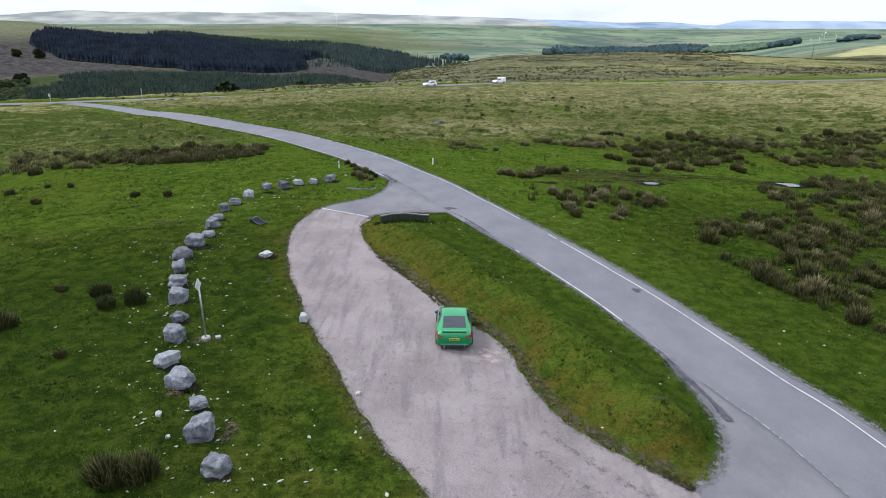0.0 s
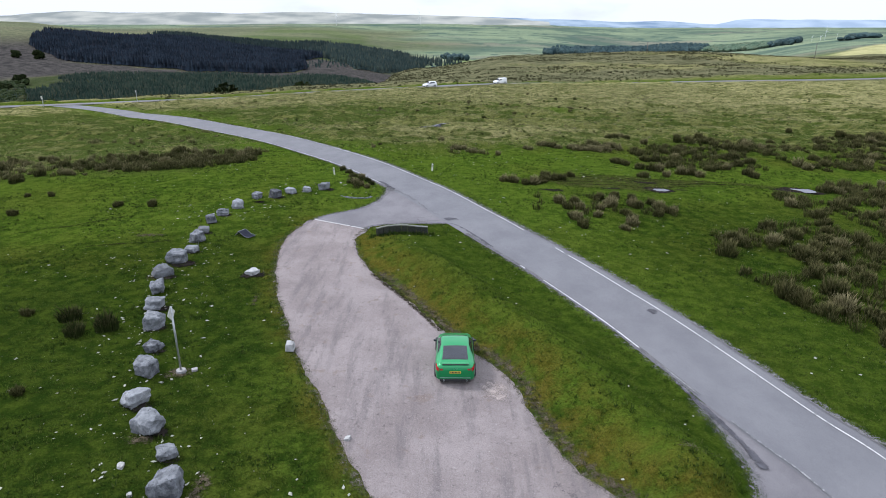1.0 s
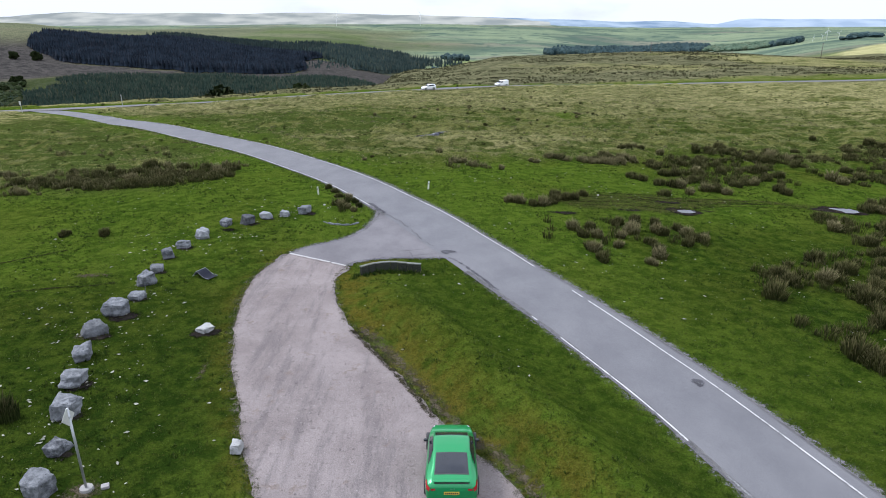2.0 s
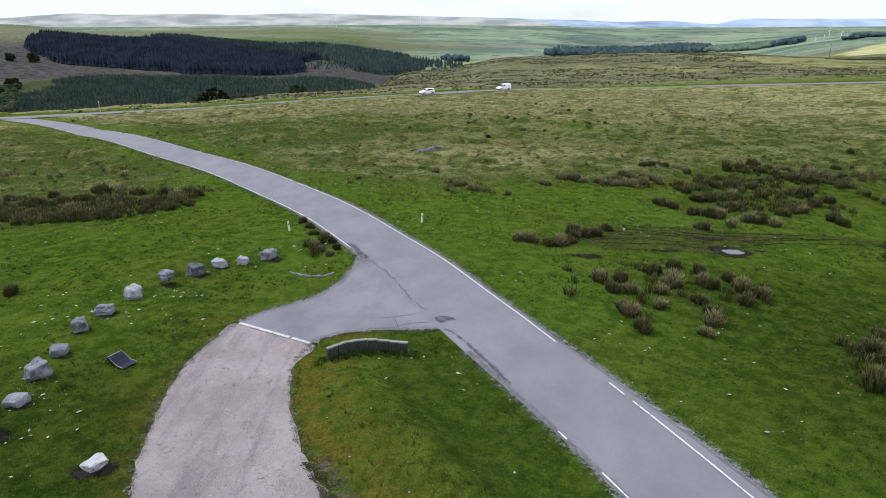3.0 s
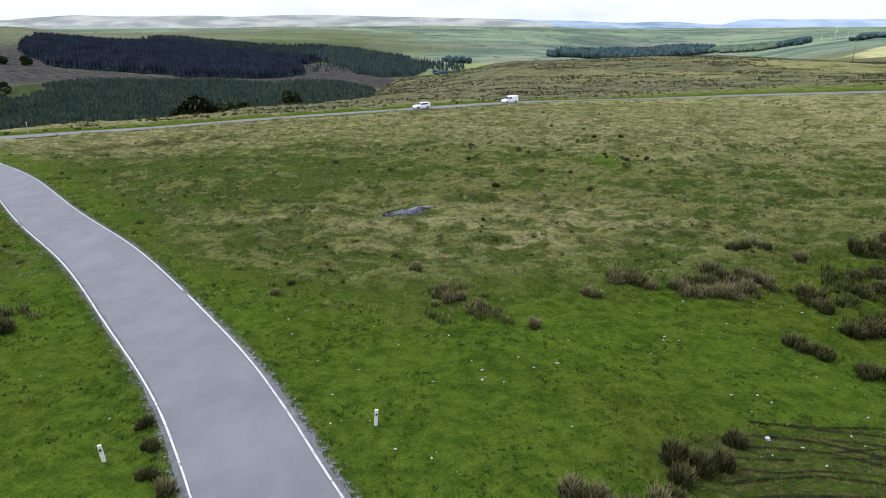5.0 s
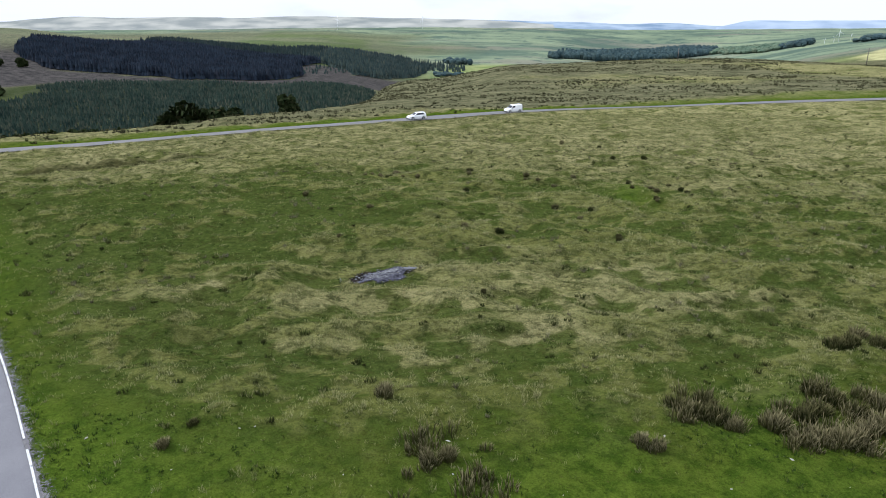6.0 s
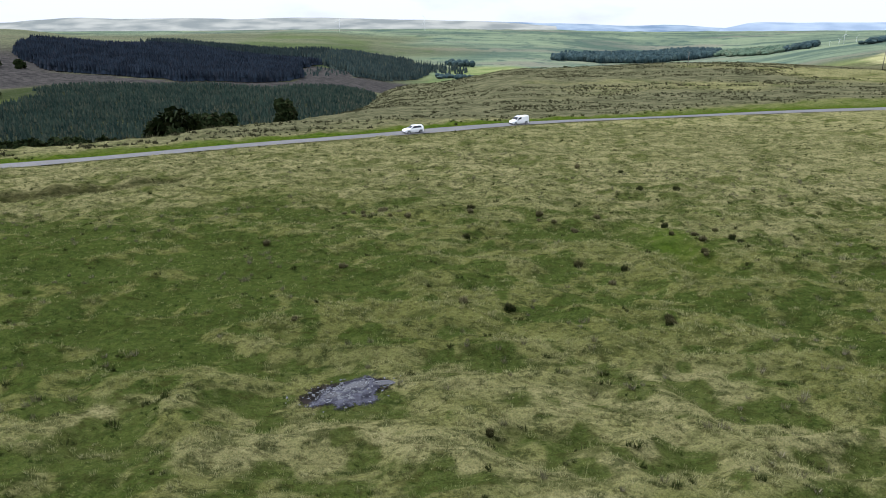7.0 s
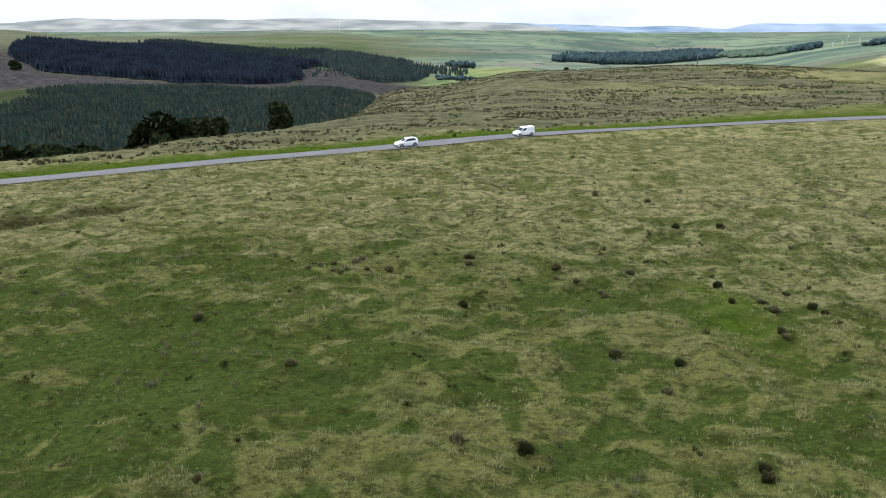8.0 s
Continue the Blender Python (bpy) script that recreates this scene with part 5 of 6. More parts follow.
def lounger():
    bed = empty("folded_lounger")
    n, m = 14, 8
    bm = bmesh.new()
    grid = []
    for i in range(n + 1):
        u = i / n
        x = -0.75 + 1.5 * u
        z = 0.62 - 0.55 * u + 0.10 * math.sin(u * 7) - (0.5 * max(0, 0.18 - u) / 0.18)
        grid.append([bm.verts.new((x, (j / m - 0.5) * 0.95, z + 0.03 * noise.noise(Vector((x * 3, j * 0.7, 0))))) for j in range(m + 1)])
    for a, b in zip(grid, grid[1:]):
        for j in range(m):
            bm.faces.new((a[j], a[j + 1], b[j + 1], b[j]))
    edges = [[Vector(row[k].co) for row in grid] for k in (0, m)]
    ridge = [Vector(v.co) for v in grid[3]]
    bmesh.ops.solidify(bm, geom=bm.faces[:], thickness=0.03)
    part("canvas", bm, NAVY, bed, "dark navy canvas", True)
    for side in edges:
        for a, b in ((0, 4), (4, 9), (9, 14)):
            part("tube", rod(side[a] + Vector((0, 0, 0.02)), side[b] + Vector((0, 0, 0.02)), 0.011), PALE_TUBE, bed)
        part("leg", rod(side[3], side[3] + Vector((-0.42, 0, -0.52)), 0.018), PALE_TUBE, bed)
    part("crossbar", rod(ridge[0], ridge[-1], 0.018), PALE_TUBE, bed)
    bed.matrix_world = pose(-14.1, 49.45, z_at(-14.1, 49.45) - 0.02, 0, 0, -28) @ Matrix.Diagonal((0.86, 0.78, 0.72, 1))
    return tagged(bed, "discarded navy folding lounger with pale tubes on grass", "lounger")


lounger()


# ---- rushes ----
def stalks(name, rows, material):
    """Thin bent stalks from rows of foot, lean, height and width, each knowing how far along it is."""
    verts, faces, along = [], [], []
    for bx, by, bz, ox, oy, h, sx, sy in rows:
        k = len(verts)
        verts += [(bx - sx, by - sy, bz), (bx + sx, by + sy, bz), (bx + ox * 0.4 + sx, by + oy * 0.4 + sy, bz + h * 0.66),
                  (bx + ox * 0.4 - sx, by + oy * 0.4 - sy, bz + h * 0.66), (bx + ox, by + oy, bz + h)]
        along += [0, 0, 0.62, 0.62, 1]
        faces += [(k, k + 1, k + 2, k + 3), (k + 3, k + 2, k + 4)]
    me = mesh_of(name, verts, faces, material, False)
    attr = me.attributes.new("along", "FLOAT_COLOR", "POINT")
    attr.data.foreach_set("color", np.repeat(np.array(along, np.float32), 4))
    return me


def rush_rows(r, x, y, z, radius, height, count, width):
    lobes = [(r.uniform(-0.5, 0.5) * radius, r.uniform(-0.5, 0.5) * radius, r.uniform(0.65, 1.1)) for _ in range(4)]
    for _ in range(count):
        lx, ly, lh = lobes[r.randrange(4)]
        a, d = r.uniform(0, 2 * math.pi), 0.58 * radius * math.sqrt(r.random())
        bx, by = lx + d * math.cos(a), ly + d * math.sin(a)
        e = min(math.hypot(bx, by) / radius, 1)
        h = height * lh * math.sqrt(max(1 - 0.55 * e * e, 0.1)) * r.uniform(0.5, 1.12)
        t = math.atan2(by, bx) + r.uniform(-0.6, 0.6)
        out = h * (0.10 + 0.40 * e) * r.uniform(0.2, 1.4)
        w, q = width * r.uniform(0.6, 1.3), r.uniform(0, math.pi)
        yield (x + bx, y + by, z - 0.08, out * math.cos(t), out * math.sin(t), h + 0.08, w * math.cos(q), w * math.sin(q))


def rush_mesh(seed, radius, height, blades, material):
    return stalks("rush_clump", list(rush_rows(random.Random(seed), 0, 0, 0, radius, height, blades, 0.021)), material)


RUSH_FRESH = rush_material("fresh_rush_stalks", (0.010, 0.016, 0.004), (0.030, 0.040, 0.010), (0.080, 0.072, 0.032), 0.8)
RUSHES = {name: [rush_mesh(300 + 10 * n + v, 0.56, 0.84, 420, mat) for v in range(4)]
          for n, (name, mat) in enumerate((("dark", RUSH), ("dry", RUSH_PALE), ("green", RUSH_FRESH)))}
RUSH_LABELS = {"dark": "dark brown-green clump of rushes growing on the moor", "dry": "dry grey-tipped clump of rushes growing on the moor",
               "green": "deep green clump of rushes growing on the turf"}
planted = []


def rush(x, y, size, kind=None, group="rush clumps on the moor"):
    r = random.Random(int(x * 1000) * 7919 + int(y * 1000))
    kind = kind or r.choice(("dark", "dark", "dark", "dark", "dry"))
    ob = new("rush_clump", RUSHES[kind][r.randrange(4)])
    ob.matrix_world = pose(x, y, z_at(x, y), r.uniform(-6, 6), r.uniform(-6, 6), r.uniform(0, 360)) @ Matrix.Diagonal((size * r.uniform(0.85, 1.1), size * r.uniform(0.85, 1.1), size * r.uniform(0.8, 1.1), 1))
    planted.append((x, y))
    tagged(ob, RUSH_LABELS[kind], "rushes", group)


def rushes_in(ring, count, size, seed, gap=1.1, kind=None):
    r = random.Random(seed)
    ring = np.array(ring)
    (x0, y0), (x1, y1) = ring.min(0), ring.max(0)
    done = tries = 0
    while done < count and tries < 8000:
        tries += 1
        x, y = r.uniform(x0, x1), r.uniform(y0, y1)
        on_road = min(far_from(np.array([x]), np.array([y]), road_line)[0], far_from(np.array([x]), np.array([y]), main_line)[0]) < 4
        if math.hypot((x - 38.3) / 3.2, (y - 70.4) / 2.8) < 1:
            continue
        if not on_road and inside(np.array([x]), np.array([y]), ring)[0] and float(lumps(x, y, 6, 77, 2)) > 0.36 and all((x - a) ** 2 + (y - b) ** 2 > gap * gap for a, b in planted):
            rush(x, y, size * r.uniform(0.75, 1.25), kind)
            done += 1


for x, y in ((10.8, 61.0), (11.3, 59.5), (12.3, 59.4), (12.2, 61.4), (11.4, 56.2), (11.2, 56.7), (11.6, 54.3), (14.8, 62.9), (15.6, 61.8), (16.6, 64.2), (15.3, 60.7),
             (17.9, 63.2), (17.4, 61.3), (17.8, 60.7), (19.4, 62.2), (19.8, 60.9), (19.0, 58.3), (19.6, 60.1), (20.2, 59.7), (16.1, 58.3), (15.9, 55.5), (16.1, 56.4)):
    rush(x, y, 1.0, "dark" if int(10 * x) % 3 else "dry")
for x, y in ((13.4, 57.2), (14.1, 59.4), (14.9, 54.0), (20.8, 60.1)):
    rush(x, y, 0.8, "dry")
for x, y in ((6.5, 68.6), (7.3, 68.2), (8.5, 67.7), (9.4, 67.9), (10.1, 68.4), (10.7, 69.5), (11.8, 70.2), (13.8, 72.0), (12.6, 70.5), (10.9, 70.8)):
    rush(x, y, 1.0)
for x, y in ((20.9, 81.0), (21.7, 80.0), (25.0, 85.8), (28.9, 88.7), (30.8, 89.5), (24.8, 82.6), (26.1, 82.8), (23.0, 78.0), (24.2, 77.6), (24.9, 77.2),
             (22.1, 73.4), (33.0, 88.9), (32.1, 85.0), (24.9, 75.0), (27.2, 76.6), (28.4, 76.8), (28.9, 75.6), (31.4, 79.1), (33.9, 80.5), (36.5, 83.4),
             (38.5, 84.6), (35.6, 78.5), (35.7, 77.4), (41.1, 98.0), (44.7, 100.6), (58.6, 115.0)):
    rush(x, y, 1.15)
for x, y in ((17.0, 88.7), (17.6, 87.7), (18.5, 88.0), (19.3, 87.6), (20.1, 87.9), (20.9, 88.5), (21.8, 88.9), (22.7, 90.3), (23.2, 89.5), (15.2, 88.6), (25.5, 97.3),
             (28.4, 95.3), (2.9, 86.1), (2.2, 85.8), (0.1, 90.1), (11.4, 86.9), (6.9, 82.2), (10.8, 87.2)):
    rush(x, y, 1.05 if x > 16 else 0.75, "dry")
for x, y in ((18.7, 89.5), (19.6, 90.1), (20.6, 90.9), (20.0, 91.5), (21.4, 90.1), (13.2, 90.0), (13.9, 89.4), (14.5, 90.5), (14.7, 89.2), (23.5, 95.8), (24.4, 96.0), (26.1, 96.2)):
    rush(x, y, 1.0, "dark")
for x, y in ((-47.3, 72.7), (-43.0, 68.8), (-42.2, 71.6), (-42.4, 76.6), (-40.7, 77.3), (-37.8, 78.2), (-35.4, 79.0), (-33.7, 79.8), (-31.8, 80.3), (-29.3, 79.2),
             (-27.2, 79.0), (-24.8, 77.7), (-23.2, 79.5), (-22.0, 81.4), (-32.4, 83.8), (-31.0, 76.7)):
    rush(x, y, 1.2)
for x, y, s in ((-27.4, 57.9, 0.85), (-24.4, 57.8, 0.85), (-39.6, 59.5, 1.0), (-34.9, 55.3, 0.9), (-37.7, 62.2, 0.6), (-35.4, 61.9, 0.6), (-19.3, 35.3, 1.05),
                (-17.0, 34.2, 1.25), (-18.1, 33.4, 0.95), (-22.3, 31.0, 1.2), (-11.4, 19.4, 1.4), (-10.4, 19.7, 1.15), (-22.0, 35.8, 0.6), (-17.7, 28.0, 0.55)):
    rush(x, y, s, "green" if s > 0.8 and x > -20 and y > 30 else "dark")
for x, y in ((-10.3, 72.4), (-7.8, 68.3), (-8.8, 69.2), (-7.1, 67.3), (-8.3, 66.2), (-7.6, 65.4), (-9.4, 70.9), (-6.6, 65.9), (-6.9, 64.6), (-7.9, 67.1)):
    rush(x, y, 0.68, "dry" if x in (-7.6, -8.3, -6.9, -7.8) else "green" if y < 68 else "dark")
# lone tussocks out on the moor
for i, (x, y) in enumerate(((28.7, 207.6), (30.9, 186.5), (20.9, 166.6), (25.2, 152.0), (29.4, 152.3), (5.6, 141.6), (14.7, 135.4), (5.0, 133.1), (23.6, 137.6), (22.8, 133.3), (24.8, 133.4),
                            (27.8, 132.6), (28.2, 131.8), (24.1, 129.0), (12.2, 140.2), (23.9, 197.5), (26.0, 163.8), (13.5, 126.2), (15.1, 122.2), (16.7, 125.3), (7.3, 116.7), (27.3, 135.1), (17.6, 139.1))):
    rush(x, y, 0.50 + 0.1 * (i % 3) + 0.12 * (y > 150), ("green", "dark", "dry", "green")[i % 4])
for i, (x, y) in enumerate(((-6.5, 139.0), (-5.1, 141.8), (-3.0, 143.0), (-0.5, 139.8), (-2.2, 139.7), (-5.8, 140.2), (-4.0, 140.6), (-3.2, 141.2), (-1.4, 141.0), (-4.6, 138.8), (-4.3, 123.7), (4.4, 116.7),
                            (-5.7, 114.1), (24.0, 128.4), (14.7, 134.4), (25.0, 132.0), (11.8, 137.3), (13.1, 136.7), (5.6, 140.6), (-11.7, 130.4), (-11.0, 131.2), (-7.8, 88.1), (-8.5, 86.7), (16.9, 115.2), (5.2, 102.8), (17.0, 115.7))):
    rush(x, y, 0.40 + 0.08 * (i % 4), "dark" if y in (115.2, 102.8, 115.7, 88.1) else "dry")
EAST_BED = [(21.5, 53.6), (29.3, 57.6), (45, 63), (45, 40), (27, 33), (24.0, 36.7), (22.0, 40.7), (20.6, 45)]
NORTH_BED = [(24, 88.6), (35.8, 99.6), (51.5, 105.4), (77.5, 115.2), (59.6, 86.9), (36.2, 80.2), (25.0, 78.9)]
FAR_BED = [(33.8, 68.7), (42.3, 74.5), (56, 79.9), (56, 62), (45.3, 62.7), (33.1, 61.2)]
WEST_BED = [(-55, 66), (-22, 76), (-21, 84), (-34, 86), (-60, 80)]
rushes_in(EAST_BED, 62, 1.25, 1, 1.0)
rushes_in(NORTH_BED, 52, 1.3, 2, 1.4)
rushes_in(FAR_BED, 30, 1.2, 3)
rushes_in(WEST_BED, 26, 1.1, 4)


def rush_bed(ring, count, seed, label):
    """Low rushes between the clumps, too many to count."""
    r = np.random.RandomState(seed)
    ring = np.array(ring)
    lo, hi = ring.min(0), ring.max(0)
    x, y = r.uniform(lo[0], hi[0], count), r.uniform(lo[1], hi[1], count)
    keep = inside(x, y, ring) & (lumps(x, y, 6, 77, 2) > 0.40) & (far_from(x, y, road_line) > 4) & (np.hypot((x - 38.3) / 3.2, (y - 70.4) / 2.8) > 1)
    x, y = x[keep], y[keep]
    z = ground_at(x, y)
    rows, rr = [], random.Random(seed)
    for px, py, pz in zip(x, y, z):
        size = r.uniform(0.6, 1.2)
        rows += rush_rows(rr, px, py, pz, 0.5 * size, 0.72 * size, 40, 0.021)
    tagged(new("rush_bed", stalks("rush_bed", rows, RUSH_PALE if seed in (5, 7) else RUSH)), label, "rushes", kind="stuff")


rush_bed([(16.4, 87.0), (17.0, 90.0), (20.0, 92.0), (23.6, 91.4), (23.6, 88.8), (20.0, 86.9)], 60, 5, "low dry rushes in rough grass")
rush_bed([(12.6, 88.8), (12.8, 91.0), (15.0, 91.2), (15.8, 88.3)], 16, 5, "low dry rushes in rough grass")
rush_bed([(0, 84), (1, 88), (5, 88), (7, 83), (4, 81)], 40, 5, "low dry rushes in rough grass")
rush_bed([(-43, 76), (-37, 79), (-33, 81), (-26, 80), (-22, 82), (-20.7, 77.5), (-25, 73.5), (-32, 72.5)], 480, 6, "tangled bed of brown rushes beside the moor road")
rush_bed(EAST_BED, 900, 1, "bed of brown rushes on the boggy moor")
rush_bed(NORTH_BED, 2300, 2, "bed of dark rushes on the boggy moor")
rush_bed(FAR_BED, 600, 3, "bed of brown rushes on the boggy moor")
rush_bed(WEST_BED, 420, 5, "bed of brown rushes beside the moor road")
rush_bed([(-40, 88), (-26, 92), (-32, 100), (-44, 104), (-60, 100)], 60, 7, "thin bed of dry rushes on the moor")
rush_bed([(8.5, 64), (8, 58), (11, 53), (20, 53), (22, 60), (17, 66)], 36, 8, "thin bed of dark rushes on the turf")
rush_bed([(-10.8, 70.2), (-9.6, 71.2), (-7.2, 68.8), (-5.6, 65.2), (-6.6, 62.9), (-8.2, 64.6), (-9.2, 67.4)], 130, 4, "tangle of low green rushes beside the road")
# wide trampled ground round the puddles
TRAMPLED = margin_material("trampled_turf", (0.024, 0.030, 0.008), (0.056, 0.056, 0.018), 0.62)
tagged(draped("trampled_turf", [(8.8, 71.6), (10.5, 67.2), (13.6, 66.0), (17.2, 66.6), (21, 65.8), (25.2, 68.6), (30, 71.5), (36, 70.2), (41, 71.4), (40, 74), (31, 74.8), (24, 74.2), (16.6, 74.4), (12, 73.4)],
              TRAMPLED, 0.038, 0.4, 0.4, 66, 1.6), "olive-brown trampled turf round the puddles", "mud", kind="structure")
for line in ([(15.0, 73.6), (18.6, 73.3), (22.0, 73.6)], [(11.5, 68.2), (14.4, 68.9), (18.2, 68.8), (21.0, 68.2)], [(12.2, 69.4), (15.6, 70.0), (19.0, 69.6)], [(23.4, 69.4), (27.0, 70.6), (31.6, 71.2), (36.0, 71.4)],
             [(24.0, 70.8), (28.0, 71.6), (33.0, 72.6)]):
    tagged(ribbon("wheel_rut", curve_through(line, 0.4), -0.17, 0.17, RUT, 0.047, 0.10, 7, 4, 0, lambda v: 1 - abs(2 * v - 1)), "dark wheel rut pressed into the turf", "wheel rut", kind="structure")


rr = random.Random(66)
for _ in range(6):
    sx, sy, run, slew = rr.uniform(10.5, 24), rr.uniform(68.6, 74.2), rr.uniform(3, 8), rr.uniform(-0.12, 0.06)
    line = [(sx + run * k / 4, sy + run * slew * k / 4 + rr.uniform(-0.15, 0.15)) for k in range(5)]
    tagged(ribbon("wheel_rut", curve_through(line, 0.4), -0.12, 0.12, RUT, 0.049, 0.07, 7, 2, 0, lambda v: 1 - abs(2 * v - 1)), "narrow dark rut in the trampled turf", "wheel rut", kind="structure")


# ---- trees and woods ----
# blue tint of distance haze put into these far leaf colours
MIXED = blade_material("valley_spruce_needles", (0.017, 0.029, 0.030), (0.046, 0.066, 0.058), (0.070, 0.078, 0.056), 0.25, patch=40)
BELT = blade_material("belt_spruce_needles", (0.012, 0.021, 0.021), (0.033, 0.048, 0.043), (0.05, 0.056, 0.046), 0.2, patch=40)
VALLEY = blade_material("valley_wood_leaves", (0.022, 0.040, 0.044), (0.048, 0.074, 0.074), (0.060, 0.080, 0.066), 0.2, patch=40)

def conifers(name, ring, gap, height, material, seed, label, sides=6, tiers=2, girth=1.0, vary=0.2):
    """A stand of spruce, each with an uneven spire."""
    r = np.random.RandomState(seed)
    ring = np.array(ring, float)
    lo, hi = ring.min(0), ring.max(0)
    gx, gy = np.meshgrid(np.arange(lo[0], hi[0], gap), np.arange(lo[1], hi[1], gap))
    x, y = gx.ravel() + r.uniform(-0.42, 0.42, gx.size) * gap, gy.ravel() + r.uniform(-0.42, 0.42, gx.size) * gap
    keep = inside(x + 30 * (lumps(x, y, 60, seed) - 0.5), y + 30 * (lumps(x, y, 60, seed + 1) - 0.5), ring)
    x, y = x[keep], y[keep]
    z = ground_at(x, y)
    verts, faces = [], []
    for px, py, pz in zip(x, y, z):
        h = height * r.uniform(0.94 - vary, 0.94 + vary)
        w = girth * h * r.uniform(0.14, 0.21)
        for t in range(tiers):
            b, top, rad = (0.06, 0.74, 1.0) if t == 0 else (0.45, 1.0, 0.66)
            k = len(verts)
            for i in range(sides):
                a, q = 2 * math.pi * (i + 0.5 * t) / sides, rad * w * r.uniform(0.75, 1.2)
                verts.append((px + q * math.cos(a), py + q * math.sin(a), pz + h * b * r.uniform(0.8, 1.2)))
            verts.append((px + r.uniform(-0.1, 0.1) * w, py, pz + h * top))
            faces += [(k + i, k + (i + 1) % sides, k + sides) for i in range(sides)]
    ob = new(name, mesh_of(name, verts, faces, material, False))
    return tagged(ob, label, "forest", kind="stuff")


conifers("spruce_forest", [(-702, 1230), (-635, 1206), (-542, 1187), (-399, 1124), (-300, 1190), (-262, 1320), (-320, 1480), (-300, 1690), (-400, 1720), (-535, 1640),
                           (-700, 1570), (-850, 1480), (-800, 1330)], 5.6, 18, CONIFER, 1, "dark plantation of tall spruces on the far slope", 5, 2, 1.45, 0.08)
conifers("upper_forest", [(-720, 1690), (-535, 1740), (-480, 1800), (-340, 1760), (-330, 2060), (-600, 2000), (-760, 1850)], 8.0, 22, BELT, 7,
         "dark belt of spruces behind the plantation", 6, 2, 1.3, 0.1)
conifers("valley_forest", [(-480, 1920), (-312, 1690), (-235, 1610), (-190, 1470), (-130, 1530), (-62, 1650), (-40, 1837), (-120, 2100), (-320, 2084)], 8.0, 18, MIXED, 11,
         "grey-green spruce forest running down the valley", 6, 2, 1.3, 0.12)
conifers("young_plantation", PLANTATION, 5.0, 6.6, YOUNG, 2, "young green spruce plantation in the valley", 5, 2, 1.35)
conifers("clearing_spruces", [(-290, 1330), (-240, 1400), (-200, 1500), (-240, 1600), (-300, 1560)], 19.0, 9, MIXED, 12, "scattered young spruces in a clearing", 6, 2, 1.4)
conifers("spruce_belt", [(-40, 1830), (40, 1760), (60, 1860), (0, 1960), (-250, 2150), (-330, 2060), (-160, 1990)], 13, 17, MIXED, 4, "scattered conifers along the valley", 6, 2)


def far_wood(name, ring, gap, height, material, seed, label, share=1.0):
    """A far wood of rounded, uneven crowns standing close together."""
    r = np.random.RandomState(seed)
    ring = np.array(ring, float)
    lo, hi = ring.min(0), ring.max(0)
    gx, gy = np.meshgrid(np.arange(lo[0], hi[0], gap), np.arange(lo[1], hi[1], gap))
    x, y = gx.ravel() + r.uniform(-0.45, 0.45, gx.size) * gap, gy.ravel() + r.uniform(-0.45, 0.45, gx.size) * gap
    keep = inside(x + 40 * (lumps(x, y, 70, seed) - 0.5), y + 40 * (lumps(x, y, 70, seed + 1) - 0.5), ring) & (r.uniform(0, 1, len(x)) < share)
    x, y = x[keep], y[keep]
    z = ground_at(x, y)
    verts, faces = [], []
    sides = 8
    for px, py, pz in zip(x, y, z):
        h = height * r.uniform(0.65, 1.2)
        w = gap * r.uniform(0.5, 0.85)
        k = len(verts)
        for level, wide in ((0.0, 0.5), (0.28, 0.95), (0.62, 1.0), (0.88, 0.62)):
            for i in range(sides):
                a, q = 2 * math.pi * i / sides, w * wide * r.uniform(0.75, 1.2)
                verts.append((px + q * math.cos(a), py + q * math.sin(a), pz + h * level * r.uniform(0.9, 1.1)))
        verts.append((px, py, pz + h))
        for t in range(3):
            faces += [(k + t * sides + i, k + t * sides + (i + 1) % sides, k + (t + 1) * sides + (i + 1) % sides, k + (t + 1) * sides + i) for i in range(sides)]
        faces += [(k + 3 * sides + i, k + 3 * sides + (i + 1) % sides, k + 4 * sides) for i in range(sides)]
    ob = new(name, mesh_of(name, verts, faces, material, False))
    return tagged(ob, label, "woodland", kind="stuff")


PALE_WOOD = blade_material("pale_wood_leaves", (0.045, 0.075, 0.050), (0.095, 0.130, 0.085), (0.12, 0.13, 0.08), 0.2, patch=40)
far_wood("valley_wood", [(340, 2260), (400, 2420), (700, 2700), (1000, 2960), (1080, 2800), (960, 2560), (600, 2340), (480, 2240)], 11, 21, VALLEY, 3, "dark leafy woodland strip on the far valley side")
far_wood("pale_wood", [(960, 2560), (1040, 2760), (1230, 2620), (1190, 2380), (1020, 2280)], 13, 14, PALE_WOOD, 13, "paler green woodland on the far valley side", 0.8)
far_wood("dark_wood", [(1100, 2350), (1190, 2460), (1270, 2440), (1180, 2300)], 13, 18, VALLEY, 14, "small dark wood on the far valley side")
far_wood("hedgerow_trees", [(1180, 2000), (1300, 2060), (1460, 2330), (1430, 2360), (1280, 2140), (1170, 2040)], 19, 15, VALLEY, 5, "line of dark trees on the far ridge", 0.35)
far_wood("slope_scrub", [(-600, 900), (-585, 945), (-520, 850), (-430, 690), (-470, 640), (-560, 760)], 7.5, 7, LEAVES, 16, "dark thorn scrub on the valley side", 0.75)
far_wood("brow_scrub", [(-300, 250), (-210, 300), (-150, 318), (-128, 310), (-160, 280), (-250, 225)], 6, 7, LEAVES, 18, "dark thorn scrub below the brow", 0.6)
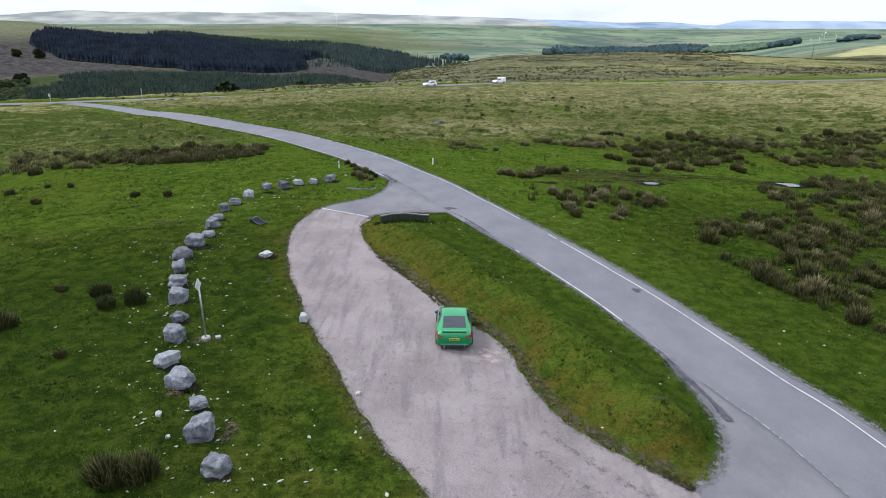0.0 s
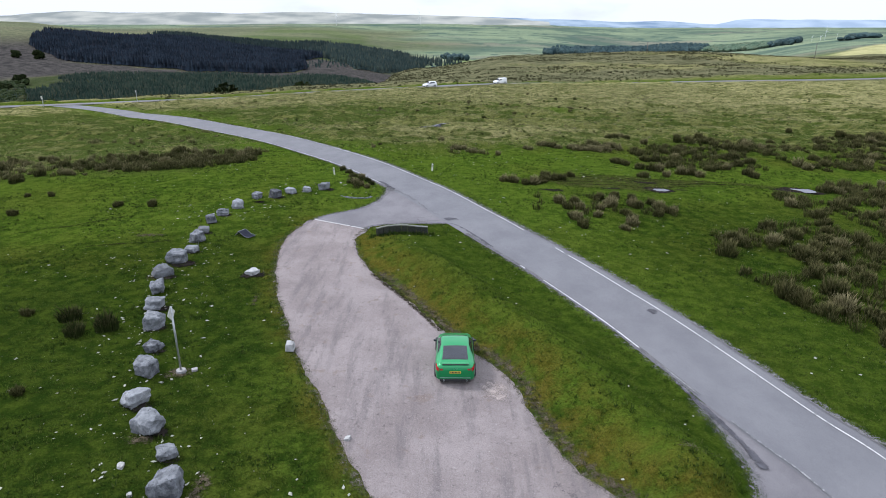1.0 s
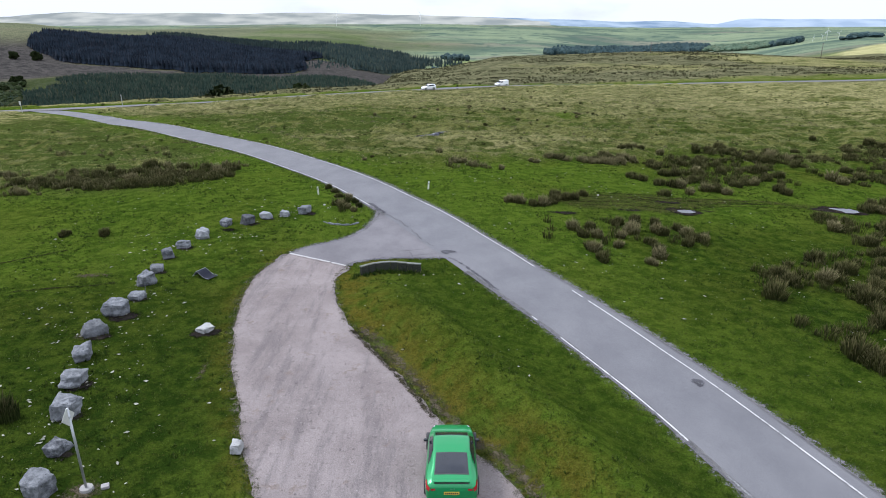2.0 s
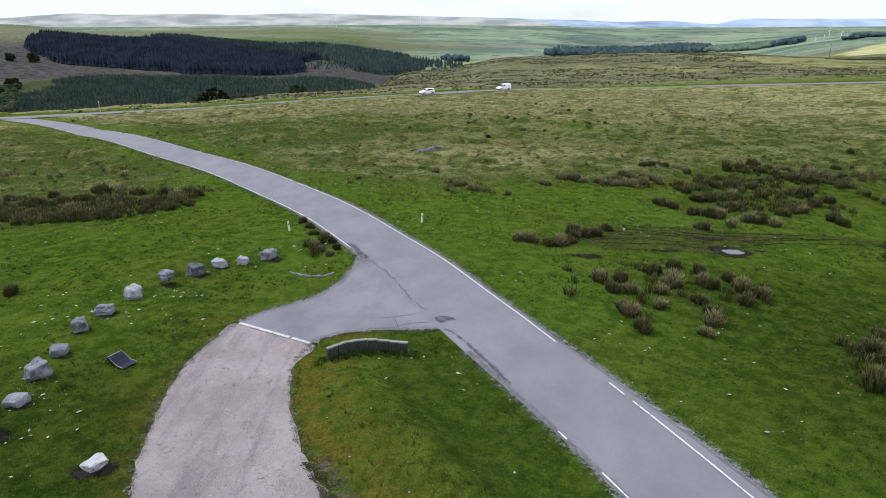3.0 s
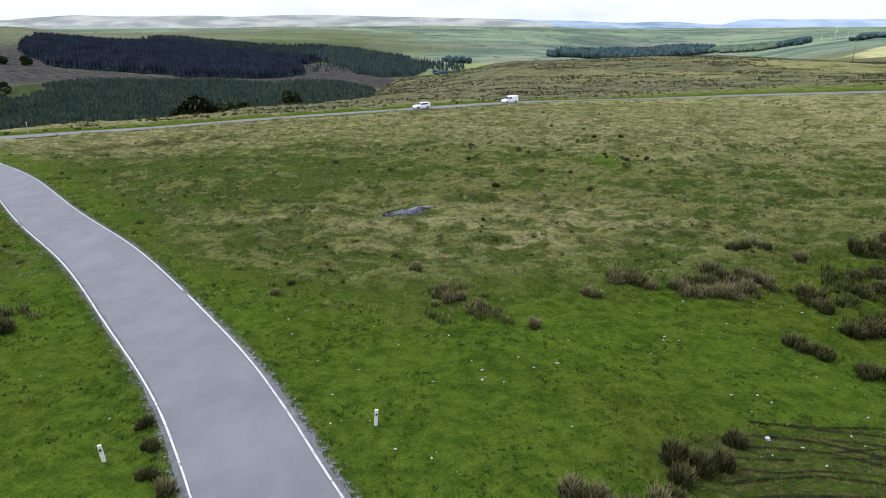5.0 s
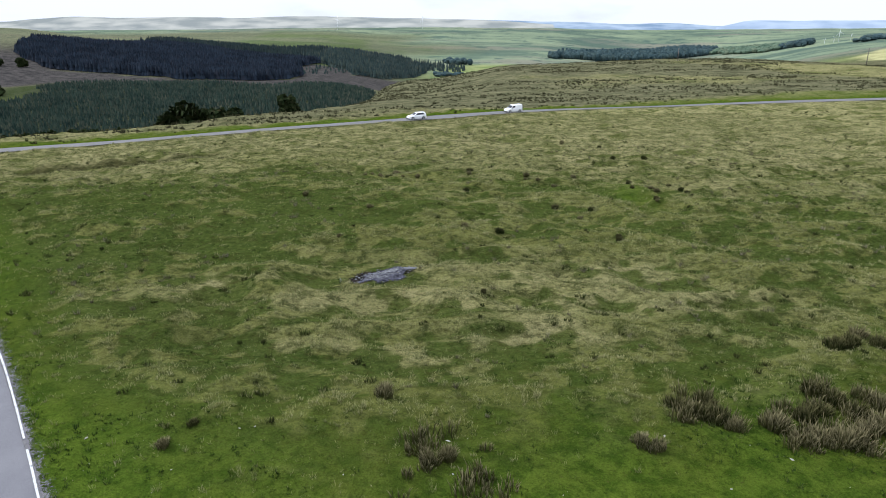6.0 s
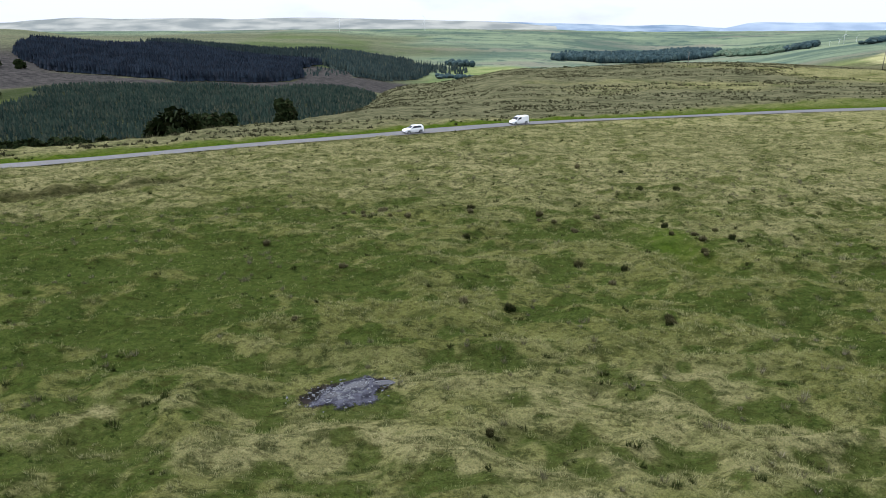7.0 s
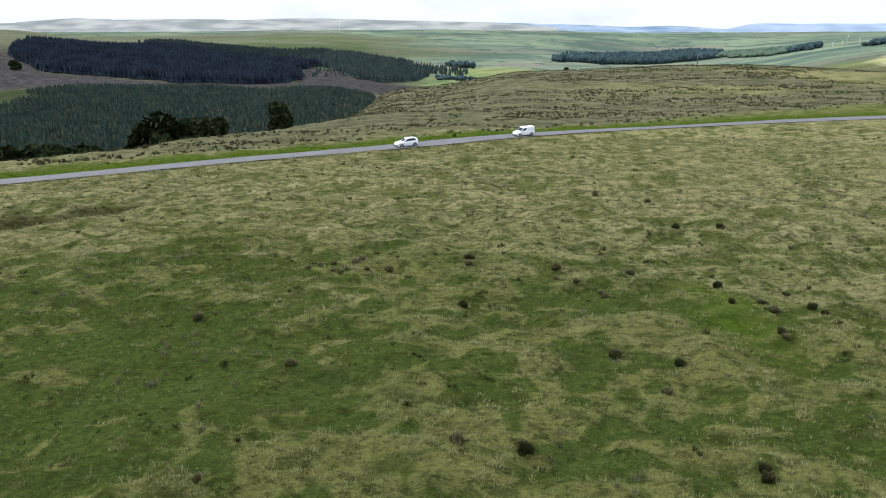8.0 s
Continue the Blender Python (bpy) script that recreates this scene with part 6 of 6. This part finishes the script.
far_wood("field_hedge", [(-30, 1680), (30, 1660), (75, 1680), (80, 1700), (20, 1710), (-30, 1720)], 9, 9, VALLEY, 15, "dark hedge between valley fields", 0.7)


def leaf_cloud(r, centre, radii, count, size):
    verts, faces = [], []
    for _ in range(count):
        d = Vector((r.gauss(0, 1), r.gauss(0, 1), r.gauss(0, 1))).normalized() * (r.uniform(0.45, 1.0) ** 0.5)
        p = Vector(centre) + Vector((d.x * radii[0], d.y * radii[1], d.z * radii[2]))
        a = Vector((r.uniform(-1, 1), r.uniform(-1, 1), r.uniform(-1, 1))).normalized() * size * r.uniform(0.6, 1.3)
        b = a.orthogonal().normalized() * size * r.uniform(0.5, 1.0)
        k = len(verts)
        verts += [p - a, p + b, p + a, p - b * 0.8]
        faces += [(k, k + 1, k + 2, k + 3)]
    return verts, faces


def broadleaf(x, y, height, spread, seed, label, name="tree", top=None):
    r = random.Random(seed)
    if top is not None:
        height = max(height, top - z_at(x, y) + 0.3)
    tree = empty(name)
    bm = bmesh.new()
    bmesh.ops.create_cone(bm, cap_ends=True, segments=9, radius1=0.05 * height, radius2=0.025 * height, depth=height * 0.5)
    bmesh.ops.translate(bm, vec=(0, 0, height * 0.22), verts=bm.verts)
    part("trunk", bm, BARK, tree, smoothed=True)
    verts, faces = [], []
    for k in range(18):
        a = 2.4 * k + r.uniform(-0.3, 0.3)
        up = (k + 0.5) / 18
        d = spread * 0.62 * max(1 - (2 * up - 0.75) ** 2 * 0.5, 0.05) ** 0.33 * r.uniform(0.65, 1.0) * (1 if k % 3 else 0.4)
        c = (d * math.cos(a), d * math.sin(a), height * (0.14 + 0.68 * up))
        part("limb", rod((0, 0, height * 0.25), (c[0] * 0.8, c[1] * 0.8, c[2] * 0.9), 0.012 * height, 6), BARK, tree)
        v, f = leaf_cloud(r, c, (spread * 0.36, spread * 0.36, height * 0.18), 190, 0.058 * (height + spread) / 1.6)
        faces += [tuple(i + len(verts) for i in q) for q in f]
        verts += v
    crown = new("crown", mesh_of("crown", verts, faces, LEAVES, False))
    crown.parent = tree
    tree.matrix_world = pose(x, y, (z_at(x, y) if top is None else top - height), 0, 0, r.uniform(0, 360))
    return tagged(tree, label, "tree", "trees below the moor's edge")


for i, (tx, ty, top, ts) in enumerate(((-111, 539, -36.3, 10.0), (-120, 370, -20.9, 15.5), (-134, 392, -28.5, 10.0), (-118, 432, -30.9, 11.0), (-134, 446, -33.5, 12.0), (-157, 330, -27.6, 9.0), (-147, 332, -26.6, 8.0), (-137, 328, -26.0, 9.0),
                                       (-126, 326, -26.0, 8.0), (-170, 340, -29, 9.0), (-110, 352, -26.4, 7.0), (-182, 342, -30, 8.0))):
    broadleaf(tx, ty, 9.0, ts, 500 + i, "dark leafy tree standing below the moor road", top=top)
for i, (tx, ty, th, ts) in enumerate(((-717, 1215, 17, 12), (-757, 1215, 14, 10), (-560, 900, 14, 12), (-580, 860, 12, 12), (-520, 800, 12, 12))):
    broadleaf(tx, ty, th, ts, 520 + i, "dark rounded tree on the bracken slope")
for i, (tx, ty, th, ts) in enumerate(((-60, 1770, 13, 12), (330, 1990, 9, 9))):
    broadleaf(tx, ty, th, ts, 540 + i, "dark tree standing among valley fields")
far_wood("valley_copse", [(-6, 2075), (40, 2055), (70, 2020), (76, 2000), (50, 2000), (6, 2030)], 12, 16, VALLEY, 17, "dark leafy copse among the valley fields")

# ---- poles, signs and turbines far off ----
POLE_WOOD = plain_material("weathered_pole", (0.11, 0.095, 0.08), 0.9, vary=0.4)
TURBINE_WHITE = plain_material("turbine_white", (0.85, 0.86, 0.88), 0.4, vary=0.05, size=5)


def telegraph_pole(x, y, height):
    pole = empty("telegraph_pole")
    bm = bmesh.new()
    bmesh.ops.create_cone(bm, cap_ends=True, segments=10, radius1=0.24, radius2=0.17, depth=height)
    bmesh.ops.translate(bm, vec=(0, 0, height / 2 - 0.3), verts=bm.verts)
    part("mast", bm, POLE_WOOD, pole, smoothed=True)
    part("crossarm", block((1.8, 0.14, 0.16), (0, 0, height - 0.9), 0.02), POLE_WOOD, pole)
    pole.matrix_world = pose(x, y, z_at(x, y), 0, 0, 20)
    tagged(pole, "dark wooden telegraph pole on the moor", "telegraph pole", "telegraph poles")


telegraph_pole(267, 494, 11)
telegraph_pole(131, 443, 7)


def roadside_pole(x, y, height, plate):
    pole = empty("roadside_pole")
    part("pole", rod((0, 0, -0.1), (0, 0, height), 0.06), GALVANISED, pole)
    if plate:
        part("sign_plate", block((0.7, 0.03, 0.75), (0, -0.06, height - 0.35), 0.01), SIGN_FACE, pole, "pale sign plate")
    else:
        part("top_band", block((0.14, 0.14, 0.35), (0, 0, height - 0.2), 0.02), SIGN_FACE, pole, "pale band at the top")
    pole.matrix_world = pose(x, y, z_at(x, y), 0, 0, -30)
    tagged(pole, "slim roadside pole with a pale plate" if plate else "slim marker pole beside the moor road", "pole")


roadside_pole(-78.7, 176.5, 2.9, False)
roadside_pole(-91.5, 157.0, 2.4, True)


def turbine(x, y, hub, seed):
    t = empty("wind_turbine")
    bm = bmesh.new()
    bmesh.ops.create_cone(bm, cap_ends=True, segments=12, radius1=hub * 0.014, radius2=hub * 0.008, depth=hub)
    bmesh.ops.translate(bm, vec=(0, 0, hub / 2), verts=bm.verts)
    part("tower", bm, TURBINE_WHITE, t, smoothed=True)
    part("nacelle", block((hub * 0.03, hub * 0.10, hub * 0.03), (0, 0, hub), hub * 0.01), TURBINE_WHITE, t)
    for k in range(3):
        blade = block((hub * 0.018, hub * 0.010, hub * 0.55), (0, 0, hub * 0.29), hub * 0.004)
        for v in blade.verts:
            v.co.x *= 1.25 - v.co.z / (hub * 0.62)
        blade.transform(pose(0, -hub * 0.07, hub) @ pose(0, 0, 0, 0, seed * 47 + 20 + 120 * k, 0))
        part("blade", blade, TURBINE_WHITE, t)
    t.matrix_world = pose(x, y, z_at(x, y) - 1, 0, 0, 15)
    tagged(t, "white wind turbine standing on the far ridge", "wind turbine", "wind turbines")


for i, (wx, wy, wh) in enumerate(((1229, 2301, 14), (1258, 2301, 15), (1273, 2301, 30), (1312, 2301, 17), (-126, 3850, 60), (-560, 3650, 52))):
    turbine(wx, wy, wh, i)


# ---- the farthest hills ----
# unlit glow in haze colours, so the distance haze sits in the material
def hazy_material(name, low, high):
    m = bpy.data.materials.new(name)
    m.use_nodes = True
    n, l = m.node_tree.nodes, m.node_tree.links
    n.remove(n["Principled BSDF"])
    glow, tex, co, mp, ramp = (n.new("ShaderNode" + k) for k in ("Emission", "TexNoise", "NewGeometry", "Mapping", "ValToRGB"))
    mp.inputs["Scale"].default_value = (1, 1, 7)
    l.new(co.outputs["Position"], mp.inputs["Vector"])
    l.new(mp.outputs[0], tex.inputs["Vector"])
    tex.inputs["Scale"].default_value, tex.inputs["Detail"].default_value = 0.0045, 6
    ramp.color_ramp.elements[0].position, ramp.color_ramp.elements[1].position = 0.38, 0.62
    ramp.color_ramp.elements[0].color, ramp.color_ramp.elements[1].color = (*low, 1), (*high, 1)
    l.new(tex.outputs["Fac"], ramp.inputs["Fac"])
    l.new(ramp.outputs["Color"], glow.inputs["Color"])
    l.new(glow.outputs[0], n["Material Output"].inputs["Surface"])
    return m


def far_ridge(name, points, y, material, label, seed):
    """A long hill far beyond the moor, with a rounded crest."""
    line = curve_through(points, 40)
    x, top = line[:, 0], line[:, 1] + 6 * (lumps(line[:, 0], line[:, 0] * 0, 160, seed) - 0.5)
    rows = [(-260, -90), (-120, -34), (-40, -8), (0, 0), (60, -10), (160, -70)]
    verts = np.vstack([np.column_stack([x, np.full(len(x), y + d), top + s - (0 if s > -80 else 60)]) for d, s in rows])
    n = len(x)
    faces = [(r * n + i, r * n + i + 1, (r + 1) * n + i + 1, (r + 1) * n + i) for r in range(len(rows) - 1) for i in range(n - 1)]
    ob = new(name, mesh_of(name, verts, faces, material))
    ob.visible_shadow = False
    tagged(ob, label, "far hills", kind="structure")


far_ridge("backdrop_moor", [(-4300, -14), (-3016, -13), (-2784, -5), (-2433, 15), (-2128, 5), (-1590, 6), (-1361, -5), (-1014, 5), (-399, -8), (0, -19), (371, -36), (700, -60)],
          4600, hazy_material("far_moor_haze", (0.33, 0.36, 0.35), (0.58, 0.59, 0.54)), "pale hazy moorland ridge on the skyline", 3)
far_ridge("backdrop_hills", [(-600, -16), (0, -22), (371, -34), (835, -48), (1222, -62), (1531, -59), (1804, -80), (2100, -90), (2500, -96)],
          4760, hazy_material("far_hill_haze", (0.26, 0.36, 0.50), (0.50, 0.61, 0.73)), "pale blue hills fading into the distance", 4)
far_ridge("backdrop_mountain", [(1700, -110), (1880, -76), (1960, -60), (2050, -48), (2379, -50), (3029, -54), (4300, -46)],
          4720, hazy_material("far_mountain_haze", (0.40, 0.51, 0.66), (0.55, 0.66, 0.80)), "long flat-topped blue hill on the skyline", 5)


# ---- grass tufts, litter and stones: uncounted small stuff ----
def open_ground(x, y, room):
    """Which places lie clear of roads, gravel and standing water."""
    d = np.minimum(far_from(x, y, road_line[::2]) - 2.75, far_from(x, y, main_line) - 3.3)
    for ring in paved:
        d = np.where(inside(x, y, ring), -1, np.minimum(d, far_from(x, y, ring)))
    for px, py, pr in ((22, 67.9, 1.6), (38.2, 71.7, 2.0), (-1.6, 106.8, 2.4)):
        d = np.minimum(d, np.hypot(x - px, (y - py) * 1.5) - pr)
    return d > room


def tufts(name, x, y, height, width, lean, blades, material, label, seed):
    r = np.random.RandomState(seed)
    n = len(x)
    z = ground_at(x, y)
    k = n * blades
    bx, by, bz, h = (np.repeat(v, blades) for v in (x, y, z, height))
    w = np.repeat(width, blades) if np.ndim(width) else np.full(k, width)
    a, q = r.uniform(0, 2 * np.pi, k), r.uniform(0, np.pi, k)
    d = np.sqrt(r.uniform(0, 1, k)) * h * 0.45
    bx, by = bx + d * np.cos(a), by + d * np.sin(a)
    hh = h * r.uniform(0.55, 1.15, k)
    tip = lean * hh * r.uniform(0.3, 1.2, k)
    sx, sy = w * np.cos(q), w * np.sin(q)
    v = np.empty((k, 3, 3))
    v[:, 0] = np.column_stack([bx - sx, by - sy, bz - 0.03])
    v[:, 1] = np.column_stack([bx + sx, by + sy, bz - 0.03])
    v[:, 2] = np.column_stack([bx + tip * np.cos(a), by + tip * np.sin(a), bz + hh])
    me = bpy.data.meshes.new(name)
    me.vertices.add(3 * k)
    me.vertices.foreach_set("co", v.ravel())
    me.loops.add(3 * k)
    me.loops.foreach_set("vertex_index", np.arange(3 * k))
    me.polygons.add(k)
    me.polygons.foreach_set("loop_start", np.arange(0, 3 * k, 3))
    me.update(calc_edges=True)
    attr = me.attributes.new("along", "FLOAT_COLOR", "POINT")
    attr.data.foreach_set("color", np.repeat(np.tile(np.array((0, 0, 1), np.float32), k), 4))
    me.materials.append(material)
    return tagged(new(name, me), label, "grass", kind="stuff")


def scatter(count, x0, x1, y0, y1, seed, keep, power=1.0):
    r = np.random.RandomState(seed)
    x, y = r.uniform(x0, x1, count), y0 + (y1 - y0) * r.uniform(0, 1, count) ** power
    k = keep(x, y) & open_ground(x, y, 0.05)
    return x[k], y[k]


def moor_share(x, y):
    on_moor = smooth(3, -1, y - np.interp(x, main_line[:, 0], main_line[:, 1]))
    wob = 14 * (lumps(x, y, 16, 31) - 0.5)
    m = smooth(80, 94, y - 0.25 * np.abs(x) + wob)
    on_moor = on_moor * (1 - 0.9 * np.exp(-((x - 22.5) / 2.6) ** 2 - ((y - 132) / 7) ** 2))
    return on_moor * np.maximum(m, smooth(22, 34, -x + wob) * smooth(66, 78, y + wob))


CLUMPS = blade_material("turf_clump_blades", (0.010, 0.024, 0.004), (0.040, 0.070, 0.010), (0.13, 0.13, 0.045), 0.15, patch=0.6)
HEATHER = blade_material("heather_and_rush", (0.024, 0.027, 0.012), (0.070, 0.068, 0.032), (0.14, 0.12, 0.072), 0.22, patch=6)


DRY_TUFT = blade_material("dry_tuft_blades", (0.05, 0.052, 0.022), (0.13, 0.118, 0.062), (0.26, 0.235, 0.16), 0.4, patch=0.8)


def build_grass():
    r = np.random.RandomState(5)
    x, y = scatter(195000, -45, 48, 14, 100, 1, lambda x, y: (np.abs(x) < 12 + 0.75 * y) & (moor_share(x, y) < 0.5) & (r.uniform(0, 1, len(x)) < 1.25 - y / 90) & (lumps(x, y, 1.6, 3) > 0.34), 1.3)
    tufts("short_grass", x, y, 0.05 + 0.11 * r.uniform(0, 1, len(x)) ** 2, 0.018, 0.9, 4, SHORT, "short green turf grass", 11)
    x, y = scatter(26000, -40, 46, 14, 95, 7, lambda x, y: (np.abs(x) < 12 + 0.75 * y) & (moor_share(x, y) < 0.6) & (lumps(x, y, 2.3, 6) > 0.50) & (~inside(x, y, np.array(ISLAND)) | (lumps(x, y, 1.1, 26) > 0.55)), 1.2)
    tufts("turf_clumps", x, y, 0.09 + 0.11 * r.uniform(0, 1, len(x)) ** 2, 0.022, 0.9, 9, CLUMPS, "darker clumps in the short turf", 17)
    x, y = scatter(245000, -75, 80, 76, 222, 2, lambda x, y: (np.abs(x) < 10 + 0.72 * (y - 20)) & (r.uniform(0, 1, len(x)) < moor_share(x, y)) & (np.maximum(GROOVE(x, y), GROOVE(x, y - 1.4)) < 0.25) & (r.uniform(0, 1, len(x)) < 0.14 + 0.22 * smooth(130, 150, y) + (1.0 - 0.45 * smooth(130, 150, y)) * clumps(x, y)), 1.35)
    far = 1 + np.clip((y - 110) / 90, 0, 1.2)
    tufts("moor_grass", x, y, (0.09 + (0.06 + 0.20 * clumps(x, y)) * r.uniform(0, 1, len(x)) ** 1.3) * far ** 0.5, 0.011 * far, 0.8, 6, LONG, "long straw-coloured moor grass", 12)
    x, y = scatter(34000, -52, 62, 84, 185, 31, lambda x, y: (np.abs(x) < 12 + 0.72 * (y - 50)) & (r.uniform(0, 1, len(x)) < moor_share(x, y) * (0.04 + 0.75 * clumps(x, y) ** 2)), 1.5)
    tufts("straw_tussocks", x, y, 0.15 + 0.20 * r.uniform(0, 1, len(x)) ** 2, 0.010, 0.5, 22, LONG, "upright straw-coloured tussocks of moor grass", 32)
    x, y = scatter(5200, -40, 45, 92, 150, 41, lambda x, y: (moor_share(x, y) > 0.5) & (clumps(x, y) < 0.45) & (lumps(x, y, 2.2, 44, 2) > 0.46), 1.2)
    tufts("grazed_tufts", x, y, 0.10 + 0.16 * r.uniform(0, 1, len(x)) ** 2, 0.016, 0.7, 12, CLUMPS, "low dark green tufts in the grazed moor", 42)
    x, y = scatter(2600, -75, 100, 84, 225, 3, lambda x, y: (r.uniform(0, 1, len(x)) < 0.25 + 0.75 * (lumps(x, y, 11, 8) > 0.52)) & (moor_share(x, y) > 0.4), 1.1)
    x, y = np.concatenate([x, x + r.uniform(-0.4, 0.4, len(x))]), np.concatenate([y, y + r.uniform(-0.2, 0.2, len(y))])
    tufts("rough_tussocks", x, y, 0.16 + 0.30 * r.uniform(0, 1, len(x)) ** 3, 0.020, 0.45, 26, RUSH_GREEN, "small dark tussocks on the moor", 13)
    x, y = scatter(2600, -50, 70, 88, 190, 6, lambda x, y: lumps(x, y, 9, 18) > 0.54)
    tufts("dry_tussocks", x, y, 0.18 + 0.22 * r.uniform(0, 1, len(x)), 0.014, 0.5, 34, DRY_TUFT, "pale dry tussocks on the moor", 16)
    # the heathery rise beyond the far road
    x, y = scatter(70000, -110, 330, 190, 520, 4, lambda x, y: (y > np.interp(x, main_line[:, 0], main_line[:, 1]) + 15 + 0.1 * np.clip(x, 0, 140)) & (lumps(x * 0.3, y * 1.3, 9, 9) > 0.50) & (np.exp(-((x - 215) / 60) ** 2 - ((y - 410) / 55) ** 2) < 0.45 + 0.3 * lumps(x, y, 6, 3)), 1.0)
    tufts("heather", x, y, 0.28 + 0.45 * r.uniform(0, 1, len(x)) ** 2, 0.18, 0.6, 6, HEATHER, "dark heather and rush tussocks on the hill", 14)
    x, y = scatter(2600, -110, 200, 170, 330, 24, lambda x, y: (np.abs(y - np.interp(x, main_line[:, 0], main_line[:, 1]) - 13 - 0.09 * np.clip(x, 0, 140)) < 5.5) & (lumps(x * 0.4, y, 6, 19) > 0.45))
    tufts("strip_tussocks", x, y, 0.35 + 0.45 * r.uniform(0, 1, len(x)), 0.09, 0.7, 16, RUSH_GREEN, "dark rush tussocks along the green strip", 19)
    # weeds along the foot of the low wall on the island
    foot = np.repeat(curve_through([(-4.9, 49.6), (-3.8, 50.4), (-2.6, 50.8), (-0.8, 50.6)], 0.12), 3, axis=0)
    foot = foot + r.normal(0, 0.22, foot.shape)
    tufts("wall_weeds", foot[:, 0], foot[:, 1], 0.14 + 0.22 * r.uniform(0, 1, len(foot)), 0.020, 0.6, 10, CLUMPS, "dark green weeds along the foot of the wall", 46)
    # ragged grass along the gravel and the road
    edge = np.vstack([curve_through(GRAVEL_RING, 0.06), curve_through(NORTH_APRON[:7], 0.08), curve_through(NORTH_APRON[8:], 0.08), curve_through(SOUTH_APRON[:6], 0.08)])
    side = np.vstack([road_line + sideways(road_line) * s for s in (3.0, -2.95)])
    side = side[(side[:, 1] > 15) & (side[:, 1] < 130)]
    side = np.repeat(side, 9, axis=0) + r.uniform(-0.5, 0.5, (9 * len(side), 2))
    e = np.vstack([edge + r.uniform(-0.35, 0.35, edge.shape), side])
    e = e[open_ground(e[:, 0], e[:, 1], -0.12) & (e[:, 1] > 14)]
    e = e[~inside(e[:, 0], e[:, 1], paved[0]) | (r.uniform(0, 1, len(e)) < 0.12)]
    tufts("edge_grass", e[:, 0], e[:, 1], 0.06 + 0.12 * r.uniform(0, 1, len(e)), 0.018, 0.9, 6, SHORT, "ragged grass along the gravel's edge", 15)


build_grass()


def crumbs(name, x, y, size, material, label, seed, lift=0.0):
    """Small irregular lumps lying on the ground."""
    r = np.random.RandomState(seed)
    base = np.array([(1, 0, 0.25), (-0.2, 0.9, 0.2), (-0.9, -0.1, 0.3), (0.1, -0.9, 0.2), (0.1, 0.1, 0.75)])
    tri = np.array([(0, 1, 4), (1, 2, 4), (2, 3, 4), (3, 0, 4)])
    z = ground_at(x, y) + lift
    verts, faces = [], []
    for px, py, pz, s in zip(x, y, z, size):
        a = r.uniform(0, 2 * math.pi)
        c, d = math.cos(a), math.sin(a)
        k = len(verts)
        for bx, by, bz in base * r.uniform(0.6, 1.3, (5, 3)):
            bx *= 1.7
            verts.append((px + s * (bx * c - by * d), py + s * (bx * d + by * c), pz + s * (bz - 0.15)))
        faces += (tri + k).tolist()
    return tagged(new(name, mesh_of(name, verts, faces, material, False)), label, "stones", kind="stuff")


CHIPS = plain_material("pale_chips", (0.29, 0.29, 0.23), 0.9, vary=0.6, size=0.4)


def build_crumbs():
    r = np.random.RandomState(9)
    x, y = scatter(12000, -30, 30, 16, 88, 21, lambda x, y: (r.uniform(0, 1, len(x)) < 0.12 + 0.88 * np.exp(-(far_from(x, y, np.array([b[:2] for b in BOULDERS])) / 3.0) ** 2)) & (lumps(x, y, 5, 3) > 0.42))
    crumbs("pale_chips", x, y, 0.018 + 0.068 * r.uniform(0, 1, len(x)) ** 3, CHIPS, "small pale stones and chips in the turf", 3, 0.03)
    x, y = r.normal(-1.6, 1.0, 260), r.normal(106.7, 0.6, 260)
    crumbs("pond_stones", x, y, 0.03 + 0.07 * r.uniform(0, 1, 260) ** 2, DARK_ROCK, "wet grey stones in the moor hollow", 6, 0.05)
    x, y = r.uniform(-11, 11, 7000), r.uniform(14, 54, 7000)
    k = inside(x, y, paved[0])
    x, y = x[k], y[k]
    crumbs("loose_gravel", x, y, 0.012 + 0.045 * r.uniform(0, 1, len(x)) ** 3, GRAVEL, "loose stones on the gravel", 4, 0.03)


build_crumbs()
